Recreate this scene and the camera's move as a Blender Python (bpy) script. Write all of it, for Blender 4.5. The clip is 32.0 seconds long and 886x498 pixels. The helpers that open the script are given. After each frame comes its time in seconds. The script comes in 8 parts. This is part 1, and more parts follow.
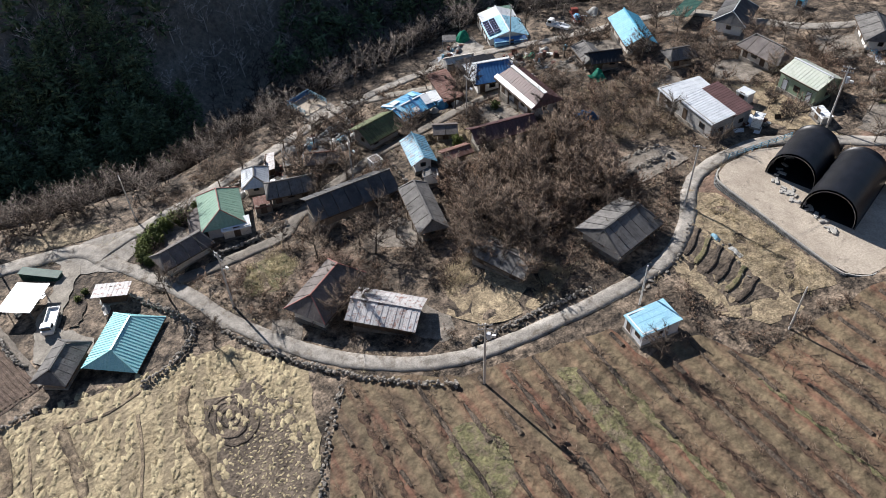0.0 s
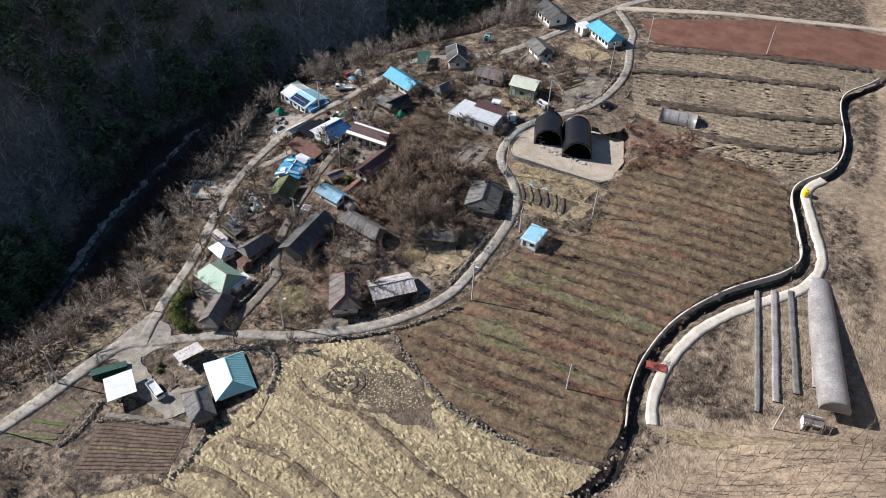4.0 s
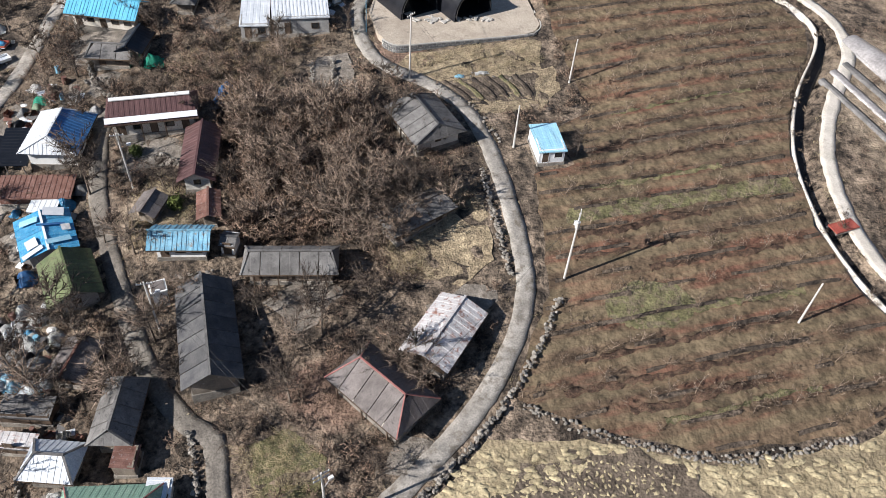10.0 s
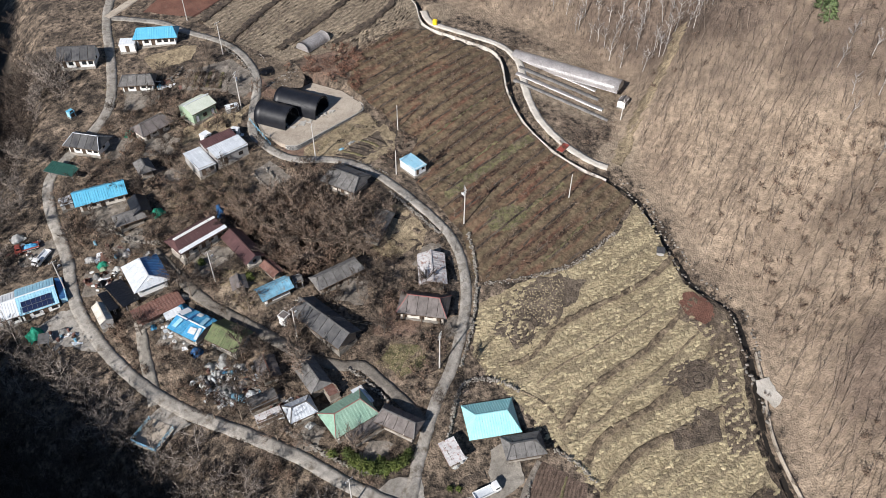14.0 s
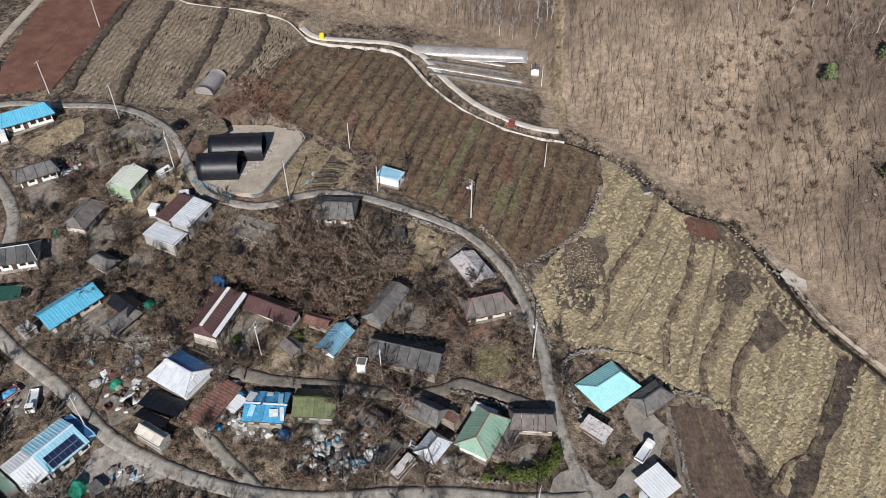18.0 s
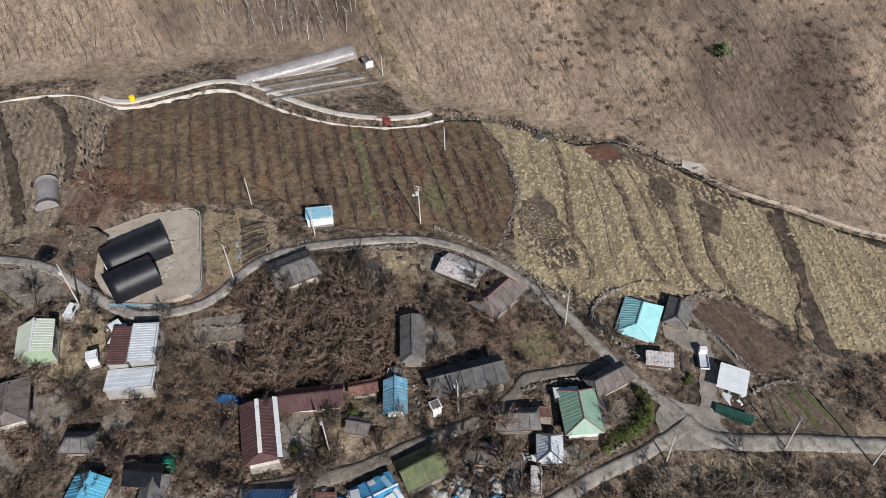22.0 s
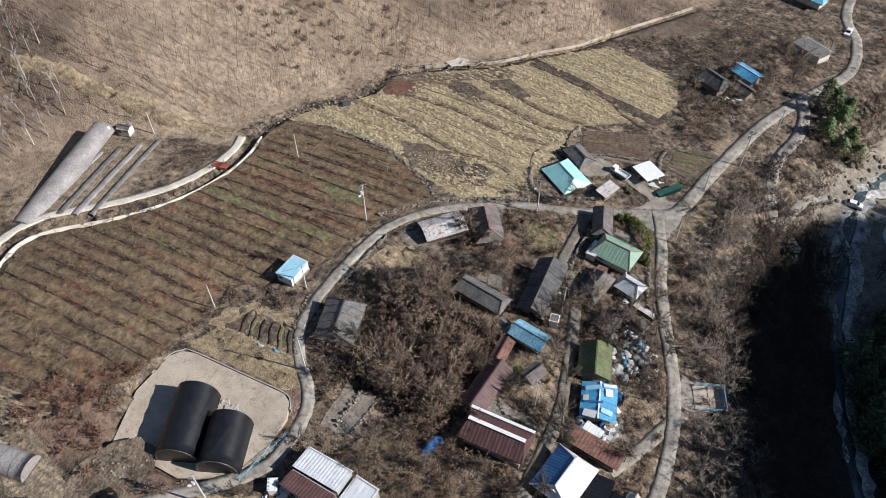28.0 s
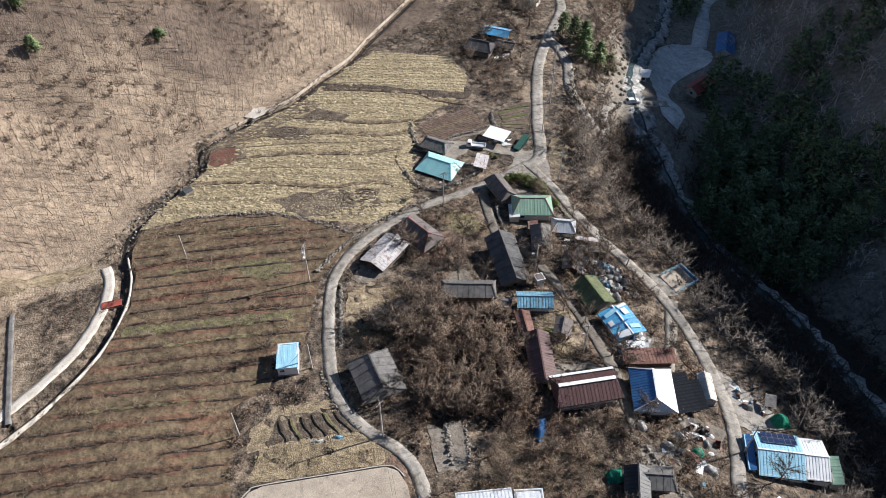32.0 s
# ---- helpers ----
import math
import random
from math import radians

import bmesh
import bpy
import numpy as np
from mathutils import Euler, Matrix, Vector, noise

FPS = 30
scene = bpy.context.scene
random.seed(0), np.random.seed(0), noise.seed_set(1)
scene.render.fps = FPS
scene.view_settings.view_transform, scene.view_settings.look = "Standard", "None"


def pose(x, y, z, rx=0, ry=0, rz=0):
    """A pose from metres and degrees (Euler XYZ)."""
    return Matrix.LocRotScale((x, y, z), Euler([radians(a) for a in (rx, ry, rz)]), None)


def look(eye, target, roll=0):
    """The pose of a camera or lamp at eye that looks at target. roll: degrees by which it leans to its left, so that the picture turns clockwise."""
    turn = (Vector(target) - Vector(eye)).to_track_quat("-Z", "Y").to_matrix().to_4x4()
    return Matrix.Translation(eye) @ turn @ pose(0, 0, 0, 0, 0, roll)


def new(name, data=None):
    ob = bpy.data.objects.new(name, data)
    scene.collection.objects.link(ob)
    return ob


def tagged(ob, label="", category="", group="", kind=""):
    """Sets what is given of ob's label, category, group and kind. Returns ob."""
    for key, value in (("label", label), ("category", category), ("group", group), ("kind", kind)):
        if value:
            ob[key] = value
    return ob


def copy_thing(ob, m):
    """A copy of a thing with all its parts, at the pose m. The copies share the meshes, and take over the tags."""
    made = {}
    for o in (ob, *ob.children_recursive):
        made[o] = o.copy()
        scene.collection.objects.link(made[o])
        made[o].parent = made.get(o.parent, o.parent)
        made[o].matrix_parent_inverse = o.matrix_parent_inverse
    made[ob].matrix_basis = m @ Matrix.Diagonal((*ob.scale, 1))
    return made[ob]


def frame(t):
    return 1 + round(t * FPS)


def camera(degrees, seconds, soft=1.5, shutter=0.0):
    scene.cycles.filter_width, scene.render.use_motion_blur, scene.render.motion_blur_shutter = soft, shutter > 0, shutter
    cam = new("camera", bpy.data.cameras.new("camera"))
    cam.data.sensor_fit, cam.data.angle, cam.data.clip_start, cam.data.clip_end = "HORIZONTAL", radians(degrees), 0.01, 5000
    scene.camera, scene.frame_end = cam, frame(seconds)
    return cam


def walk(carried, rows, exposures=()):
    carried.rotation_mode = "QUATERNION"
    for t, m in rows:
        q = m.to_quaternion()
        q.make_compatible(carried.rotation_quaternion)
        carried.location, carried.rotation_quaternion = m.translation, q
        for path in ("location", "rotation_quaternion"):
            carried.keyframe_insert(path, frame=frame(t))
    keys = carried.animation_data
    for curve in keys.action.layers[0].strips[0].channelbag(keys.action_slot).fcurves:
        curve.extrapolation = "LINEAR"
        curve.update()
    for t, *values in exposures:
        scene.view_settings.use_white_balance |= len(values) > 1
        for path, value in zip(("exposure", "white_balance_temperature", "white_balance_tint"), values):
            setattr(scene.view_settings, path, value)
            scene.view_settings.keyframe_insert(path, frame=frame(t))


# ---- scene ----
cam = camera(60.27, 32.0, soft=0.7)
PATH = [
    (0, (47.241, -29.498, 75.777), (45.952, -28.828, 74.402), -2.05),
    (0.5, (50.715, -41.286, 85.111), (49.482, -40.525, 83.733), -0.78),
    (1, (53.396, -55.660, 95.428), (52.271, -54.769, 94.035), 1.87),
    (1.5, (58.558, -70.522, 105.494), (57.502, -69.515, 104.127), 2.84),
    (2, (63.205, -85.860, 114.735), (62.225, -84.749, 113.391), 3.22),
    (2.5, (64.087, -95.798, 117.871), (63.169, -94.611, 116.550), 2.32),
    (3, (59.639, -101.060, 118.265), (58.804, -99.807, 116.950), 1.94),
    (3.5, (51.658, -104.077, 116.663), (50.918, -102.764, 115.348), 2.31),
    (5.5, (15.585, -84.451, 97.443), (15.169, -83.067, 96.060), 2.55),
    (6, (6.590, -73.146, 91.877), (6.284, -71.798, 90.431), 2.24),
    (6.5, (-1.422, -64.552, 82.572), (-1.616, -63.200, 81.111), 3.56),
    (7, (-7.329, -56.878, 73.102), (-7.424, -55.522, 71.636), 4.77),
    (7.5, (-12.663, -49.182, 66.663), (-12.645, -47.856, 65.167), 5.87),
    (8, (-16.886, -49.248, 65.064), (-16.766, -47.919, 63.575), 6.58),
    (8.5, (-20.471, -49.035, 64.860), (-20.274, -47.713, 63.372), 6.26),
    (9, (-24.003, -48.553, 65.332), (-23.737, -47.246, 63.842), 6.07),
    (9.5, (-27.170, -48.837, 64.566), (-26.843, -47.524, 63.093), 4.96),
    (10, (-32.441, -54.678, 68.522), (-32.030, -53.353, 67.081), 4.43),
    (10.5, (-38.687, -60.916, 76.662), (-38.193, -59.621, 75.219), 3.94),
    (11, (-47.434, -68.255, 85.590), (-46.836, -66.997, 84.155), 3.82),
    (11.5, (-55.486, -77.878, 94.986), (-54.814, -76.641, 93.566), 2.71),
    (12, (-65.783, -87.884, 104.178), (-65.033, -86.662, 102.783), 1.35),
    (12.5, (-79.334, -96.304, 111.822), (-78.482, -95.111, 110.461), 0.88),
    (13, (-88.879, -96.115, 116.498), (-87.939, -94.989, 115.138), 1.04),
    (13.5, (-95.287, -91.489, 117.724), (-94.275, -90.440, 116.355), 0.81),
    (14, (-100.791, -85.931, 117.809), (-99.720, -84.949, 116.436), 0.67),
    (14.5, (-105.789, -80.002, 117.084), (-104.664, -79.081, 115.710), 0.65),
    (16.5, (-121.753, -56.310, 114.743), (-120.435, -55.668, 113.382), -0.07),
    (17, (-124.357, -49.574, 113.815), (-123.009, -48.987, 112.460), -0.07),
    (17.5, (-126.374, -42.240, 113.256), (-124.999, -41.715, 111.902), -0.07),
    (18, (-127.729, -35.183, 112.865), (-126.329, -34.724, 111.512), -0.17),
    (18.5, (-128.568, -28.586, 112.624), (-127.148, -28.191, 111.272), -0.38),
    (19, (-128.657, -21.724, 113.083), (-127.220, -21.416, 111.726), -0.61),
    (19.5, (-128.693, -14.499, 113.551), (-127.244, -14.294, 112.188), -1.14),
    (20, (-128.218, -7.336, 114.218), (-126.764, -7.233, 112.848), -1.37),
    (20.5, (-127.072, -1.310, 115.075), (-125.623, -1.298, 113.697), -2.20),
    (21, (-125.706, 5.114, 115.774), (-124.270, 5.033, 114.385), -2.73),
    (21.5, (-124.099, 12.643, 115.863), (-122.686, 12.459, 114.459), -2.54),
    (22, (-120.914, 19.922, 114.062), (-119.521, 19.638, 112.655), -2.64),
    (22.5, (-109.656, 26.457, 108.706), (-108.306, 26.080, 107.279), -1.60),
    (23, (-95.875, 29.295, 98.046), (-94.574, 28.856, 96.592), -1.42),
    (23.5, (-85.527, 31.575, 88.448), (-84.276, 31.104, 86.960), -1.75),
    (24, (-75.308, 33.757, 81.231), (-74.118, 33.245, 79.707), -1.99),
    (24.5, (-65.911, 35.340, 73.555), (-64.758, 34.765, 72.025), -1.76),
    (26.5, (-78.383, 73.717, 110.286), (-77.489, 72.768, 108.769), -1.54),
    (27, (-79.266, 84.691, 118.194), (-78.454, 83.655, 116.688), -1.90),
    (27.5, (-73.278, 89.981, 123.033), (-72.588, 88.892, 121.503), -1.35),
    (28, (-65.710, 94.967, 123.474), (-65.131, 93.797, 121.959), -0.55),
    (28.5, (-58.577, 98.623, 123.046), (-58.091, 97.383, 121.554), -0.17),
    (29, (-51.536, 101.898, 122.280), (-51.143, 100.599, 120.811), 0.10),
    (29.5, (-44.665, 104.202, 121.860), (-44.366, 102.875, 120.394), 0.09),
    (30, (-37.536, 105.923, 121.465), (-37.340, 104.574, 120.002), 0.28),
    (30.5, (-30.246, 106.930, 120.950), (-30.159, 105.566, 119.489), 0.38),
    (31, (-22.698, 107.160, 120.472), (-22.725, 105.792, 119.013), 0.53),
    (31.5, (-15.434, 106.898, 119.715), (-15.572, 105.531, 118.261), 0.57),
    (32, (-8.344, 105.945, 119.163), (-8.592, 104.591, 117.711), 0.42),
]
walk(cam, [(t, look(eye, target, roll)) for t, eye, target, roll in PATH], ((0, 0.7), (2, 0.9), (3, 0.77), (6, 0.58), (9, 0.76), (13, 0.56), (17, 0.24), (21, 0.13), (24, 0.05), (28, 0.46), (32, 0.68)))

# ---- sky and sun ----
SUN_DIR = Vector((-18.5, -3.6, 11.6)).normalized()      # towards the sun: low in the west
world = bpy.data.worlds.new("winter_sky")
scene.world = world
world.use_nodes = True
wn = world.node_tree.nodes
wn.clear()
sky = wn.new("ShaderNodeTexSky")
sky.sky_type = "NISHITA"
sky.sun_disc = False
sky.sun_elevation = math.asin(SUN_DIR.z)
sky.sun_rotation = math.atan2(SUN_DIR.x, SUN_DIR.y)
sky.altitude = 400
sky.air_density, sky.dust_density, sky.ozone_density = 1.0, 0.15, 3.0
back = wn.new("ShaderNodeBackground")
back.inputs["Strength"].default_value = 0.062
wout = wn.new("ShaderNodeOutputWorld")
world.node_tree.links.new(sky.outputs[0], back.inputs[0])
world.node_tree.links.new(back.outputs[0], wout.inputs[0])

lamp = bpy.data.lights.new("sun", "SUN")
lamp.energy, lamp.angle, lamp.color = 5.0, radians(0.53), (1.0, 0.962, 0.94)
sun = new("sun", lamp)
sun.matrix_world = look((0, 0, 0), -SUN_DIR)

# ---- materials ----


def mat(name, a, b, scale=1.0, rough=0.85, bump=0.3, metal=0.0, fine=12.0, stain=None, stain_at=0.58, vary=0.0, spec=0.3,
        wave=None, wave_color=None, coord="Object", tall=1.0, drawn=1.0, turn=0.0, grit=0.0, grit_by=0.6, island=0.0):
    """Two colours mixed by broad noise, grain by fine noise, stains with a shape of their own, an optional ribbing."""
    m = bpy.data.materials.new(name)
    m.use_nodes = True
    nt = m.node_tree
    n, ln = nt.nodes, nt.links
    bs = n["Principled BSDF"]
    tc = n.new("ShaderNodeTexCoord")
    mp = n.new("ShaderNodeMapping")
    mp.inputs["Scale"].default_value = (1, 1, tall)
    ln.new(tc.outputs[coord], mp.inputs[0])
    info = n.new("ShaderNodeObjectInfo")
    add = n.new("ShaderNodeVectorMath")
    add.operation = "ADD"
    sc = n.new("ShaderNodeMath")
    sc.operation = "MULTIPLY"
    sc.inputs[1].default_value = 37.0 if vary else 0.0
    ln.new(info.outputs["Random"], sc.inputs[0])
    ln.new(mp.outputs[0], add.inputs[0])
    ln.new(sc.outputs[0], add.inputs[1])
    n1 = n.new("ShaderNodeTexNoise")
    n1.inputs["Scale"].default_value = scale
    n1.inputs["Detail"].default_value = 6
    n1.inputs["Roughness"].default_value = 0.62
    n2 = n.new("ShaderNodeTexNoise")
    n2.inputs["Scale"].default_value = scale * fine
    n2.inputs["Detail"].default_value = 4
    ln.new(add.outputs[0], n1.inputs["Vector"])
    ln.new(add.outputs[0], n2.inputs["Vector"])
    ramp = n.new("ShaderNodeValToRGB")
    ramp.color_ramp.elements[0].position, ramp.color_ramp.elements[1].position = 0.34, 0.66
    ramp.color_ramp.elements[0].color, ramp.color_ramp.elements[1].color = (*a, 1), (*b, 1)
    ln.new(n1.outputs["Fac"], ramp.inputs[0])
    grain = n.new("ShaderNodeMix")
    grain.data_type, grain.blend_type = "RGBA", "OVERLAY"
    grain.inputs["Factor"].default_value = 0.55
    ln.new(ramp.outputs[0], grain.inputs[6])
    ln.new(n2.outputs["Fac"], grain.inputs[7])
    col = grain.outputs[2]
    if stain:
        n3 = n.new("ShaderNodeTexNoise")
        n3.inputs["Scale"].default_value = scale * 2.7
        n3.inputs["Detail"].default_value = 8
        n3.inputs["Roughness"].default_value = 0.7
        dr = n.new("ShaderNodeMapping")
        dr.inputs["Scale"].default_value = (drawn, 1, 1)
        ln.new(add.outputs[0], dr.inputs[0])
        ln.new(dr.outputs[0], n3.inputs["Vector"])
        r3 = n.new("ShaderNodeValToRGB")
        r3.color_ramp.elements[0].position, r3.color_ramp.elements[1].position = stain_at, stain_at + 0.12
        ln.new(n3.outputs["Fac"], r3.inputs[0])
        mx = n.new("ShaderNodeMix")
        mx.data_type = "RGBA"
        ln.new(r3.outputs[0], mx.inputs[0])
        ln.new(col, mx.inputs[6])
        mx.inputs[7].default_value = (*stain, 1)
        col = mx.outputs[2]
    if wave:
        wv = n.new("ShaderNodeTexWave")
        wv.bands_direction = wave[0]
        wv.inputs["Scale"].default_value = 0.314 / wave[1]
        wv.inputs["Distortion"].default_value = wave[2]
        wv.inputs["Detail"].default_value = 3
        tn = n.new("ShaderNodeMapping")
        tn.inputs["Rotation"].default_value = (0, 0, radians(turn))
        ln.new(tc.outputs[coord], tn.inputs[0])
        ln.new(tn.outputs[0], wv.inputs["Vector"])
        if wave_color:
            mw = n.new("ShaderNodeMix")
            mw.data_type = "RGBA"
            rw = n.new("ShaderNodeValToRGB")
            rw.color_ramp.elements[0].position, rw.color_ramp.elements[1].position = 0.45, 0.8
            rw.color_ramp.elements[1].color = (wave[3],) * 3 + (1,)
            ln.new(wv.outputs["Fac"], rw.inputs[0])
            ln.new(rw.outputs[0], mw.inputs[0])
            ln.new(col, mw.inputs[6])
            mw.inputs[7].default_value = (*wave_color, 1)
            col = mw.outputs[2]
    if grit:
        n4 = n.new("ShaderNodeTexNoise")
        n4.inputs["Scale"].default_value = grit
        n4.inputs["Detail"].default_value = 5
        n4.inputs["Roughness"].default_value = 0.75
        ln.new(add.outputs[0], n4.inputs["Vector"])
        r4 = n.new("ShaderNodeMapRange")
        r4.inputs["From Min"].default_value, r4.inputs["From Max"].default_value = 0.32, 0.68
        r4.inputs["To Min"].default_value, r4.inputs["To Max"].default_value = 1 - grit_by, 1 + grit_by
        ln.new(n4.outputs["Fac"], r4.inputs["Value"])
        h4 = n.new("ShaderNodeHueSaturation")
        ln.new(r4.outputs[0], h4.inputs["Value"])
        ln.new(col, h4.inputs["Color"])
        col = h4.outputs[0]
    if island:
        geo = n.new("ShaderNodeNewGeometry")
        r5 = n.new("ShaderNodeMapRange")
        r5.inputs["To Min"].default_value, r5.inputs["To Max"].default_value = 1 - island, 1 + island
        ln.new(geo.outputs["Random Per Island"], r5.inputs["Value"])
        h5 = n.new("ShaderNodeHueSaturation")
        ln.new(r5.outputs[0], h5.inputs["Value"])
        ln.new(col, h5.inputs["Color"])
        col = h5.outputs[0]
    if vary:
        hv = n.new("ShaderNodeHueSaturation")
        mr = n.new("ShaderNodeMapRange")
        mr.inputs["To Min"].default_value, mr.inputs["To Max"].default_value = 1 - vary, 1 + vary
        ln.new(info.outputs["Random"], mr.inputs["Value"])
        ln.new(mr.outputs[0], hv.inputs["Value"])
        ln.new(col, hv.inputs["Color"])
        col = hv.outputs[0]
    ln.new(col, bs.inputs["Base Color"])
    bs.inputs["Roughness"].default_value = rough
    bs.inputs["Metallic"].default_value = metal
    bs.inputs["Specular IOR Level"].default_value = spec
    if bump:
        bp = n.new("ShaderNodeBump")
        bp.inputs["Strength"].default_value = bump
        bp.inputs["Distance"].default_value = 0.6 / (scale * fine) ** 0.5
        ln.new(n2.outputs["Fac"], bp.inputs["Height"])
        ln.new(bp.outputs[0], bs.inputs["Normal"])
    return m


M = {}


def mats():
    def d(key, *a, **k):
        M[key] = mat(key, *a, **k)
    d("ground", (0.035, 0.027, 0.021), (0.245, 0.188, 0.137), 0.22, bump=0.9, fine=12, stain=(0.022, 0.017, 0.013), stain_at=0.50, grit=0.85, grit_by=0.95)
    # dark bands along the tree rows: brown weeds plus row shadow painted in
    d("orchard_soil", (0.076, 0.051, 0.034), (0.16, 0.113, 0.07), 0.1, bump=0.6, fine=10, stain=(0.135, 0.066, 0.043), stain_at=0.51, drawn=0.25, grit=0.6, grit_by=0.6, wave=("Y", 3.4, 1.4, 0.5), wave_color=(0.145, 0.118, 0.07))
    d("orchard_grass", (0.095, 0.092, 0.042), (0.165, 0.15, 0.075), 0.3, bump=0.6, fine=10, stain=(0.15, 0.12, 0.08), stain_at=0.47, grit=0.9)
    d("stubble", (0.24, 0.192, 0.117), (0.375, 0.307, 0.191), 0.16, bump=0.8, fine=12, stain=(0.19, 0.147, 0.097), stain_at=0.58, drawn=0.3, grit=0.9, grit_by=0.4, wave=("Y", 5.1, 3.0, 0.6), wave_color=(0.17, 0.135, 0.09), turn=11)
    d("brush_floor", (0.085, 0.064, 0.046), (0.215, 0.168, 0.122), 0.24, bump=0.8, fine=11, stain=(0.05, 0.038, 0.028), stain_at=0.53, grit=0.8, grit_by=0.6)
    # litter colour sunk near black to hold the shade under the thicket
    d("shaded_litter", (0.013, 0.0095, 0.0075), (0.105, 0.072, 0.05), 0.3, bump=0.9, fine=10, stain=(0.014, 0.011, 0.009), stain_at=0.485, grit=0.9, grit_by=0.9)
    d("stalk_soil", (0.075, 0.058, 0.044), (0.155, 0.122, 0.09), 0.3, bump=0.8, fine=9, stain=(0.20, 0.16, 0.11), stain_at=0.6, grit=0.9, grit_by=0.6)
    d("dark_soil", (0.045, 0.035, 0.028), (0.12, 0.092, 0.068), 0.4, bump=0.8, fine=9, grit=0.9, grit_by=0.7)
    d("red_soil", (0.12, 0.055, 0.04), (0.20, 0.10, 0.07), 0.25, bump=0.8, fine=18, stain=(0.17, 0.12, 0.085), stain_at=0.6)
    d("tilled", (0.085, 0.06, 0.046), (0.165, 0.118, 0.09), 0.4, bump=0.9, fine=14, grit=1.0, grit_by=0.5)
    d("dry_grass", (0.17, 0.13, 0.084), (0.37, 0.295, 0.19), 0.4, bump=0.8, fine=10, stain=(0.11, 0.08, 0.055), stain_at=0.54, grit=1.0, grit_by=0.5)
    d("ploughed", (0.175, 0.138, 0.098), (0.315, 0.255, 0.182), 0.12, bump=0.8, fine=14, stain=(0.095, 0.072, 0.056), stain_at=0.54, grit=0.8, grit_by=0.5, wave=("Y", 1.6, 5.0, 0.5), wave_color=(0.11, 0.088, 0.066))
    d("green_weed", (0.085, 0.085, 0.04), (0.17, 0.15, 0.075), 0.5, bump=0.8, fine=12, stain=(0.20, 0.155, 0.10), stain_at=0.5, grit=1.0, grit_by=0.5)
    d("concrete_road", (0.205, 0.187, 0.163), (0.335, 0.31, 0.275), 0.22, bump=0.25, fine=24, stain=(0.145, 0.124, 0.10), stain_at=0.52, grit=0.7, grit_by=0.3)
    # lane dirt, its colour darkened for the shade between the houses
    d("shaded_dirt_lane", (0.105, 0.092, 0.078), (0.185, 0.165, 0.14), 0.25, bump=0.3, fine=16, stain=(0.22, 0.195, 0.165), stain_at=0.56, grit=0.8, grit_by=0.3)
    d("pale_path", (0.46, 0.42, 0.36), (0.62, 0.57, 0.50), 0.4, bump=0.4, fine=16, stain=(0.36, 0.31, 0.25), stain_at=0.58)
    d("yard_concrete", (0.35, 0.295, 0.235), (0.48, 0.415, 0.335), 0.25, bump=0.25, fine=22, stain=(0.22, 0.185, 0.15), stain_at=0.56)
    d("wall_stone", (0.16, 0.145, 0.125), (0.33, 0.30, 0.26), 0.8, bump=0.7, fine=8, vary=0.35)
    d("block_stone", (0.11, 0.11, 0.11), (0.20, 0.20, 0.195), 0.9, bump=0.5, fine=10, vary=0.25)
    d("mortar", (0.36, 0.34, 0.31), (0.47, 0.45, 0.41), 1.2, bump=0.3)
    d("slate", (0.105, 0.10, 0.096), (0.195, 0.187, 0.178), 0.7, rough=0.8, bump=0.25, fine=14, stain=(0.055, 0.052, 0.05), stain_at=0.55, vary=0.16)
    d("slate_dark", (0.05, 0.05, 0.055), (0.11, 0.108, 0.105), 0.6, rough=0.75, bump=0.25, stain=(0.17, 0.165, 0.155), stain_at=0.63, vary=0.15)
    d("slate_brown", (0.11, 0.096, 0.09), (0.185, 0.162, 0.152), 0.7, rough=0.8, bump=0.25, stain=(0.07, 0.06, 0.056), stain_at=0.57, vary=0.12)
    d("maroon", (0.075, 0.04, 0.04), (0.115, 0.062, 0.06), 0.7, rough=0.5, bump=0.15, stain=(0.06, 0.045, 0.045), stain_at=0.62, vary=0.1)
    d("rust_white", (0.40, 0.385, 0.38), (0.54, 0.525, 0.52), 0.6, rough=0.6, bump=0.2, stain=(0.23, 0.12, 0.095), stain_at=0.52, vary=0.12)
    d("rust", (0.13, 0.06, 0.045), (0.22, 0.12, 0.095), 1.1, rough=0.75, bump=0.3, stain=(0.34, 0.30, 0.28), stain_at=0.57, vary=0.2)
    d("turquoise", (0.30, 0.62, 0.64), (0.39, 0.70, 0.71), 0.5, rough=0.35, bump=0.06, stain=(0.42, 0.68, 0.68), stain_at=0.66, spec=0.5)
    d("light_blue", (0.27, 0.52, 0.66), (0.35, 0.60, 0.72), 0.5, rough=0.4, bump=0.06, stain=(0.42, 0.58, 0.64), stain_at=0.66, spec=0.5)
    d("cyan_blue", (0.09, 0.38, 0.56), (0.14, 0.46, 0.63), 0.5, rough=0.42, bump=0.08, stain=(0.20, 0.38, 0.45), stain_at=0.62, spec=0.5)
    d("faded_blue", (0.12, 0.30, 0.42), (0.22, 0.42, 0.53), 0.6, rough=0.5, bump=0.1, stain=(0.20, 0.17, 0.14), stain_at=0.52, vary=0.12)
    d("deep_blue", (0.035, 0.12, 0.30), (0.06, 0.18, 0.38), 0.7, rough=0.45, bump=0.1)
    d("blue_tarp", (0.03, 0.24, 0.46), (0.09, 0.36, 0.58), 1.2, rough=0.4, bump=0.5, fine=5, stain=(0.36, 0.46, 0.52), stain_at=0.56, spec=0.5, vary=0.15)
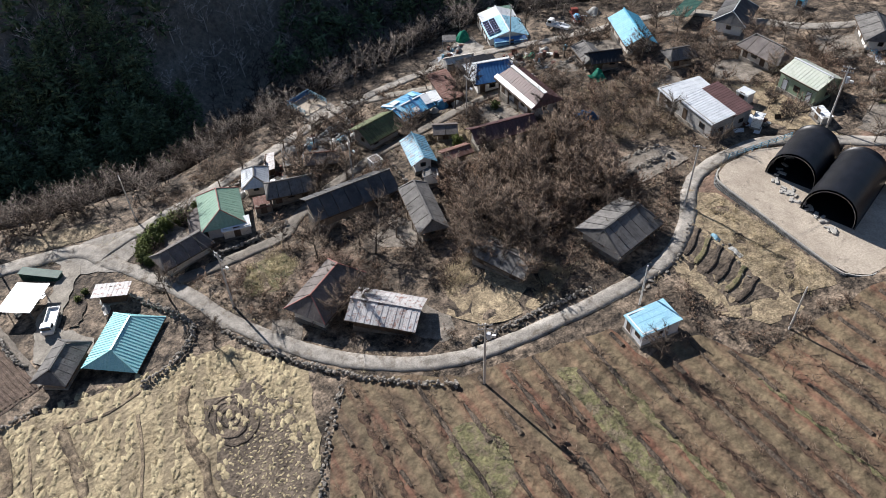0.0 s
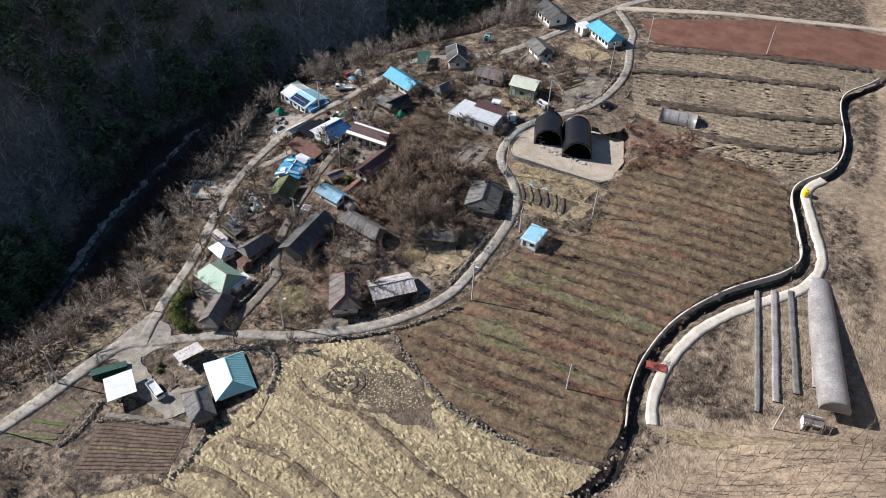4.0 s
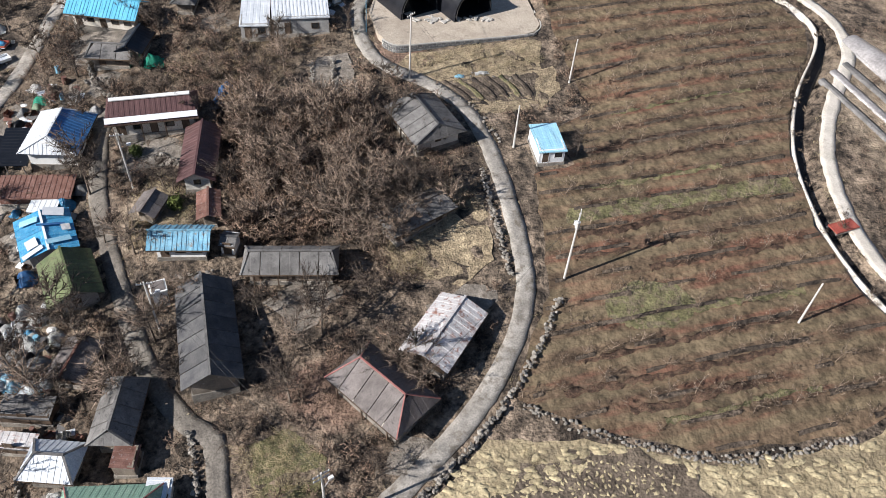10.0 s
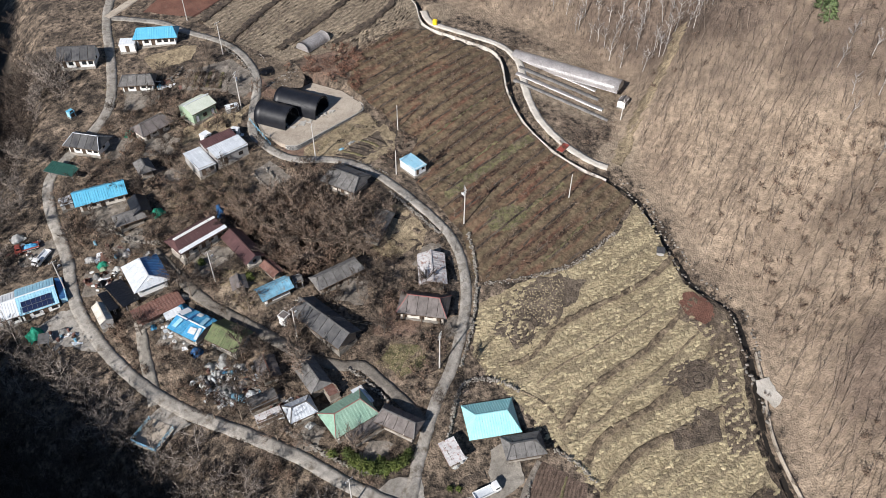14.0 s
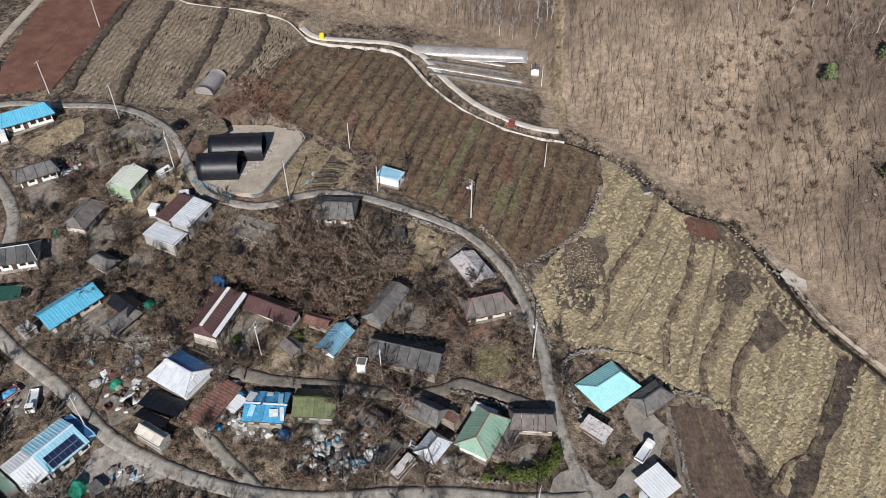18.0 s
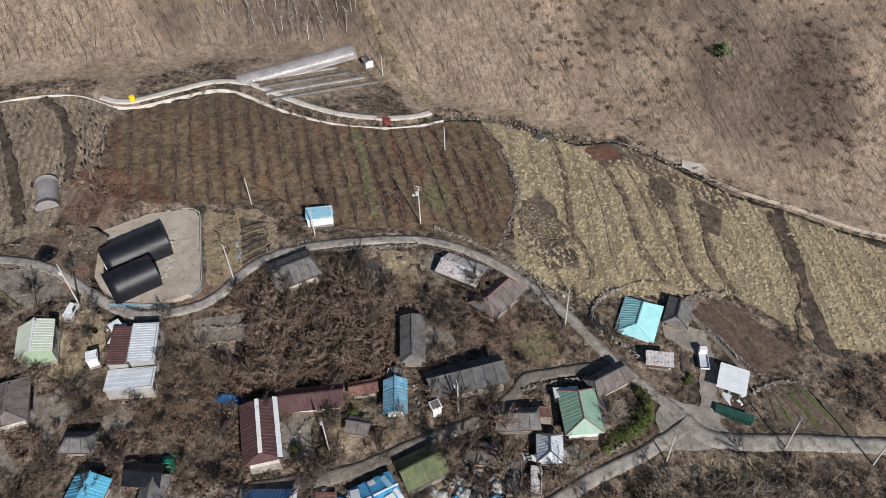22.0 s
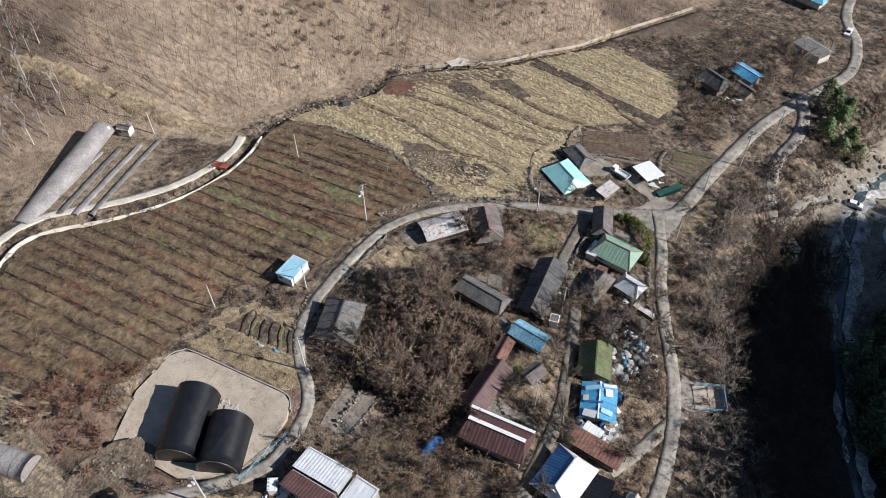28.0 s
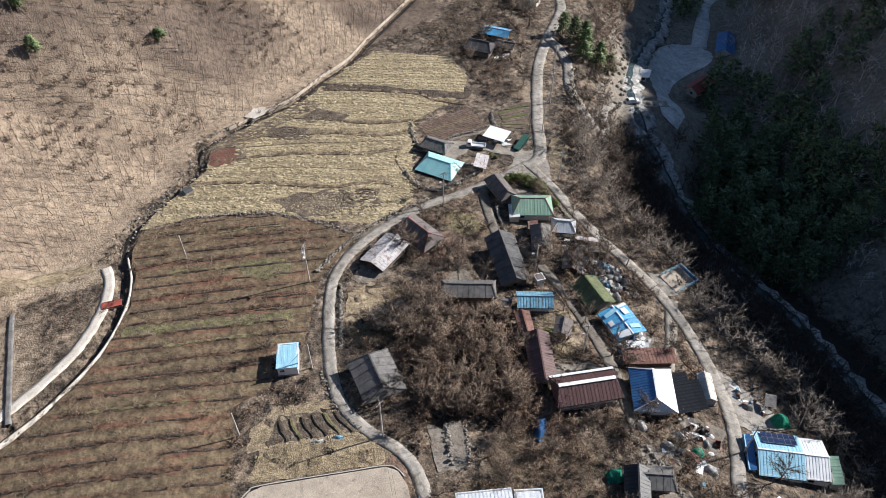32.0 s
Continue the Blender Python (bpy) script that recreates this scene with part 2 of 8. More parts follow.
    d("green_roof", (0.20, 0.33, 0.25), (0.27, 0.40, 0.31), 0.5, rough=0.45, bump=0.08, stain=(0.30, 0.38, 0.32), stain_at=0.64)
    d("green_dull", (0.075, 0.10, 0.045), (0.14, 0.16, 0.078), 0.7, rough=0.6, bump=0.15, stain=(0.085, 0.075, 0.048), stain_at=0.52, vary=0.12)
    d("green_net", (0.02, 0.32, 0.20), (0.05, 0.45, 0.30), 1.5, rough=0.6, bump=0.5, fine=5)
    d("dark_green", (0.015, 0.06, 0.05), (0.03, 0.09, 0.07), 0.8, rough=0.6, bump=0.2)
    d("white_metal", (0.64, 0.67, 0.69), (0.75, 0.77, 0.78), 0.6, rough=0.4, bump=0.06, stain=(0.52, 0.50, 0.47), stain_at=0.64, spec=0.5)
    d("grey_metal", (0.48, 0.51, 0.54), (0.63, 0.66, 0.69), 0.6, rough=0.42, bump=0.06, stain=(0.34, 0.32, 0.30), stain_at=0.63, spec=0.5)
    d("cream_metal", (0.50, 0.54, 0.45), (0.60, 0.63, 0.54), 0.5, rough=0.5, bump=0.06)
    d("pale_green", (0.28, 0.38, 0.26), (0.36, 0.45, 0.32), 0.6, rough=0.6, bump=0.08)
    d("plaster", (0.50, 0.46, 0.40), (0.66, 0.62, 0.55), 0.6, rough=0.9, bump=0.2, stain=(0.30, 0.25, 0.20), stain_at=0.58, vary=0.1)
    d("mud_wall", (0.17, 0.14, 0.112), (0.30, 0.255, 0.205), 0.7, rough=0.95, bump=0.4, stain=(0.38, 0.35, 0.31), stain_at=0.6, vary=0.12)
    d("white_wall", (0.66, 0.66, 0.64), (0.78, 0.78, 0.75), 0.6, rough=0.8, bump=0.1, stain=(0.45, 0.42, 0.38), stain_at=0.66)
    d("grey_wall", (0.28, 0.275, 0.265), (0.40, 0.39, 0.37), 0.6, rough=0.9, bump=0.2, stain=(0.2, 0.19, 0.175), stain_at=0.6)
    d("wood", (0.055, 0.038, 0.027), (0.13, 0.092, 0.065), 1.0, rough=0.8, bump=0.3, tall=0.2, vary=0.15)
    d("red_trim", (0.26, 0.10, 0.09), (0.34, 0.16, 0.14), 1.2, rough=0.7, bump=0.15)
    d("red_paint", (0.27, 0.06, 0.045), (0.36, 0.095, 0.07), 1.0, rough=0.6, bump=0.1)
    d("yellow_paint", (0.75, 0.55, 0.02), (0.85, 0.66, 0.04), 1.0, rough=0.5, bump=0.1)
    d("black_net", (0.006, 0.007, 0.010), (0.014, 0.015, 0.02), 0.8, rough=0.42, bump=0.12, fine=10, spec=0.4)
    d("grey_film", (0.22, 0.205, 0.20), (0.33, 0.31, 0.30), 0.35, rough=0.28, bump=0.25, fine=8, stain=(0.42, 0.40, 0.39), stain_at=0.6, spec=0.7)
    d("white_film", (0.55, 0.55, 0.53), (0.70, 0.70, 0.68), 0.9, rough=0.35, bump=0.4, fine=5, spec=0.5)
    d("pole_concrete", (0.48, 0.46, 0.43), (0.60, 0.58, 0.54), 1.5, rough=0.85, bump=0.15, tall=0.2)
    d("steel", (0.30, 0.30, 0.31), (0.42, 0.42, 0.43), 2.0, rough=0.4, bump=0.05, metal=0.7)
    d("cable", (0.02, 0.02, 0.02), (0.035, 0.035, 0.035), 3.0, rough=0.6, bump=0)
    d("wet_bed", (0.010, 0.009, 0.008), (0.028, 0.024, 0.02), 0.6, rough=0.45, bump=0.3)
    d("glass", (0.012, 0.016, 0.02), (0.022, 0.028, 0.034), 1.0, rough=0.08, bump=0, spec=0.8)
    d("solar", (0.012, 0.018, 0.05), (0.02, 0.03, 0.075), 1.0, rough=0.15, bump=0, spec=0.7)
    d("white_paint", (0.72, 0.72, 0.71), (0.80, 0.80, 0.79), 1.0, rough=0.3, bump=0, spec=0.5)
    d("rubber", (0.015, 0.015, 0.015), (0.03, 0.03, 0.03), 2.0, rough=0.8, bump=0.1)
    d("twig_hill", (0.10, 0.076, 0.06), (0.235, 0.186, 0.148), 0.05, rough=0.9, bump=0, island=0.5)
    d("twig", (0.10, 0.075, 0.056), (0.20, 0.152, 0.114), 0.25, rough=0.9, bump=0, vary=0.15, island=0.8)
    # dark twigs; down the gorge this colour also holds the shade
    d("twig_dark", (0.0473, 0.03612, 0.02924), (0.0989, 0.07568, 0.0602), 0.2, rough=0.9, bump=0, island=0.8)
    d("twig_rust", (0.12, 0.062, 0.043), (0.24, 0.13, 0.088), 0.2, rough=0.9, bump=0, island=0.6)
    d("bank_soil", (0.085, 0.064, 0.044), (0.25, 0.195, 0.13), 0.5, bump=0.8, fine=9, stain=(0.26, 0.205, 0.135), stain_at=0.6, grit=1.0, grit_by=0.6)
    d("dirt", (0.13, 0.112, 0.093), (0.25, 0.22, 0.185), 0.35, bump=0.5, fine=12, stain=(0.10, 0.082, 0.066), stain_at=0.54, grit=0.9, grit_by=0.45)
    d("twig_red", (0.105, 0.072, 0.053), (0.225, 0.158, 0.115), 0.22, rough=0.9, bump=0, vary=0.15, island=0.8)
    d("twig_brown", (0.12, 0.088, 0.067), (0.255, 0.195, 0.15), 0.2, rough=0.9, bump=0, vary=0.15, island=0.8)
    d("twig_pale", (0.26, 0.24, 0.225), (0.46, 0.43, 0.40), 0.2, rough=0.9, bump=0, island=0.4)
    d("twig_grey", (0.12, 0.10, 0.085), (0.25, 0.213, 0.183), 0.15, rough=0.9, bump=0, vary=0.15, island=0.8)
    d("bark", (0.09, 0.07, 0.055), (0.17, 0.14, 0.11), 1.5, rough=0.95, bump=0.4, tall=0.3)
    d("needle", (0.06, 0.098, 0.042), (0.14, 0.178, 0.078), 0.2, rough=0.8, bump=0, vary=0.25, island=0.5)
    # twigs and needles across the gorge, paled in colour to imitate haze
    d("twig_haze", (0.30, 0.26, 0.225), (0.60, 0.53, 0.465), 0.06, rough=0.9, bump=0, island=0.5)
    d("needle_haze", (0.105, 0.15, 0.075), (0.19, 0.235, 0.12), 0.08, rough=0.8, bump=0, island=0.6)
    d("valley_concrete", (0.40, 0.40, 0.385), (0.56, 0.555, 0.53), 0.12, bump=0.25, fine=20, stain=(0.28, 0.27, 0.25), stain_at=0.56, grit=0.5, grit_by=0.3)
    d("river_stone", (0.22, 0.22, 0.21), (0.50, 0.49, 0.47), 0.35, bump=0.9, fine=8, stain=(0.12, 0.12, 0.11), stain_at=0.55, grit=0.8, grit_by=0.7)
    d("river_water", (0.03, 0.05, 0.055), (0.07, 0.10, 0.105), 0.3, rough=0.12, bump=0.3, fine=10, spec=0.6)
    d("court_concrete", (0.20, 0.18, 0.152), (0.31, 0.282, 0.24), 0.25, bump=0.25, fine=22, stain=(0.14, 0.122, 0.10), stain_at=0.55, grit=0.7, grit_by=0.3)
    d("rusty_soil", (0.045, 0.027, 0.019), (0.125, 0.076, 0.05), 0.9, bump=0.8, fine=9, stain=(0.12, 0.09, 0.055), stain_at=0.55, grit=0.9, grit_by=0.6)
    d("shrub_leaf", (0.05, 0.075, 0.018), (0.12, 0.14, 0.035), 0.6, rough=0.75, bump=0, vary=0.2)
    d("straw", (0.305, 0.252, 0.154), (0.425, 0.356, 0.222), 0.3, rough=0.9, bump=0.5, fine=10, stain=(0.26, 0.208, 0.132), stain_at=0.55, grit=1.1, grit_by=0.35, island=0.14)
    d("junk", (0.20, 0.20, 0.20), (0.55, 0.54, 0.52), 1.3, rough=0.6, bump=0.4, vary=0.5)


mats()


def graded(base, others):
    """The ground's own material: others take over where their attribute says so, along ragged edges."""
    m = M[base].copy()
    m.name = "graded_ground"
    nt = m.node_tree
    n, ln = nt.nodes, nt.links
    bs = n["Principled BSDF"]
    col = bs.inputs["Base Color"].links[0].from_socket
    for attr, a, b2 in others:
        at = n.new("ShaderNodeAttribute")
        at.attribute_name = attr
        tc = n.new("ShaderNodeTexCoord")
        nz = n.new("ShaderNodeTexNoise")
        nz.inputs["Scale"].default_value = 0.35
        nz.inputs["Detail"].default_value = 7
        nz.inputs["Roughness"].default_value = 0.7
        ln.new(tc.outputs["Object"], nz.inputs["Vector"])
        ad = n.new("ShaderNodeMath")
        ad.operation = "ADD"
        ln.new(at.outputs["Fac"], ad.inputs[0])
        ln.new(nz.outputs["Fac"], ad.inputs[1])
        rp = n.new("ShaderNodeMapRange")
        rp.inputs["From Min"].default_value, rp.inputs["From Max"].default_value = 0.85, 1.15
        ln.new(ad.outputs[0], rp.inputs["Value"])
        big = n.new("ShaderNodeTexNoise")
        big.inputs["Scale"].default_value = 0.06
        big.inputs["Detail"].default_value = 10
        big.inputs["Roughness"].default_value = 0.72
        ln.new(tc.outputs["Object"], big.inputs["Vector"])
        rc = n.new("ShaderNodeValToRGB")
        rc.color_ramp.elements[0].position, rc.color_ramp.elements[1].position = 0.32, 0.68
        rc.color_ramp.elements[0].color, rc.color_ramp.elements[1].color = (*a, 1), (*b2, 1)
        ln.new(big.outputs["Fac"], rc.inputs[0])
        fi = n.new("ShaderNodeTexNoise")
        fi.inputs["Scale"].default_value = 0.7
        fi.inputs["Detail"].default_value = 5
        fi.inputs["Roughness"].default_value = 0.75
        ln.new(tc.outputs["Object"], fi.inputs["Vector"])
        mr = n.new("ShaderNodeMapRange")
        mr.inputs["From Min"].default_value, mr.inputs["From Max"].default_value = 0.32, 0.68
        mr.inputs["To Min"].default_value, mr.inputs["To Max"].default_value = 0.5, 1.5
        ln.new(fi.outputs["Fac"], mr.inputs["Value"])
        hs = n.new("ShaderNodeHueSaturation")
        ln.new(mr.outputs[0], hs.inputs["Value"])
        ln.new(rc.outputs[0], hs.inputs["Color"])
        mx = n.new("ShaderNodeMix")
        mx.data_type = "RGBA"
        ln.new(rp.outputs[0], mx.inputs[0])
        ln.new(col, mx.inputs[6])
        ln.new(hs.outputs[0], mx.inputs[7])
        col = mx.outputs[2]
    ln.new(col, bs.inputs["Base Color"])
    return m


# the first, near-black pair puts the gorge's deep shade into the ground colour
M["graded"] = graded("ground", (("gorge_shade", (0.022, 0.018, 0.014), (0.06, 0.047, 0.035)), ("far_zone", (0.12, 0.105, 0.085), (0.30, 0.26, 0.21)), ("hill_zone", (0.175, 0.13, 0.094), (0.355, 0.276, 0.198)),
                                ("scrub_zone", (0.085, 0.062, 0.047), (0.19, 0.142, 0.108)), ("red_zone", (0.125, 0.078, 0.058), (0.22, 0.15, 0.11)), ("pale_zone", (0.20, 0.155, 0.11), (0.32, 0.255, 0.185))))

# ---- helpers ----
R = random.Random(7)


def mesh_of(bm, name):
    me = bpy.data.meshes.new(name)
    bm.to_mesh(me)
    bm.free()
    return me


def part(name, bm, material, parent, label=""):
    """One mesh object under a thing or a part. bm: a bmesh, or a mesh that repeats share."""
    me = bm if isinstance(bm, bpy.types.Mesh) else mesh_of(bm, name)
    if not me.materials:
        me.materials.append(M[material])
    ob = new(name, me)
    ob.parent = parent
    if label:
        ob["label"] = label
    return ob


def thing(name, x, y, z, rz, label, category, group="", kind=""):
    ob = new(name)
    ob.empty_display_size = 0.5
    ob.matrix_world = pose(x, y, z, 0, 0, rz)
    return tagged(ob, label, category, group, kind)


def box(bm, x0, y0, z0, x1, y1, z1, m=None):
    vs = [bm.verts.new((x, y, z)) for z in (z0, z1) for x, y in ((x0, y0), (x1, y0), (x1, y1), (x0, y1))]
    for f in ((3, 2, 1, 0), (4, 5, 6, 7), (0, 1, 5, 4), (1, 2, 6, 5), (2, 3, 7, 6), (3, 0, 4, 7)):
        bm.faces.new([vs[i] for i in f])
    if m is not None:
        bmesh.ops.transform(bm, matrix=m, verts=vs)
    return vs


def boxes(*rows):
    bm = bmesh.new()
    for r in rows:
        box(bm, *r)
    return bm


def tube(bm, a, b, r0, r1, n=6):
    a, b = Vector(a), Vector(b)
    q = (b - a).to_track_quat("Z", "Y").to_matrix()
    lo = [bm.verts.new(a + q @ Vector((r0 * math.cos(k * 2 * math.pi / n), r0 * math.sin(k * 2 * math.pi / n), 0))) for k in range(n)]
    hi = [bm.verts.new(b + q @ Vector((r1 * math.cos(k * 2 * math.pi / n), r1 * math.sin(k * 2 * math.pi / n), 0))) for k in range(n)]
    for k in range(n):
        bm.faces.new((lo[k], lo[(k + 1) % n], hi[(k + 1) % n], hi[k]))
    bm.faces.new(lo[::-1])
    bm.faces.new(hi)


def raw(name, verts, faces, material, smooth=False):
    """A mesh from arrays; faces: rows of equal length."""
    verts, faces = np.asarray(verts, np.float32), np.asarray(faces, np.int32)
    me = bpy.data.meshes.new(name)
    k = faces.shape[1]
    me.vertices.add(len(verts))
    me.vertices.foreach_set("co", verts.ravel())
    me.loops.add(faces.size)
    me.loops.foreach_set("vertex_index", faces.ravel())
    me.polygons.add(len(faces))
    me.polygons.foreach_set("loop_start", np.arange(0, faces.size, k, dtype=np.int32))
    if smooth:
        me.polygons.foreach_set("use_smooth", np.ones(len(faces), bool))
    me.update(calc_edges=True)
    me.materials.append(M[material])
    return me


# ---- the lie of the land ----
TC = (0.664, 4.880, 10.804, -6.141, 5.050, -1.480, -0.132, 0.247, -3.413)


def soft(d, w):
    """0 below zero, d above, rounded over w."""
    return np.where(d <= 0, 0, np.where(d < w, d * d / (2 * w), d - w / 2))


def bump_at(x, y, cx, cy, s, h):
    return h * np.exp(-((x - cx) ** 2 + (y - cy) ** 2) / (2 * s * s))


HILL_Y = (-260, -140, -111, -95, -76, -59, -44, -32, -20, -8, 6, 40, 60, 85, 125, 170, 260)
HILL_X = (-95, -42, -24, -9, 9, 30, 32, 40, 45, 50, 75, 76, 69, 72, 66, 60, 40)
EDGE_Y = (-260, -140, -105, -70, -45, -22, 0, 20, 50, 70, 85, 105, 130, 170, 260)
EDGE_X = (-125, -99, -88, -78, -70, -68, -76, -82, -87, -80, -66, -44, -30, -14, 20)


def hill_d(x, y):
    return (x - np.interp(y, HILL_Y, HILL_X)) * 0.88


def gorge_d(x, y):
    return (np.interp(y, EDGE_Y, EDGE_X) - x) * 0.9


def ground_z(x, y):
    x, y = np.asarray(x, float), np.asarray(y, float)
    cx, cy = np.clip(x, -95, 80) / 100, np.clip(y, -150, 140) / 100
    z = TC[0] + TC[1] * cx + TC[2] * cy + TC[3] * cx * cx + TC[4] * cx * cy + TC[5] * cy * cy + TC[6] * cy ** 3 + TC[7] * cx * cx * cy + TC[8] * cx * cy * cy
    z = z + bump_at(x, y, -47, 35, 9, 2.0) + bump_at(x, y, 13, 33, 9, -1.5) + bump_at(x, y, -2, 90, 11, 1.8) + bump_at(x, y, -62, 66, 9, -1.0) + bump_at(x, y, -46, 12, 7, 1.6) + bump_at(x, y, -54, 63, 8, 1.5) + bump_at(x, y, -118, -74, 11, 12.0) + bump_at(x, y, -152, -112, 12, 5.0)
    h = hill_d(x, y)
    z = z + 0.66 * soft(h, 8) - (0.66 - 0.12) * soft(h - 150, 90)
    g = gorge_d(x, y)
    z = z - 0.74 * soft(g, 7) + 0.74 * soft(g - 36, 10) + np.interp(y, (-134, -106, -85, -45, -15, 15, 35, 75), (0.905, 0.985, 1.0, 0.972, 0.955, 1.0, 1.085, 1.085)) * soft(g - 52, 14) - 0.8 * soft(g - 300, 80)
    rough = (g > 2) | (h > 4)
    wob = np.sin(x * 0.13 + 1.3 * np.sin(y * 0.07)) * np.cos(y * 0.11 + x * 0.03)
    return z + np.where(rough, np.minimum(np.maximum(g - 2, h - 4), 20) / 20 * 1.3 * wob, 0)


def gz(x, y):
    return float(ground_z(x, y))


def axis(core0, core1, step, far):
    out = list(np.arange(core0, core1 + 0.01, step))
    a, s = core1, step
    right = []
    while a < far:
        s *= 1.22
        a += s
        right.append(a)
    left = []
    a, s = core0, step
    while a > -far:
        s *= 1.22
        a -= s
        left.append(a)
    return np.array(left[::-1] + out + right)


def inside(px, py, poly):
    """Which of the points lie in the polygon."""
    px, py = np.asarray(px), np.asarray(py)
    hit = np.zeros(px.shape, bool)
    n = len(poly)
    for i in range(n):
        (x0, y0), (x1, y1) = poly[i], poly[(i + 1) % n]
        hit ^= ((y0 > py) != (y1 > py)) & (px < (x1 - x0) * (py - y0) / (y1 - y0 + 1e-12) + x0)
    return hit


gx, gy = axis(-130, 110, 1.5, 1800), axis(-170, 150, 1.5, 1800)
GX, GY = np.meshgrid(gx, gy)
GZ = ground_z(GX, GY)


def along(line, step=1.0):
    """Points along a rounded polyline."""
    pts = [Vector((x, y, 0)) for x, y in line]
    out = []
    for i in range(len(pts) - 1):
        p0, p1, p2, p3 = pts[max(i - 1, 0)], pts[i], pts[i + 1], pts[min(i + 2, len(pts) - 1)]
        k = max(2, int((p2 - p1).length / step))
        for j in range(k):
            t = j / k
            out.append(0.5 * ((2 * p1) + (p2 - p0) * t + (2 * p0 - 5 * p1 + 4 * p2 - p3) * t * t + (3 * p1 - p0 - 3 * p2 + p3) * t ** 3))
    out.append(pts[-1])
    return out


def sides(line, w):
    """Left and right edges of a strip of width w (a number, or one per point)."""
    left, right = [], []
    for i, p in enumerate(line):
        d = (line[min(i + 1, len(line) - 1)] - line[max(i - 1, 0)]).normalized()
        nrm = Vector((-d.y, d.x, 0))
        left.append(p + nrm * w / 2)
        right.append(p - nrm * w / 2)
    return left, right


ROAD = [(-54.4, -36.5), (-49.5, -33.2), (-44.4, -30.3), (-37.3, -26.6), (-28.1, -22.8), (-16.8, -15.6), (-10.0, -9.0), (-5.4, -1.6), (-3.6, 6.3), (-2.8, 16.0), (-2.8, 25.0),
        (-3.8, 31.4), (-5.8, 35.2), (-8.9, 39.2), (-13.2, 43.4), (-15.2, 48.0), (-15.6, 53.0), (-14.8, 59.0), (-9.6, 65.6), (-1.2, 74.6), (2.0, 84.0), (2.0, 93.9), (-1.6, 108.0), (-4.0, 118.0), (-13.2, 131.0)]
WEST_ROAD = [(-56.4, -37.5), (-60.3, -26.5), (-62.8, -16.4), (-66.6, -5.6), (-71.6, 7.0), (-74.2, 19.0), (-74.7, 32.0), (-72.9, 45.2), (-67.6, 58.6), (-63.2, 73.5), (-57.4, 82.9), (-43.4, 88.6), (-33.7, 95.4), (-23.9, 110.9), (-13.2, 131.0), (2, 150), (30, 185)]
LANE = [(-42.6, -29.4), (-41.9, -22.5), (-41.8, -16.0), (-42.0, -10.8), (-44.4, -8.2), (-46.8, -4.6), (-48.8, 0.0), (-50.4, 6.0), (-52.2, 14.0), (-54.2, 24.0), (-54.6, 31.0), (-54.2, 44.0)]
SOUTH_ROAD = [(-55.5, -36.5), (-60.6, -41.0), (-64.6, -57.8), (-72.0, -84.4), (-80.3, -103.4), (-91.2, -124.6), (-91.5, -142.3), (-86.6, -159.1), (-90, -200)]
DRIVE = [(-75.0, 12.6), (-72.8, 16.9), (-70.2, 23.0), (-67.8, 28.0), (-66.0, 31.2)]
PATHWAY = [(41.9, -11.5), (40.4, -7.0), (40.4, 1.3), (43.6, 12.2), (50.3, 22.0), (59.4, 32.0), (62.0, 41.2), (58.9, 51.2), (55.2, 62.4), (58.0, 69.0)]
STREAM = [(74, 140), (65, 119.2), (58.4, 106.3), (61.8, 86), (60.4, 74), (53.6, 63.0), (56.4, 51.0), (59.0, 41.5), (56.4, 34.6), (47.2, 24.6), (40.2, 13.4), (37.2, 2.2), (37.2, -6.5), (39.0, -15.0), (38.8, -23.0), (33.8, -31.6), (29.0, -40.5), (25.6, -47.5), (25.6, -57.0), (15.0, -67.2), (1.6, -77.2), (-8.0, -89.5), (-16.5, -99.0), (-24, -112), (-42, -140)]
LOOP_ROAD = [(-80.6, -103.4), (-82.6, -95), (-82, -86), (-79.4, -76), (-78.6, -66), (-80.4, -57), (-83.2, -54.6), (-85.2, -58.6), (-86.6, -65), (-90.4, -71.4), (-96, -74.8), (-101.1, -75.7), (-106.6, -75.6), (-113, -75.8)]
RIVER = [(-176, -215), (-161, -186), (-152, -170), (-146, -158), (-134, -137), (-121.5, -121), (-112, -106), (-106, -93), (-101.4, -80), (-100.4, -68.8), (-102, -59.4), (-105, -44), (-110, -20), (-116, 10), (-120, 40), (-114, 70)]
VALLEY_PAD = [(-112.6, -66.2), (-117.4, -71.6), (-117.6, -79), (-120.6, -88), (-125.5, -99), (-131, -107.4), (-136, -111), (-146, -113.6), (-151.5, -119.4), (-155.4, -128), (-153.6, -135.6), (-143.4, -135.4), (-135, -128.6), (-127.4, -121.4), (-121.6, -111), (-118.6, -100), (-114.6, -87.4), (-110.6, -79), (-108.6, -71)]
VALLEY_ROAD = [(-152.6, -133), (-158.7, -145.1), (-166, -157), (-174, -168), (-184, -186)]


def carve(line, half, depth, bank):
    pts = np.array([(p.x, p.y) for p in along(line, 1.0)])
    lo, hi = pts.min(0) - 6, pts.max(0) + 6
    near = (GX > lo[0]) & (GX < hi[0]) & (GY > lo[1]) & (GY < hi[1])
    X, Y = GX[near], GY[near]
    d = np.min(np.hypot(X[:, None] - pts[None, :, 0], Y[:, None] - pts[None, :, 1]), axis=1)
    GZ[near] -= depth * np.clip((half + bank - d) / bank, 0, 1)


carve(STREAM, 0.9, 1.7, 0.9)
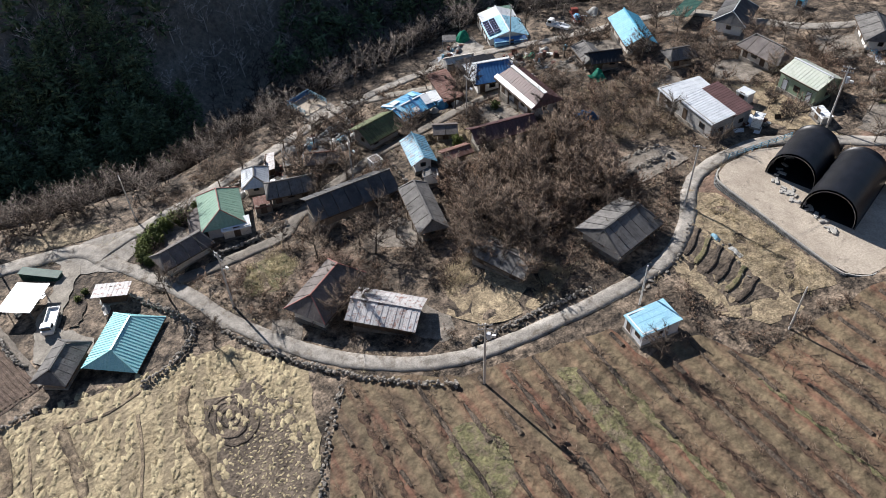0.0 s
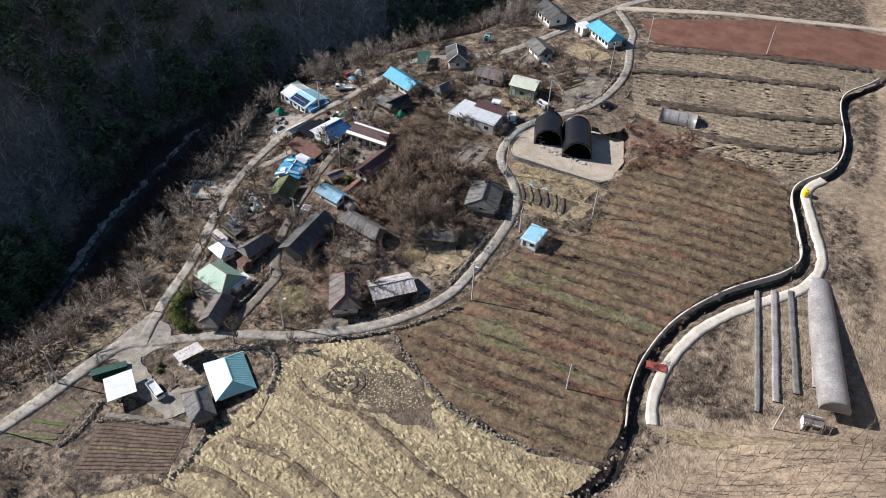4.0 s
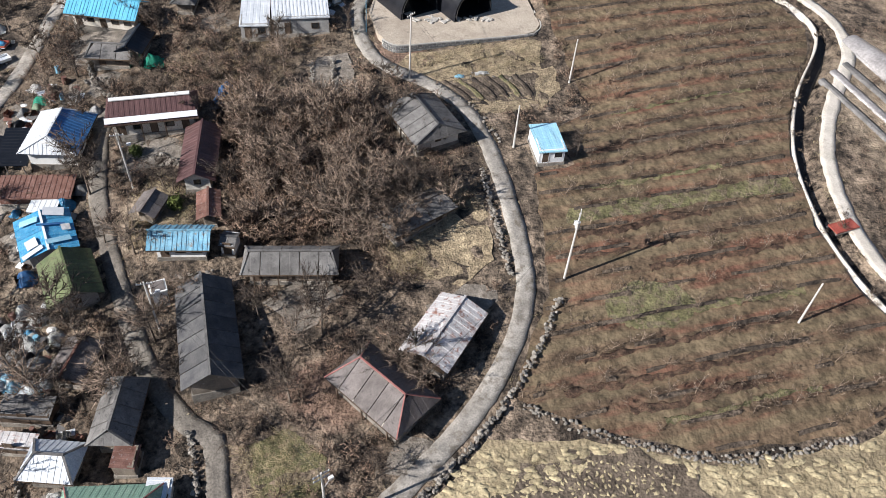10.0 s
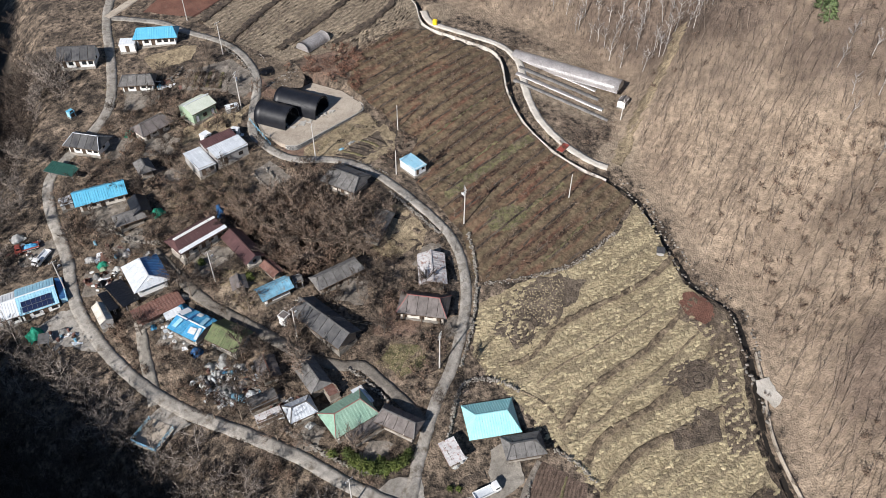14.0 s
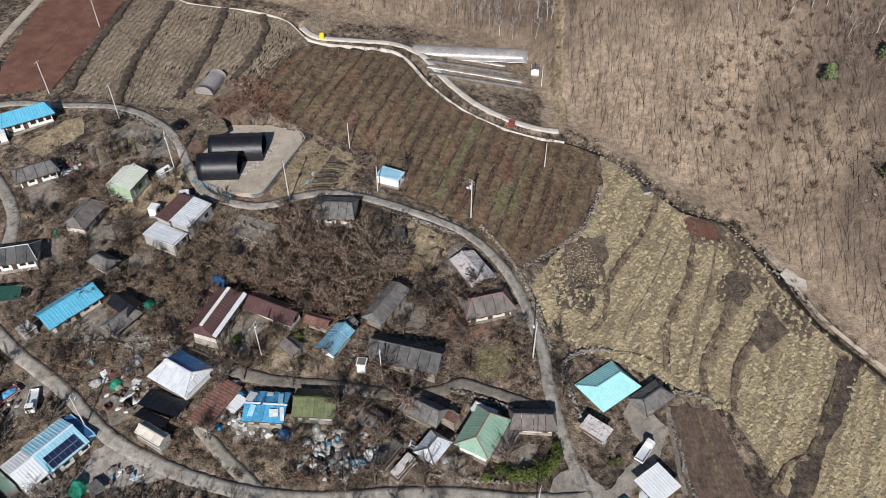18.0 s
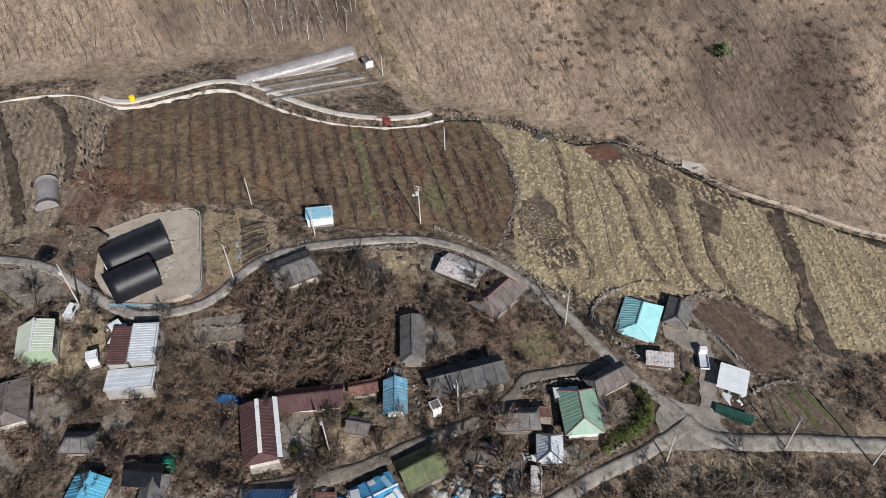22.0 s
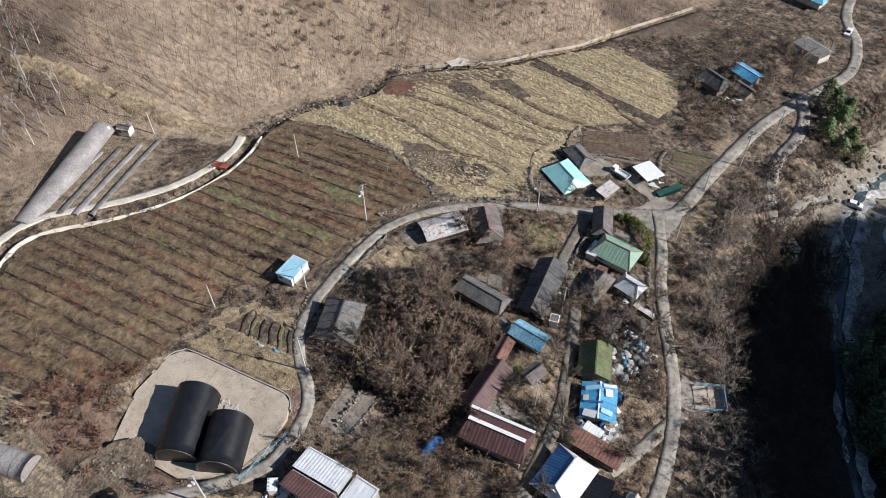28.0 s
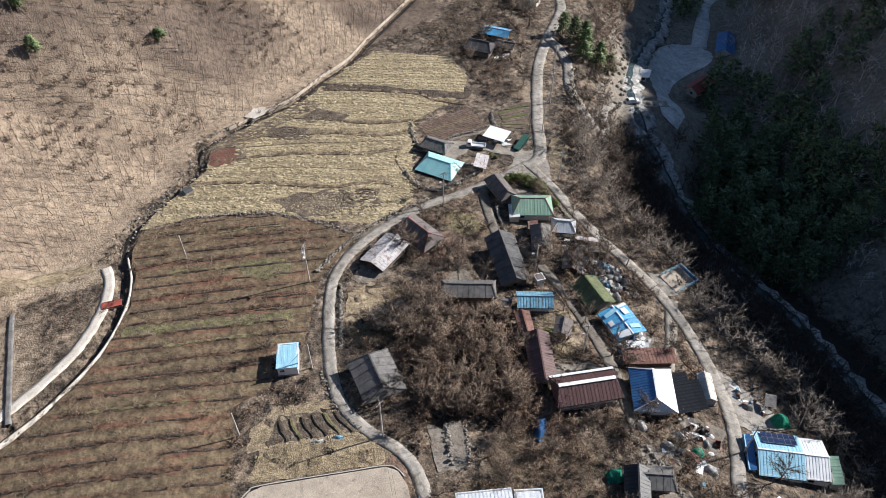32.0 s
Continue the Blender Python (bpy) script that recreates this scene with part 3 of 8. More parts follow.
LEVEL = [(-10.2, 46.4), (9.4, 46.4), (13.4, 48.4), (14.6, 57.0), (12.0, 67.4), (-3, 68.0), (-11.4, 64.5), (-14.4, 57.0), (-13.2, 50.0), (-12.0, 47.6)]
GZ[inside(GX, GY, LEVEL)] = np.minimum(GZ[inside(GX, GY, LEVEL)], 5.3)      # cut level for the raised yard

idx = np.arange(GX.size).reshape(GX.shape)
quads = np.stack([idx[:-1, :-1], idx[:-1, 1:], idx[1:, 1:], idx[1:, :-1]], -1).reshape(-1, 4)
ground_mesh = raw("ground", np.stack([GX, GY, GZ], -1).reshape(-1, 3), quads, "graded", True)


def zone(name, values):
    at = ground_mesh.attributes.new(name, "FLOAT", "POINT")
    at.data.foreach_set("value", np.asarray(values, np.float32).ravel())


def spot(cx, cy, rx, ry):
    return np.clip(1.4 - np.hypot((GX - cx) / rx, (GY - cy) / ry), 0, 1)


zone("hill_zone", np.clip(0.4 + (hill_d(GX, GY) + 3.0) / 5, 0, 1))
# painted shade deepens past the gorge rim and fades on the sunlit south bank
zone("gorge_shade", np.clip(0.4 + (gorge_d(GX, GY) - 12) / 10, 0, 1) * np.clip((GY + 74) / 16, 0, 1))
zone("far_zone", np.clip(0.4 + (gorge_d(GX, GY) - np.interp(GY, (-72, -52, -20), (8, 22, 48))) / 16, 0, 1))
zone("scrub_zone", np.maximum.reduce([spot(50, -62, 26, 20) * 0.4, spot(64, -38, 20, 20) * 0.25, spot(108, 8, 32, 46) * 0.85, spot(82, -22, 22, 26) * 0.45, spot(28, -90, 22, 15) * 0.75, spot(98, -42, 28, 26) * 0.6, spot(80, -95, 42, 34) * 0.85, spot(20, -104, 22, 14) * 0.8, spot(96, -20, 14, 16) * 0.5, spot(90, 52, 18, 12) * 0.6, spot(-30, -128, 24, 16) * 0.8]))
zone("red_zone", np.maximum.reduce([spot(20, 68, 12, 8) * 0.75, spot(-2, 72, 6, 5), spot(-28, -8, 7, 5), spot(-10, 48, 4, 6), spot(-34, 46, 8, 8)]))
zone("pale_zone", np.maximum.reduce([spot(58, 66, 10, 6), spot(60, 16, 12, 20) * 0.8, spot(48, -10, 8, 5), spot(66, 20, 10, 20) * 0.8, spot(-48, 20, 5, 6), spot(-66, -70, 5, 12) * 0.7, spot(-74, -44, 5, 14) * 0.6, spot(-77, -14, 4, 10) * 0.5, spot(-84, 16, 3, 14) * 0.5, spot(-62, 10, 4, 14) * 0.8]))
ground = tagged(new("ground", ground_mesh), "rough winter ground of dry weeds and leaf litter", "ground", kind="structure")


def strip(name, line, width, material, label, category, lift=0.05, jitter=0.12, step=1.0, thick=0.3, level=0.0):
    """A road or path that lies on the ground, with worn edges and a kerb's thickness."""
    pts = along(line, step)
    rnd = random.Random(len(pts))
    left, right = sides(pts, width)
    rows = []
    for p, l, r in zip(pts, left, right):
        l = l.lerp(p, rnd.uniform(-jitter, jitter) / width * 2)
        r = r.lerp(p, rnd.uniform(-jitter, jitter) / width * 2)
        row = [l, l.lerp(r, 0.33), l.lerp(r, 0.67), r]
        zs = [gz(q.x, q.y) for q in row]
        zm = sum(zs) / 4
        rows.append([(q.x, q.y, (z + (zm - z) * level) + lift) for q, z in zip(row, zs)])
    V, F = [], []
    for row in rows:
        V += [(row[0][0], row[0][1], row[0][2] - thick)] + row + [(row[3][0], row[3][1], row[3][2] - thick)]
    for i in range(len(rows) - 1):
        for k in range(5):
            F.append((i * 6 + k, i * 6 + k + 1, i * 6 + 7 + k, i * 6 + 6 + k))
    me = raw(name, V, [f[::-1] for f in F], material)
    return tagged(new(name, me), label, category, kind="structure")


def patch(name, poly, material, label, category, lift=0.04, step=1.5, relief=0.0, kind="structure", period=1.0):
    """A field or yard that lies on the ground within an outline."""
    xs, ys = [p[0] for p in poly], [p[1] for p in poly]
    bm = bmesh.new()
    rnd = random.Random(int(abs(sum(xs)) * 10))
    # the outline, broken up and uneven
    edge = []
    for i in range(len(poly)):
        a, b = Vector(poly[i]), Vector(poly[(i + 1) % len(poly)])
        k = max(1, int((b - a).length / step))
        for j in range(k):
            p = a.lerp(b, j / k)
            edge.append((p.x + rnd.uniform(-0.3, 0.3) * min(1, step), p.y + rnd.uniform(-0.3, 0.3) * min(1, step)))
    f = bm.faces.new([bm.verts.new((x, y, 0)) for x, y in edge])
    for lo, hi, nrm in ((min(xs), max(xs), (1, 0, 0)), (min(ys), max(ys), (0, 1, 0))):
        for k in range(1, int((hi - lo) / step)):
            co = (lo + k * step, 0, 0) if nrm[0] else (0, lo + k * step, 0)
            bmesh.ops.bisect_plane(bm, geom=bm.verts[:] + bm.edges[:] + bm.faces[:], plane_co=co, plane_no=nrm)
    for v in bm.verts:
        v.co.z = gz(v.co.x, v.co.y) + lift + relief * noise.noise((v.co.x / period, v.co.y / period, 0))
    for f in bm.faces:
        f.smooth = True
        if f.normal.z < 0:
            f.normal_flip()
    me = mesh_of(bm, name)
    me.materials.append(M[material])
    return tagged(new(name, me), label, category, kind=kind)


ORCHARD = [(0.6, 12), (1.6, 17.2), (7.6, 17.8), (8.0, 26.0), (14.5, 29), (14.6, 46), (15.4, 57.1), (30, 66), (44.8, 66.4), (51.0, 60.4), (53.4, 50), (56.3, 41), (54, 35.4), (45.0, 25.2), (38.3, 14.0), (35.2, 1.6), (35.2, -7.0), (37.0, -14.4), (36.4, -22.5), (24.2, -25.3), (7.8, -24.0), (-2.8, -19.0), (-10.8, -13.4), (-6.8, -8), (-2.6, -1.6), (-0.6, 6)]
STUBBLE = [(36.6, -23.6), (35.2, -27.0), (30.8, -33.9), (23.4, -45.0), (22.6, -56.2), (12.6, -65.6), (-0.4, -75.0), (-9.2, -86.4), (-15.4, -94.0), (-24.4, -103), (-47, -95), (-50, -82), (-46, -72), (-30.5, -60.0), (-27.8, -47.4), (-26.6, -36.7), (-25.4, -24.9), (-14.3, -17.4), (-3.2, -20.2), (7.8, -25.2), (24.2, -26.4)]
patch("orchard_field", ORCHARD, "orchard_soil", "sloping orchard ground of brown weeds and greening rows", "field", 0.05, 1.5, 0.03, period=1.3)
patch("orchard_grass", [(3.4, 8.0), (10, 7.6), (20, 7.8), (30, 7.4), (35.6, 7.0), (35.8, 9.6), (28, 10.2), (18, 9.8), (9, 10.6), (3.6, 10.0)], "orchard_grass", "strip of fresh green grass between orchard rows", "grass", 0.09, 0.9, 0.1)
patch("orchard_grass", [(4.0, -3.0), (8.6, -2.2), (13.0, -3.6), (14.6, -7.2), (10.4, -9.2), (6.0, -8.6), (3.2, -6.0)], "orchard_grass", "patch of greening grass under orchard trees", "grass", 0.09, 0.9, 0.1)
patch("stubble_field", STUBBLE, "stubble", "terraced field of pale cut stubble and straw", "field", 0.06, 1.5, 0.06, period=1.6)
patch("red_field", [(-4.0, 125.8), (12, 133), (33.3, 142.2), (59.8, 149.4), (78, 153), (80, 131), (62.9, 127), (42, 121.5), (23, 116.9), (5.0, 112.7), (1.0, 118)], "red_soil", "bare field of red-brown soil", "field", 0.09, 2, 0.14, period=1.2)
patch("terraced_field", [(4.4, 109.1), (23, 114.9), (62.5, 125), (64.6, 118), (56.6, 106), (59.6, 92), (60, 74.4), (51.8, 64.8), (44.8, 67.6), (25.7, 69.8), (9.2, 76.2), (5.2, 88.1)], "ploughed", "terraced dry field with ploughed lines beside the lane", "field", 0.05, 2, 0.12, period=1.5)
patch("tilled_plot", [(-33.0, -48.8), (-30.8, -57.6), (-38, -61.6), (-46.6, -65.2), (-50.2, -54.4), (-41, -51.2)], "tilled", "tilled brown vegetable plot in furrows", "field", 0.07, 1.5)
patch("vegetable_plot", [(-54.2, -52.8), (-53.4, -62.4), (-62.0, -67.4), (-65.6, -66.3), (-59.6, -52.6)], "stalk_soil", "vegetable plot with green rows behind a wall", "field", 0.06, 1.5, 0.1)
patch("stalk_plot", [(-17.6, -23.6), (-13.6, -23.2), (-11.8, -20.8), (-8, -21.3), (-6.4, -20.2), (-3, -21.8), (0.4, -21.6), (2.2, -24.0), (6.0, -24.6), (5.2, -27.0), (7.4, -29.8), (3.6, -30.4), (1.0, -32.0), (-2.4, -30.8), (-6.6, -32.2), (-11, -30.6), (-14.6, -31.6), (-17.8, -30.2), (-16.4, -27.2), (-18.2, -25.6)], "stalk_soil", "dark plot dotted with pale stalks", "field", 0.12, 1.0, 0.14)
patch("turned_patch", [(-3.6, -55.8), (0.8, -55.4), (5.7, -56.4), (8.6, -59.0), (8.0, -62.4), (3.4, -63.4), (0.6, -61.6), (-2.4, -61.0), (-1.2, -58.2)], "stalk_soil", "dark turned soil where a tractor circled", "field", 0.17, 1.0, 0.12)
patch("field_margin", [(13.6, -49.4), (17.4, -47.4), (23.2, -49.4), (22.6, -56.2), (17.6, -62.2), (11.0, -65.0), (3.6, -71.4), (-2.7, -76.8), (-7.2, -73.4), (-1.6, -69.4), (4.6, -64.4), (9.4, -61.0), (13.4, -57.6), (14.6, -53.6)], "brush_floor", "rough brown margin of weeds beside the channel", "field", 0.13, 1.2, 0.1)
patch("turned_patch", [(-2.0, -63.6), (-0.8, -67.4), (-5.3, -71.0), (-9.4, -68.4), (-13.6, -65.6), (-11.0, -62.8), (-6.4, -64.6)], "stalk_soil", "dark turned soil beside the field bank", "field", 0.16, 1.0, 0.1)
patch("soil_strip", [(-7.4, -81.6), (-7.6, -85.2), (-20.2, -82.0), (-31.4, -77.6), (-49, -73.2), (-47.6, -70.2), (-38, -71.6), (-31.2, -75.8), (-19, -78.8)], "dark_soil", "dark strip of bare soil between two straw fields", "field", 0.15, 1.2, 0.1)
patch("bare_patch", [(17.2, -47.6), (20.4, -46.8), (23.0, -47.8), (22.9, -53.2), (19.6, -55.0), (16.6, -54.2), (15.9, -51.2)], "red_soil", "small bare plot of reddish soil", "field", 0.15, 1.2)
patch("grass_clearing", [(-19.6, 5.5), (-12.4, 2.0), (-7.4, 4.5), (-6.0, 14.2), (-9.4, 19.4), (-15, 17.5), (-19.4, 12)], "dry_grass", "clearing of pale dry grass below the stone wall", "grass", 0.05, 1.2, 0.25, period=2)
patch("grass_bank", [(-38.6, -18.0), (-32.6, -20.2), (-30.6, -15.6), (-34.6, -11.2), (-39.4, -12.4)], "green_weed", "grassy corner of dry and green weeds by the lane", "grass", 0.05, 1.2, 0.25, period=2)
patch("yard_verge", [(-8.4, 38.8), (9.8, 38.8), (11.8, 45.2), (-9.6, 45.2), (-12.4, 42.6)], "dry_grass", "strip of dry grass below the block wall", "grass", 0.05, 1.2, 0.2, period=2)
patch("plot_margin", [(-4.6, 30.6), (1, 30.2), (7.4, 30.4), (11.4, 34), (12.4, 39.0), (0, 38.9), (-9.4, 38.9), (-7, 36)], "dry_grass", "dry grass margin round the garden plot", "grass", 0.04, 1.2, 0.15)
patch("weed_plot", [(-3.6, 33.2), (6.8, 32.2), (9.0, 38.0), (-7.6, 38.2)], "stalk_soil", "small plot of dark weedy soil in rows", "field", 0.08, 1.0, 0.1)
patch("courtyard", [(-59.0, -42.6), (-56.2, -40.2), (-53.9, -40.5), (-48.5, -43.2), (-43.2, -45.2), (-40.4, -42.7), (-38.1, -40.6), (-34.6, -41.4), (-33.6, -43.6), (-38.6, -49.2), (-44.1, -48.4), (-47.6, -47.4), (-52.0, -44.8), (-55.4, -43.6)], "court_concrete", "worn grey-brown concrete courtyard and drive of the farmhouse", "yard", 0.15, 1.2)
patch("garden_bed", [(-47.4, -41.7), (-46.2, -40.4), (-41.6, -42.5), (-42.6, -43.9)], "dark_soil", "narrow garden bed with a few green rows", "field", 0.2, 0.8)
patch("roadside_terrace", [(-68.0, -49.4), (-69.6, -45.1), (-67.4, -39.2), (-65.2, -34.3), (-63.0, -34.6), (-62.4, -38.0), (-63.6, -43.0), (-65.6, -48.0)], "dry_grass", "narrow terrace of pale furrowed grass above the gorge", "field", 0.1, 1.0, 0.1)
patch("dirt_pad", [(-16, 64), (-12.6, 66.5), (-16.6, 71), (-24, 69.5), (-22, 63.5)], "dry_grass", "trodden sandy yard before the garage", "yard", 0.06, 1.2)
patch("allotment", [(-18.1, 85.6), (-12.3, 90.7), (-8.2, 88.2), (-1.0, 85.5), (-0.9, 77.8), (-4.9, 72.1), (-8.1, 71.5), (-11.4, 78.3)], "dirt", "trodden sandy allotment beside the garage", "field", 0.07, 1.2, 0.1)
patch("rubble_ground", [(-0.9, 69.1), (0.2, 75.6), (4.1, 81.4), (8.0, 80.0), (11.1, 73.6), (9.7, 67.8), (6.2, 64.1), (2.4, 64.6)], "brush_floor", "rough ground of rubble and dry brush", "field", 0.06, 1.2, 0.2)
patch("pit", [(0.2, 75.6), (1.6, 77.7), (5.4, 76.3), (4.1, 73.4), (2.2, 73.2)], "wet_bed", "dark muddy pit beside the road", "pit", 0.12, 1.0, 0.1)
patch("garage_drive", [(-30.5, 67.6), (-25.7, 72.9), (-19.2, 71.7), (-15.3, 70.1), (-11.1, 68.9), (-8.0, 68.1), (-8.2, 66.7), (-12.4, 66.4), (-14.9, 64.0), (-18.3, 67.3), (-24.3, 67.1)], "dry_grass", "sandy drive between garage and warehouse", "yard", 0.09, 1.2, 0.1)
patch("sandy_yard", [(-17, 105.5), (-6.4, 101.5), (-3.4, 98), (-9, 93.6), (-18.6, 98.4)], "dry_grass", "sandy front yard of a farmhouse", "yard", 0.06, 1.5)
patch("brush_clearing", [(-18.4, 47.8), (-17.4, 52.6), (-20.4, 58.0), (-26.0, 63.0), (-27.6, 69.4), (-31.6, 70.2), (-35.4, 64.6), (-36.6, 60.8), (-40.4, 57.6), (-42.6, 53.4), (-45.8, 50.4), (-44.4, 46.2), (-39.6, 44.6), (-36.0, 42.0), (-31.0, 41.4), (-26.6, 42.0), (-24.6, 47.8)], "brush_floor", "clearing of trampled dry brush behind the farmhouse", "grass", 0.05, 1.2, 0.2, period=2)
patch("brush_clearing", [(-54.6, 43.8), (-58.4, 44.6), (-63.0, 43.4), (-68.4, 44.2), (-69.2, 50.4), (-66.4, 56.2), (-61.8, 58.0), (-58.6, 55.4), (-56.6, 50.2)], "brush_floor", "trampled ground of dry weeds round the scrap heaps", "grass", 0.045, 1.2, 0.2, period=2)
TRODDEN = ((-47.4, 31.6, 4.2), (-55.6, 60.6, 4.6), (-57.0, 49.8, 4.2), (-30.8, 3.8, 3.6), (-33.4, 72.0, 4.0), (-27.6, 90.6, 4.4), (-42.0, 79.6, 3.6), (-66.0, 46.6, 4.0), (-22.0, -17.6, 2.8), (-53.6, -25.6, 3.2), (-12.6, -1.2, 3.4), (-62.6, 22.6, 3.6), (-37.6, 60.6, 3.0), (-58.8, -14.4, 2.8), (-70.0, 63.4, 4.4))
for cx, cy, rad in TRODDEN:
    patch("trodden_yard", [(cx + rad * (1.15 + 0.3 * math.sin(3 * a + cx)) * math.cos(a), cy + rad * (0.85 + 0.25 * math.cos(2 * a + cy)) * math.sin(a)) for a in [k * 0.4488 for k in range(14)]], "dirt", "trodden bare yard of grey-brown dirt", "yard", 0.05, 1.2, 0.12)
patch("junction_pad", [(-50.0, -34.6), (-54.5, -31.4), (-60.6, -30.4), (-62.0, -38.0), (-59.4, -43.4), (-54.6, -41.6)], "concrete_road", "widened concrete road junction", "road", 0.10, 1.2)
patch("deck_apron", [(-72.4, 4.2), (-76.0, 5.0), (-77.2, 11.4), (-73.8, 11.2)], "concrete_road", "concrete landing between road and deck", "road", 0.11, 1.0)
patch("yard_apron", [(-74.9, 29.6), (-77.4, 33.2), (-79.8, 37.6), (-82.4, 42.8), (-82.6, 46.6), (-76.0, 45.8), (-73.8, 44.4), (-73.8, 38.0)], "concrete_road", "concrete apron beside the gorge road", "yard", 0.1, 1.2)
strip("yard_drive", DRIVE, 2.4, "court_concrete", "pale dirt drive to the patched sheds", "drive", 0.1, 0.15)

strip("village_road", ROAD, 2.3, "concrete_road", "narrow worn concrete village road", "road", 0.12, 0.1)
strip("west_road", WEST_ROAD, 2.7, "concrete_road", "concrete road along the edge of the gorge", "road", 0.12, 0.1)
strip("lane", LANE, 2.4, "shaded_dirt_lane", "narrow worn lane between the houses", "lane", 0.11, 0.12)
strip("south_road", SOUTH_ROAD, 3.4, "concrete_road", "pale concrete road leading out of the village", "road", 0.12)
strip("hairpin_road", LOOP_ROAD, 3.2, "concrete_road", "concrete road that bends down to the bridge", "road", 0.3, level=1.0, thick=2.5)
strip("field_road", [(-13.2, 131.0), (0.2, 134.6), (21.5, 141.4), (40.9, 146.8), (59.5, 152.8), (84, 160)], 2.6, "yard_concrete", "pale concrete farm road above the red field", "road", 0.16)
strip("dirt_track", [(44.5, -12.0), (53, -9.5), (63, -6.5), (80, -3), (96, 2)], 3.0, "dry_grass", "pale dirt track climbing the hillside", "track", 0.06, 0.6)
strip("farm_path", PATHWAY, 2.2, "pale_path", "pale concrete farm path beside the channel", "path", 0.14)

# ---- houses ----


def slope(bm, o, u, v, lu, top, pitch, rib, thick=0.05):
    """A ribbed roof slope in one sheet from the eave at o, along u, up v, each rib to its own top(u)."""
    o, u, v = Vector(o), Vector(u), Vector(v)
    nrm = u.cross(v).normalized()
    n = max(2, round(lu / pitch))
    cols = []
    for i in range(n):
        h = rib if i % 2 else 0.0
        cols += [(lu * (i + 0.04) / n, h), (lu * (i + 0.96) / n, h)]
    lo = [(bm.verts.new(o + u * a + nrm * h), bm.verts.new(o + u * a + v * max(top(a), 0.02) + nrm * h)) for a, h in cols]
    un = [(bm.verts.new(o + u * a - nrm * thick), bm.verts.new(o + u * a + v * max(top(a), 0.02) - nrm * thick)) for a, h in cols]
    for i in range(len(cols) - 1):
        bm.faces.new((lo[i][0], lo[i + 1][0], lo[i + 1][1], lo[i][1]))
        bm.faces.new((un[i][1], un[i + 1][1], un[i + 1][0], un[i][0]))
        bm.faces.new((un[i][0], un[i + 1][0], lo[i + 1][0], lo[i][0]))
    for k in (0, -1):
        bm.faces.new((un[k][0], lo[k][0], lo[k][1], un[k][1]) if k == 0 else (un[k][1], lo[k][1], lo[k][0], un[k][0]))


def bar(bm, a, b, w, h):
    """A box of section w x h along a-b."""
    a, b = Vector(a), Vector(b)
    d = (b - a)
    m = Matrix.Translation(a) @ d.to_track_quat("X", "Z").to_matrix().to_4x4()
    box(bm, 0, -w / 2, -h / 2, d.length, w / 2, h / 2, m)


def opening(parent, kind, x, side, y, z0, w, h, frame_mat="wood", pane_mat="glass"):
    """A door or window in a long wall (side +1 or -1) or an end wall (side 'e' or 'w')."""
    ob = new(kind)
    ob.parent = parent
    ang = {1: 180, -1: 0, "e": 90, "w": -90}[side]
    ob.matrix_local = pose(x, y, z0, 0, 0, ang)
    fw = 0.08
    part("frame", boxes((-w / 2, -0.05, 0, -w / 2 + fw, 0.03, h), (w / 2 - fw, -0.05, 0, w / 2, 0.03, h), (-w / 2 + fw, -0.05, h - fw, w / 2 - fw, 0.03, h),
                        (-w / 2 + fw, -0.05, 0, w / 2 - fw, 0.03, fw)), frame_mat, ob)
    part("pane" if kind == "window" else "leaf", boxes((-w / 2 + fw, -0.025, fw, w / 2 - fw, 0.015, h - fw)), pane_mat, ob)
    return ob


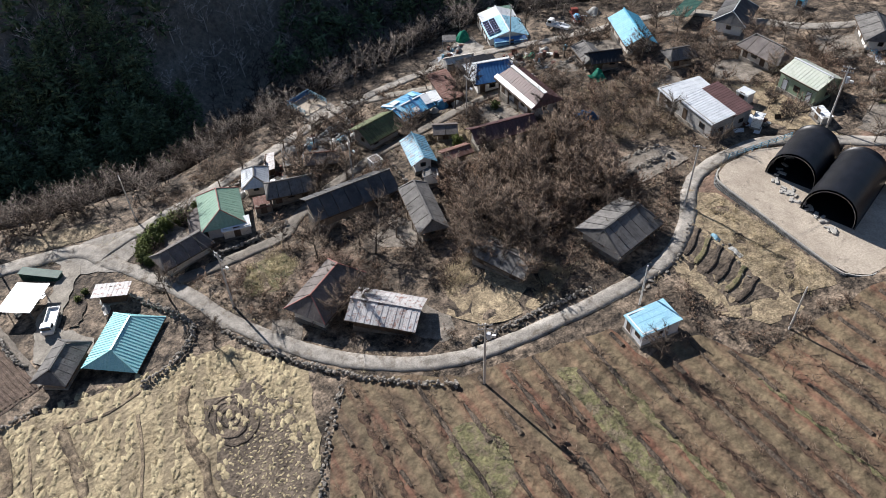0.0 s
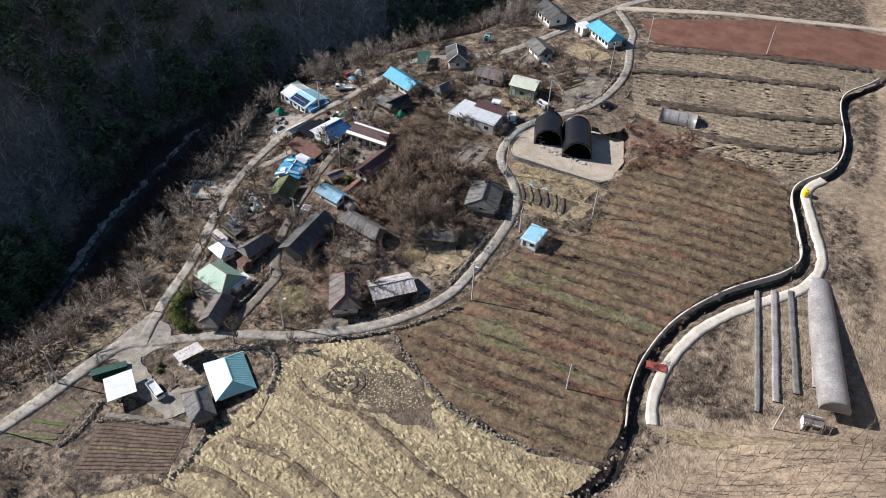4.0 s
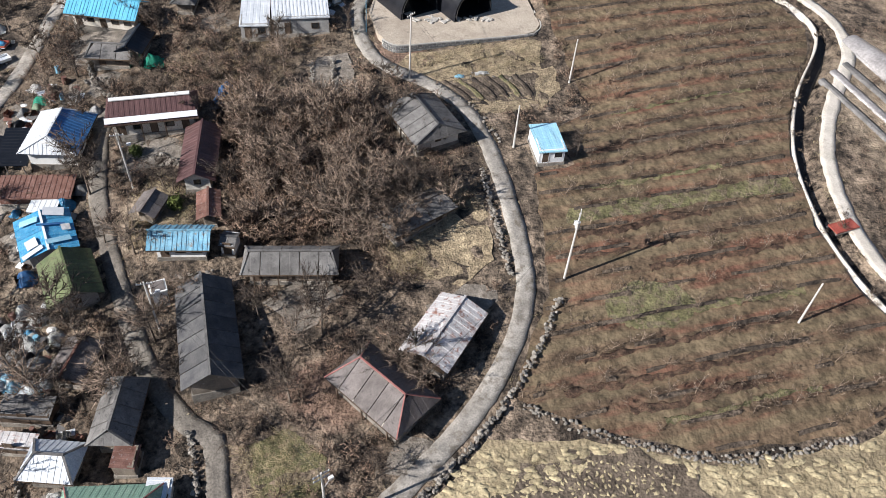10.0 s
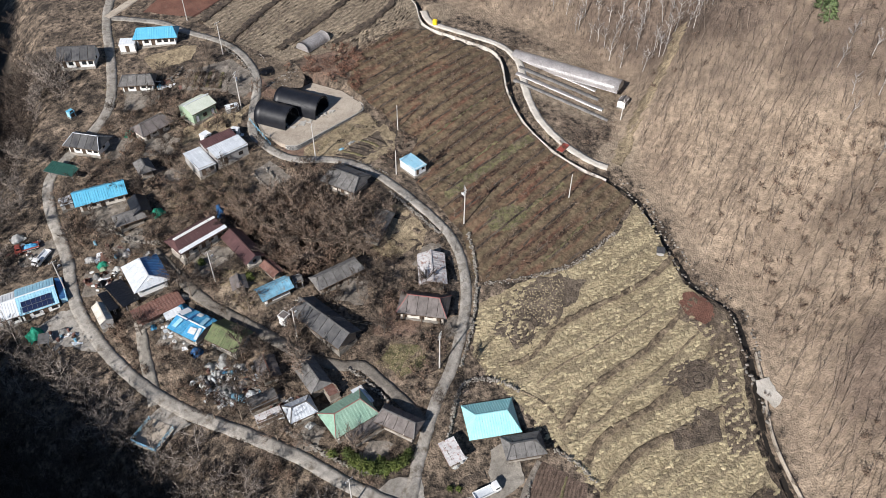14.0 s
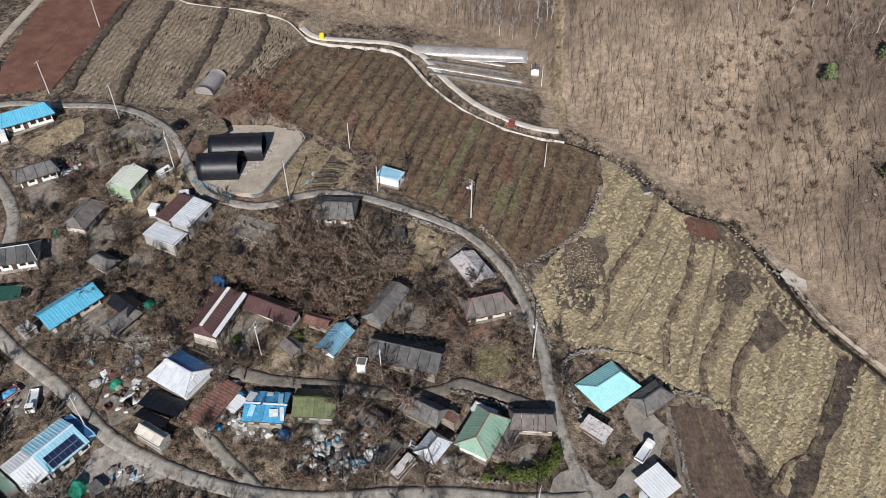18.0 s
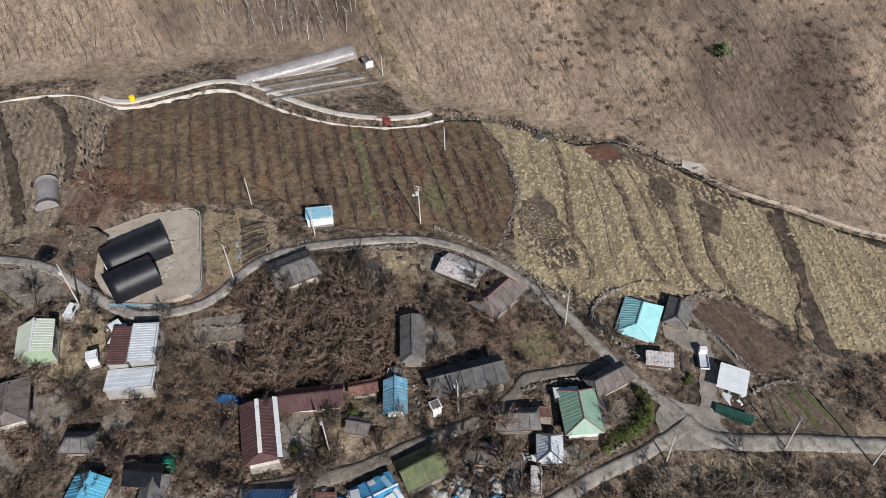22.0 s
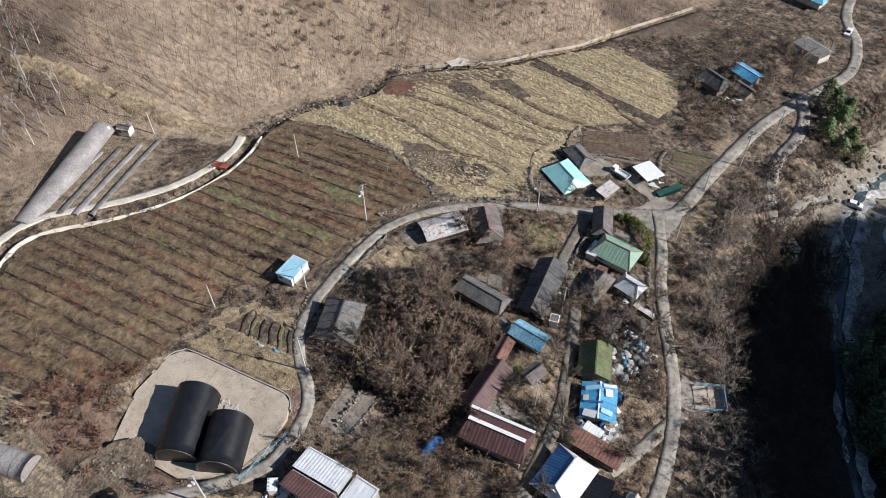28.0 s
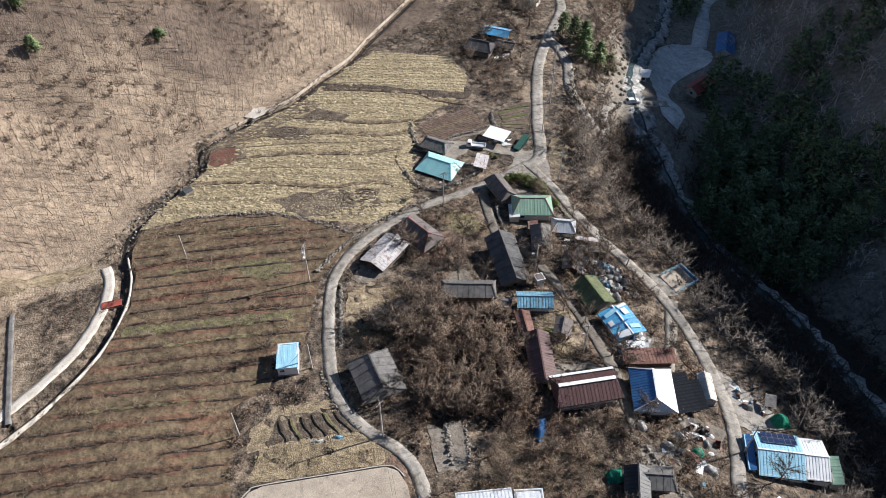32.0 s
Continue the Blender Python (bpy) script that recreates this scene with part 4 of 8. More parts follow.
def house(name, label, x, y, rz, L, W, eave=2.5, rise=1.4, hip=0.0, roof="slate", wall="mud_wall", over=0.85, base=None, pitch=0.33, rib=0.03,
          cap="slate_dark", cap_label="", doors=2, windows=2, posts=0, front=-1, shed=False, group="village houses", category="house", door_mat="wood", capw=0.22,
          open_sides=False, sink=1.6, frames="wood", hips=True, east=None):
    """A house under a gable (hip=0), half-hipped or hipped (hip=1) or lean-to roof. L, W: the roof's plan; its ridge lies along L."""
    z = gz(x, y) + 0.1 if base is None else base
    rib, pitch = (0.02, 0.95) if roof.startswith("slate") else (rib, pitch)
    rise *= 1.0 if shed else 1.2
    eave *= 0.93
    t = thing(name, x, y, z, rz, label, category, group)
    lx, wy = L / 2 - over, W / 2 - over
    if not open_sides:
        part("foundation", boxes((-lx - 0.12, -wy - 0.12, -sink, lx + 0.12, wy + 0.12, 0.28)), "wall_stone", t)
        th = 0.18
        top_w = eave + 0.12
        part("wall", boxes((-lx, -wy, 0.28, lx, -wy + th, top_w)), wall, t)
        part("wall", boxes((-lx, wy - th, 0.28, lx, wy, top_w)), wall, t)
        for s in (-1, 1):
            bm = bmesh.new()
            x0, x1 = (s * lx, s * (lx - th)) if s < 0 else (s * (lx - th), s * lx)
            box(bm, x0, -wy + th, 0.28, x1, wy - th, top_w)
            if hip < 0.5 and not shed:
                g = rise * (1 - over / (W / 2)) - 0.1
                vs = [bm.verts.new((xx, yy, zz)) for xx in (x0, x1) for yy, zz in ((-wy + th, top_w), (wy - th, top_w), (0, eave + g + 0.1))]
                bm.faces.new(vs[:3][::-1]), bm.faces.new(vs[3:])
                for a, b in ((0, 1), (1, 2), (2, 0)):
                    bm.faces.new((vs[a], vs[b], vs[b + 3], vs[a + 3]))
            part("wall", bm, wall, t)
        n = doors + windows
        for k in range(n):
            px = -lx + (k + 0.5) * 2 * lx / n
            if k % 2 == 0 and k // 2 < doors or windows == 0:
                opening(t, "door", px, front, front * wy, 0.3, 1.0, 1.9, frames, door_mat)
            else:
                opening(t, "window", px, front, front * wy, 1.0, 1.2, 1.0, frames)
        if windows:
            opening(t, "window", 0.25 * L, -front, -front * wy, 1.1, 1.0, 0.8, frames)
            opening(t, "window", lx, "e", 0.0, 1.1, 0.9, 0.8, frames)
    else:
        for sx in (-1, 1):
            for sy in (-1, 1):
                part("post", boxes((sx * lx - 0.06, sy * wy - 0.06, -sink, sx * lx + 0.06, sy * wy + 0.06, eave + 0.1)), "steel", t)
    for k in range(posts):
        px = -lx + (k + 0.2) * 2 * lx / max(1, posts - 0.6)
        part("post", boxes((px - 0.08, front * (W / 2 - 0.25) - 0.08, -0.3, px + 0.08, front * (W / 2 - 0.25) + 0.08, eave)), "wood", t)
    # roof
    ridge = L / 2 - hip * W / 2
    if shed:
        bm = bmesh.new()
        ln = math.hypot(W, rise)
        slope(bm, (-L / 2, -W / 2, eave), (1, 0, 0), (0, W / ln, rise / ln), L, lambda u: ln, pitch, rib)
        part("roof", bm, roof, t)
        part("fascia", boxes((-L / 2, -W / 2 - 0.03, eave - 0.2, L / 2, -W / 2 + 0.03, eave - 0.05)), cap, t)
        if not open_sides:
            bm = bmesh.new()
            box(bm, -lx, wy - 0.18, eave + 0.12, lx, wy, eave + rise * (1 - over / W) - 0.12)
            part("wall", bm, wall, t)
        return t
    ln = math.hypot(W / 2, rise)
    vy, vz = (W / 2) / ln, rise / ln
    cut = L / 2 - ridge
    for s in (-1, 1):
        bm = bmesh.new()
        o = (-L / 2 * -s if s > 0 else -L / 2, s * W / 2, eave)
        u = (-s, 0, 0)

        def top(a, cut=cut, ln=ln):
            return ln if cut < 0.05 else ln * max(0.0, min(1.0, a / cut, (L - a) / cut))
        bm.free()
        n_sheet = max(2, round(L / 2.1))
        for k in range(n_sheet):
            bm = bmesh.new()
            a0 = L * k / n_sheet
            p = Vector(o) + Vector(u) * a0 + Vector((0, 0, 0.012 * (k % 2)))
            slope(bm, p, u, (0, -s * vy, vz), L / n_sheet, lambda a: top(a + a0), pitch, rib)
            part("roof_sheet", bm, east if east and s < 0 else roof, t)
    if cut > 0.05:
        le = math.hypot(cut, rise)
        for s in (-1, 1):
            bm = bmesh.new()
            o = (s * L / 2, s * -W / 2, eave)
            slope(bm, o, (0, s, 0), (-s * cut / le, 0, rise / le), W, lambda a: le * max(0.0, min(1.0, 2 * a / W, 2 * (W - a) / W)), pitch, rib)
            part("roof_slope", bm, roof, t)
        if hips:
            for sx in (-1, 1):
                for sy in (-1, 1):
                    bm = bmesh.new()
                    bar(bm, (sx * L / 2, sy * W / 2, eave + 0.03), (sx * ridge, 0, eave + rise + 0.05), capw, 0.1)
                    part("hip_cap", bm, cap, t, cap_label)
    bm = bmesh.new()
    bar(bm, (-ridge - 0.08, 0, eave + rise + 0.06), (ridge + 0.08, 0, eave + rise + 0.06), capw * 1.25, 0.14)
    part("ridge_cap", bm, cap, t, cap_label)
    for s in (-1, 1):
        part("fascia", boxes((-L / 2, s * W / 2 - 0.04, eave - 0.2, L / 2, s * W / 2 + 0.04, eave - 0.06)), "wood", t)
    return t


farmhouse = house("farmhouse", "maroon metal roof with white ridge and eave strips", -46.7, 36.9, 0, 12.0, 6.4, 2.8, 1.5, 0.28, "maroon", "plaster", base=2.6, cap="white_wall", capw=0.55, cap_label="white ridge strip", hips=False, doors=3, windows=2, posts=4)
house("wing_house", "low house wing under a maroon metal roof", -41.0, 28.2, -97, 11.4, 4.8, 2.4, 1.1, 0, "maroon", "plaster", cap="maroon", doors=2, windows=2, front=-1, base=1.2)
house("shed", "low shed under a rusty red metal roof", -40.4, 19.0, -92, 5.2, 3.0, 2.2, 0.5, 0, "rust", "mud_wall", cap="rust", doors=1, windows=0, category="shed")
house("small_house", "small white-walled house with a faded blue metal roof", -43.8, 13.9, -11, 7.3, 4.3, 2.4, 1.0, 0, "faded_blue", "white_wall", cap="faded_blue", doors=1, windows=2, rib=0.05, pitch=0.28)
house("lean_to_shed", "tiny grey lean-to beside the blue-roofed house", -38.3, 13.2, -20, 2.0, 2.6, 1.9, 0.4, 0, "slate", "white_wall", doors=1, windows=0, over=0.2, category="shed")
house("hut", "small brown-roofed earthen hut among dry weeds", -47.6, 21.0, 65, 4.3, 3.4, 2.0, 0.7, 0, "slate_brown", "mud_wall", doors=1, windows=0, cap="slate_brown", category="hut")
house("long_house", "long old house under dark patched slate", -41.5, 0.6, 92, 14.4, 6.4, 2.7, 1.6, 0, "slate_dark", "mud_wall", cap="slate", doors=3, windows=3, front=1)
house("old_house", "low old house with a grey slate roof", -31.5, 8.3, -11, 11.2, 4.7, 2.5, 1.3, 0.35, "slate", "mud_wall", cap="slate", doors=3, windows=2, posts=4)
house("overgrown_house", "abandoned slate-roofed house swallowed by bare trees", -15.6, 12.4, 24, 9.6, 4.8, 2.2, 1.0, 0.3, "slate", "mud_wall", cap="slate", doors=2, windows=1)
house("hip_house", "brown slate hipped house with red ridge caps", -24.2, -10.5, -56, 10.6, 6.6, 2.5, 1.9, 0.62, "slate_brown", "plaster", cap="red_trim", capw=0.14, cap_label="red-painted ridge cap", doors=3, windows=2, posts=3)
house("barn", "open-sided barn under rust-streaked white metal sheets", -16.2, -5.2, 47, 9.6, 6.1, 2.3, 0.9, 0, "rust_white", "wood", cap="rust_white", doors=2, windows=1, rib=0.04, pitch=0.4, category="barn")
house("grey_house", "grey slate hipped house beside the village road", -10.75, 28.2, -76, 9.5, 7.9, 2.35, 1.45, 0.24, "slate", "plaster", cap="slate_dark", doors=2, windows=2, posts=3)
house("turquoise_house", "farmhouse under a turquoise ribbed metal roof", -33.55, -37.05, -36, 9.9, 7.8, 2.8, 1.6, 0.5, "turquoise", "white_wall", cap="turquoise", doors=2, windows=3, rib=0.06, pitch=0.25, front=1, base=-6.7)
house("annex", "grey slate annex of the turquoise farmhouse", -34.0, -45.2, -36, 7.6, 5.0, 2.1, 1.1, 0.6, "slate", "mud_wall", cap="slate_dark", doors=2, windows=1, front=-1, category="annex")
house("tool_shed", "patched tool shed with white and rusty sheets", -44.0, -36.6, -112, 5.2, 3.2, 2.2, 0.4, 0, "rust_white", "wood", cap="rust", shed=True, doors=1, windows=0, category="shed")
house("carport", "white flat-roofed carport on steel posts", -50.75, -48.45, -36, 6.0, 5.4, 2.2, 0.35, 0, "white_metal", "steel", cap="white_metal", shed=True, open_sides=True, category="carport", rib=0.03, pitch=0.3)
house("green_house", "hipped house under a pale green metal roof with red ridge", -51.9, -17.6, -10, 9.4, 6.9, 2.8, 1.8, 0.55, "green_roof", "white_wall", cap="red_trim", cap_label="red ridge cap", doors=2, windows=3, front=-1, rib=0.02, capw=0.12)
house("white_annex", "white metal-roofed end of the solar-panelled house", -83.55, 53.8, -17.5, 4.2, 8.0, 2.25, 1.1, 0, "white_metal", "white_wall", cap="white_metal", base=gz(-77.8, 52.0) - 0.7, doors=1, windows=1, rib=0.04, pitch=0.28, sink=6, over=0.12, category="annex")
house("side_house", "brown-grey slate side building with a pale end wall", -46.3, -25.4, -74, 8.6, 4.6, 2.3, 1.3, 0.4, "slate_brown", "plaster", cap="slate", doors=2, windows=1, front=-1)
house("pale_house", "small house with a pale grey hipped roof", -57.3, -10.1, -17, 5.6, 4.6, 2.4, 1.2, 0.6, "grey_metal", "plaster", cap="slate", doors=1, windows=1)
house("grey_cottage", "grey slate cottage among bare trees", -51.0, -6.2, 78, 8.0, 4.6, 2.3, 1.3, 0.4, "slate", "mud_wall", cap="slate", doors=2, windows=1)
house("green_shed", "open shed with a dull green sheet roof", -56.7, 12.2, -75, 7.8, 6.2, 2.5, 1.4, 0, "green_dull", "grey_wall", cap="green_dull", doors=1, windows=1, category="shed", rib=0.02)
tarp_shed = house("tarp_shed", "shed patched with blue tarpaulin and sheet metal", -60.1, 20.3, -76, 7.6, 6.6, 2.5, 0.7, 0, "blue_tarp", "grey_wall", cap="white_metal", doors=2, windows=0, category="shed", pitch=0.6, rib=0.05)
house("blue_house", "hipped house with blue and white metal roof slopes", -59.5, 37.6, 77, 9.2, 7.8, 2.8, 1.6, 0.4, "grey_metal", "white_wall", cap="grey_metal", doors=2, windows=2, pitch=0.28, rib=0.04, east="deep_blue")
house("lean_to", "dark netted lean-to on thin steel posts", -65.4, 38.0, 88, 8.4, 3.8, 2.1, 0.4, 0, "black_net", "steel", shed=True, open_sides=True, category="lean-to")
house("rusty_shed", "long low shed of rusty and pale corrugated sheets", -62.4, 29.2, -9, 10.2, 4.0, 2.1, 0.5, 0, "rust", "rust", cap="rust", shed=True, doors=1, windows=0, category="shed", rib=0.04)
house("cyan_house", "long house under a bright cyan-blue metal roof", -53.8, 65.3, -21, 11.6, 6.2, 2.7, 1.4, 0, "cyan_blue", "plaster", cap="cyan_blue", doors=2, windows=3, pitch=0.28, rib=0.05)
house("ruined_house", "broken grey slate house with crumbling walls", -53.0, 54.6, -14, 6.8, 4.4, 2.1, 1.1, 0.3, "slate", "mud_wall", cap="slate", doors=1, windows=1)
house("small_cottage", "tiny grey hipped cottage under bare trees", -41.6, 66.1, 76, 5.6, 4.0, 2.1, 1.1, 0.6, "slate", "mud_wall", doors=1, windows=1)
house("brown_house", "old hipped house with a brown-grey slate roof", -32.1, 77.3, 4, 9.2, 6.0, 2.4, 1.5, 0.5, "slate_brown", "plaster", cap="slate", doors=2, windows=2)
house("garage", "pale green garage with a white metal roof", -20.4, 74.2, 3, 7.6, 6.4, 3.4, 1.1, 0, "cream_metal", "pale_green", cap="white_metal", doors=2, windows=1, category="garage", over=0.3, pitch=0.3, rib=0.04, door_mat="grey_metal")
house("warehouse", "grey-white metal warehouse wing", -24.4, 55.8, -4, 8.8, 4.4, 3.3, 0.7, 0, "grey_metal", "grey_wall", cap="grey_metal", shed=True, doors=1, windows=1, category="warehouse", over=0.2, rib=0.04, pitch=0.28)
house("red_warehouse", "warehouse wing under dark red metal sheets", -24.2, 59.8, -5, 8.8, 3.6, 3.0, 0.7, 0, "maroon", "grey_wall", cap="maroon", shed=True, doors=1, windows=1, category="warehouse", over=0.2, rib=0.04, pitch=0.28)
house("flat_warehouse", "low grey warehouse end with a flat sheet roof", -31.2, 58.2, -7, 4.6, 8.2, 2.7, 0.3, 0, "grey_metal", "grey_wall", cap="grey_metal", shed=True, doors=1, windows=1, category="warehouse", over=0.2, rib=0.02, pitch=0.5)
house("orchard_hut", "small metal hut with a light blue mono-pitch roof", 4.67, 21.1, -4, 3.95, 5.8, 2.5, 0.25, 0, "light_blue", "white_metal", cap="light_blue", shed=True, doors=1, windows=1, category="hut", over=0.2, rib=0.015, pitch=0.5, frames="white_paint")
house("far_farmhouse", "white farmhouse under a cyan-blue metal roof", -9.7, 109.0, -39, 12.2, 6.6, 2.8, 1.5, 0.4, "cyan_blue", "white_wall", cap="cyan_blue", doors=2, windows=4, front=-1, rib=0.04, pitch=0.3)
house("white_store", "white flat-roofed store beside the farmhouse", -17.4, 111.8, -39, 4.4, 3.6, 2.6, 0.3, 0, "white_metal", "white_wall", cap="white_metal", shed=True, doors=1, windows=0, over=0.15, category="shed")
house("dark_roof_house", "white house under a dark slate-blue gable roof", -29.7, 116.5, -40, 10.4, 7.8, 3.0, 1.8, 0, "slate_dark", "white_wall", doors=2, windows=3)
house("white_house", "low white-walled house with a grey hipped roof", -24.7, 94.9, -40, 9.4, 6.0, 2.5, 1.3, 0.4, "slate", "white_wall", doors=2, windows=3)
house("edge_house", "white-walled house under a dark hipped roof", -46.3, 83.8, -59, 9.8, 6.4, 2.7, 1.6, 0.5, "slate_dark", "white_wall", cap="grey_metal", capw=0.12, doors=2, windows=3)
house("net_carport", "dark green netted carport by the gorge road", -55.4, 80.2, -64, 8.0, 3.6, 2.3, 0.5, 0, "dark_green", "steel", shed=True, open_sides=True, category="carport")
solar_house = house("solar_house", "blue and white metal-roofed house with solar panels", -77.8, 52.0, -17.5, 7.8, 8.6, 2.3, 1.2, 0, "light_blue", "white_wall", cap="white_metal", base=gz(-77.8, 52.0) - 0.7, sink=5, over=0.25, doors=2, windows=2, rib=0.04, pitch=0.28)
house("south_house", "old dark-roofed house at the field's end", -56.6, -97.0, -30, 9.0, 6.4, 2.4, 1.6, 0.5, "slate_dark", "mud_wall", doors=2, windows=1)
house("south_barn", "low house patched with blue sheets", -64.2, -105.6, -30, 8.4, 5.6, 2.4, 0.9, 0, "blue_tarp", "mud_wall", cap="white_metal", doors=2, windows=1)
house("south_shed", "dark slate shed under bare trees", -64.8, -97.4, -30, 6.4, 4.4, 2.2, 0.9, 0, "slate_dark", "mud_wall", doors=1, windows=1, category="shed")
house("roadside_house", "flat-roofed grey house beside the south road", -79.6, -128.0, -30, 10.4, 7.2, 3.2, 0.4, 0, "slate", "plaster", shed=True, doors=2, windows=3)
house("far_cyan_house", "cyan-roofed house at the far road bend", -75.0, -160.0, -20, 10.4, 7.6, 2.8, 1.4, 0.5, "cyan_blue", "plaster", cap="cyan_blue", doors=2, windows=2)
house("valley_house", "red-roofed valley house in deep shade", -138.6, -102.6, 32, 11.0, 6.0, 2.8, 1.4, 0, "red_paint", "plaster", doors=2, windows=2)
house("valley_shop", "blue-roofed valley building in deep shade", -158.6, -125.6, 62, 14.0, 7.0, 3.4, 1.4, 0, "deep_blue", "plaster", cap="deep_blue", doors=2, windows=2)
house("river_hut", "small white hut between river and paved ground", -114.6, -98.6, 60, 5.0, 3.6, 2.6, 0.5, 0, "white_metal", "white_wall", doors=1, windows=1, shed=True, category="hut")

# pale strips and loose sheets on two of the roofs
bm = bmesh.new()
bar(bm, (-5.9, 0, 0), (5.9, 0, 0), 0.85, 0.06)
ob = part("eave_strip", bm, "white_metal", farmhouse, "white sheet along the eave")
ob.matrix_local = Matrix.Translation((0, -2.86, 3.09)) @ pose(0, 0, 0, 29, 0, 0)
for px, py, w, h, m, ang in ((-3.0, 1.5, 1.5, 2.4, "white_metal", -14), (0.2, 2.4, 1.2, 1.0, "white_film", -14), (2.4, 1.3, 0.9, 2.8, "light_blue", -14), (1.8, -1.7, 1.6, 1.4, "white_film", 14), (-2.2, -1.5, 1.0, 2.2, "light_blue", 14), (3.3, -1.8, 0.7, 2.6, "grey_metal", 14), (-0.6, 0.9, 0.35, 3.2, "deep_blue", -14)):
    ob = part("loose_sheet", boxes((-w / 2, -h / 2, 0, w / 2, h / 2, 0.04)), m, tarp_shed, "loose sheet laid over the roof")
    ob.matrix_local = Matrix.Translation((px, py, 2.5 + 0.84 * (1 - abs(py) / 3.3) + 0.09)) @ pose(0, 0, 0, ang, 0, px * 4)
# sheds and stores among the houses
house("lean_to_shed", "small grey lean-to at the end of the cyan roof", -60.0, 71.0, -15, 2.8, 2.6, 1.9, 0.4, 0, "grey_metal", "grey_wall", shed=True, doors=1, windows=0, over=0.15, category="shed")
house("ruined_wing", "house wing covered in black netting", -49.6, 55.6, 72, 6.4, 4.2, 2.2, 1.0, 0, "black_net", "mud_wall", cap="black_net", doors=1, windows=1)
house("brown_shed", "sagging shed with brown-grey sheets under trees", -55.9, 1.4, 68, 5.8, 4.2, 2.0, 0.8, 0, "slate_brown", "wood", cap="rust", doors=1, windows=0, category="shed")
house("low_shed", "low patched shed by the gorge road", -60.6, -2.8, -16, 5.6, 2.6, 1.7, 0.4, 0, "slate", "wood", shed=True, doors=1, windows=0, over=0.15, category="shed")
house("low_shed", "low shed of grey and rusty boards by the road wall", -61.8, -6.2, -18, 5.0, 1.8, 1.5, 0.3, 0, "rust_white", "wood", shed=True, doors=1, windows=0, over=0.12, category="shed")
house("small_shed", "small shed with dark red sheet roof", -50.4, -11.2, 78, 2.8, 2.4, 1.9, 0.4, 0, "rust", "mud_wall", cap="rust", shed=True, doors=1, windows=0, over=0.15, category="shed")
house("lean_to", "pale sheet-metal lean-to at the end of the green roof", -47.4, -16.6, 80, 4.6, 2.4, 2.1, 0.3, 0, "white_metal", "plaster", cap="white_metal", shed=True, doors=1, windows=0, over=0.2, category="lean-to")
house("lean_to", "brown slate lean-to against the green-roofed house", -51.0, -21.9, -10, 8.6, 2.6, 1.9, 0.8, 0, "slate_brown", "mud_wall", cap="slate", shed=True, doors=2, windows=1, over=0.2, category="lean-to")
house("storage_box", "small white metal storage cabin", -24.8, 65.0, 8, 2.4, 2.0, 2.2, 0.15, 0, "white_metal", "white_wall", cap="white_metal", shed=True, doors=1, windows=0, over=0.1, category="shed")
house("storage_box", "small white metal storage cabin", -18.4, 61.4, -60, 2.2, 1.6, 2.0, 0.12, 0, "white_metal", "white_wall", cap="white_metal", shed=True, doors=1, windows=0, over=0.1, category="shed")
house("storage_box", "low white flat-roofed store by the bend", -13.4, 69.4, -20, 3.4, 1.8, 1.5, 0.15, 0, "white_metal", "grey_wall", cap="white_metal", shed=True, doors=1, windows=0, over=0.1, category="shed")
house("blue_hut", "tiny blue hut in the grassy clearing", -43.2, 98.0, 10, 1.7, 1.6, 1.8, 0.2, 0, "cyan_blue", "light_blue", cap="cyan_blue", shed=True, doors=1, windows=0, over=0.1, category="hut")
house("green_lean_to", "narrow green sheet lean-to over the gorge", -86.3, 56.2, 72.5, 5.4, 1.9, 1.8, 0.5, 0, "green_roof", "grey_wall", cap="green_roof", base=gz(-77.8, 52.0) - 0.7, shed=True, doors=1, windows=0, sink=8, over=0.12, category="lean-to")
house("blue_lean_to", "narrow deep blue lean-to on the road side of the house", -73.15, 50.55, 72.5, 7.0, 1.4, 1.9, 0.4, 0, "deep_blue", "light_blue", cap="deep_blue", base=gz(-77.8, 52.0) - 0.4, shed=True, doors=1, windows=0, sink=3, over=0.1, category="lean-to")
house("apron_shed", "small grey roadside shed at the apron's edge", -82.2, 41.0, 62, 3.0, 1.9, 1.9, 0.3, 0, "slate", "steel", cap="grey_metal", shed=True, open_sides=True, over=0.1, category="shed")
house("vault_shelter", "pale plastic-covered shelter beside the netting", -70.9, 37.0, 78, 6.0, 2.8, 2.1, 0.6, 0, "plaster", "grey_wall", cap="plaster", doors=1, windows=0, over=0.15, category="shelter", pitch=0.6)
house("net_shelter", "dark shelter of black netting beside the yard", -68.4, 38.6, 84, 6.4, 2.0, 2.0, 0.3, 0, "black_net", "steel", cap="black_net", shed=True, open_sides=True, category="shelter")
house("white_shelter", "flat shelter of white sheets in the scrap yard", -61.0, 26.0, -14, 3.6, 2.2, 1.7, 0.2, 0, "white_metal", "steel", cap="white_metal", shed=True, open_sides=True, category="shelter")

# ---- bare trees, scrub and conifers ----


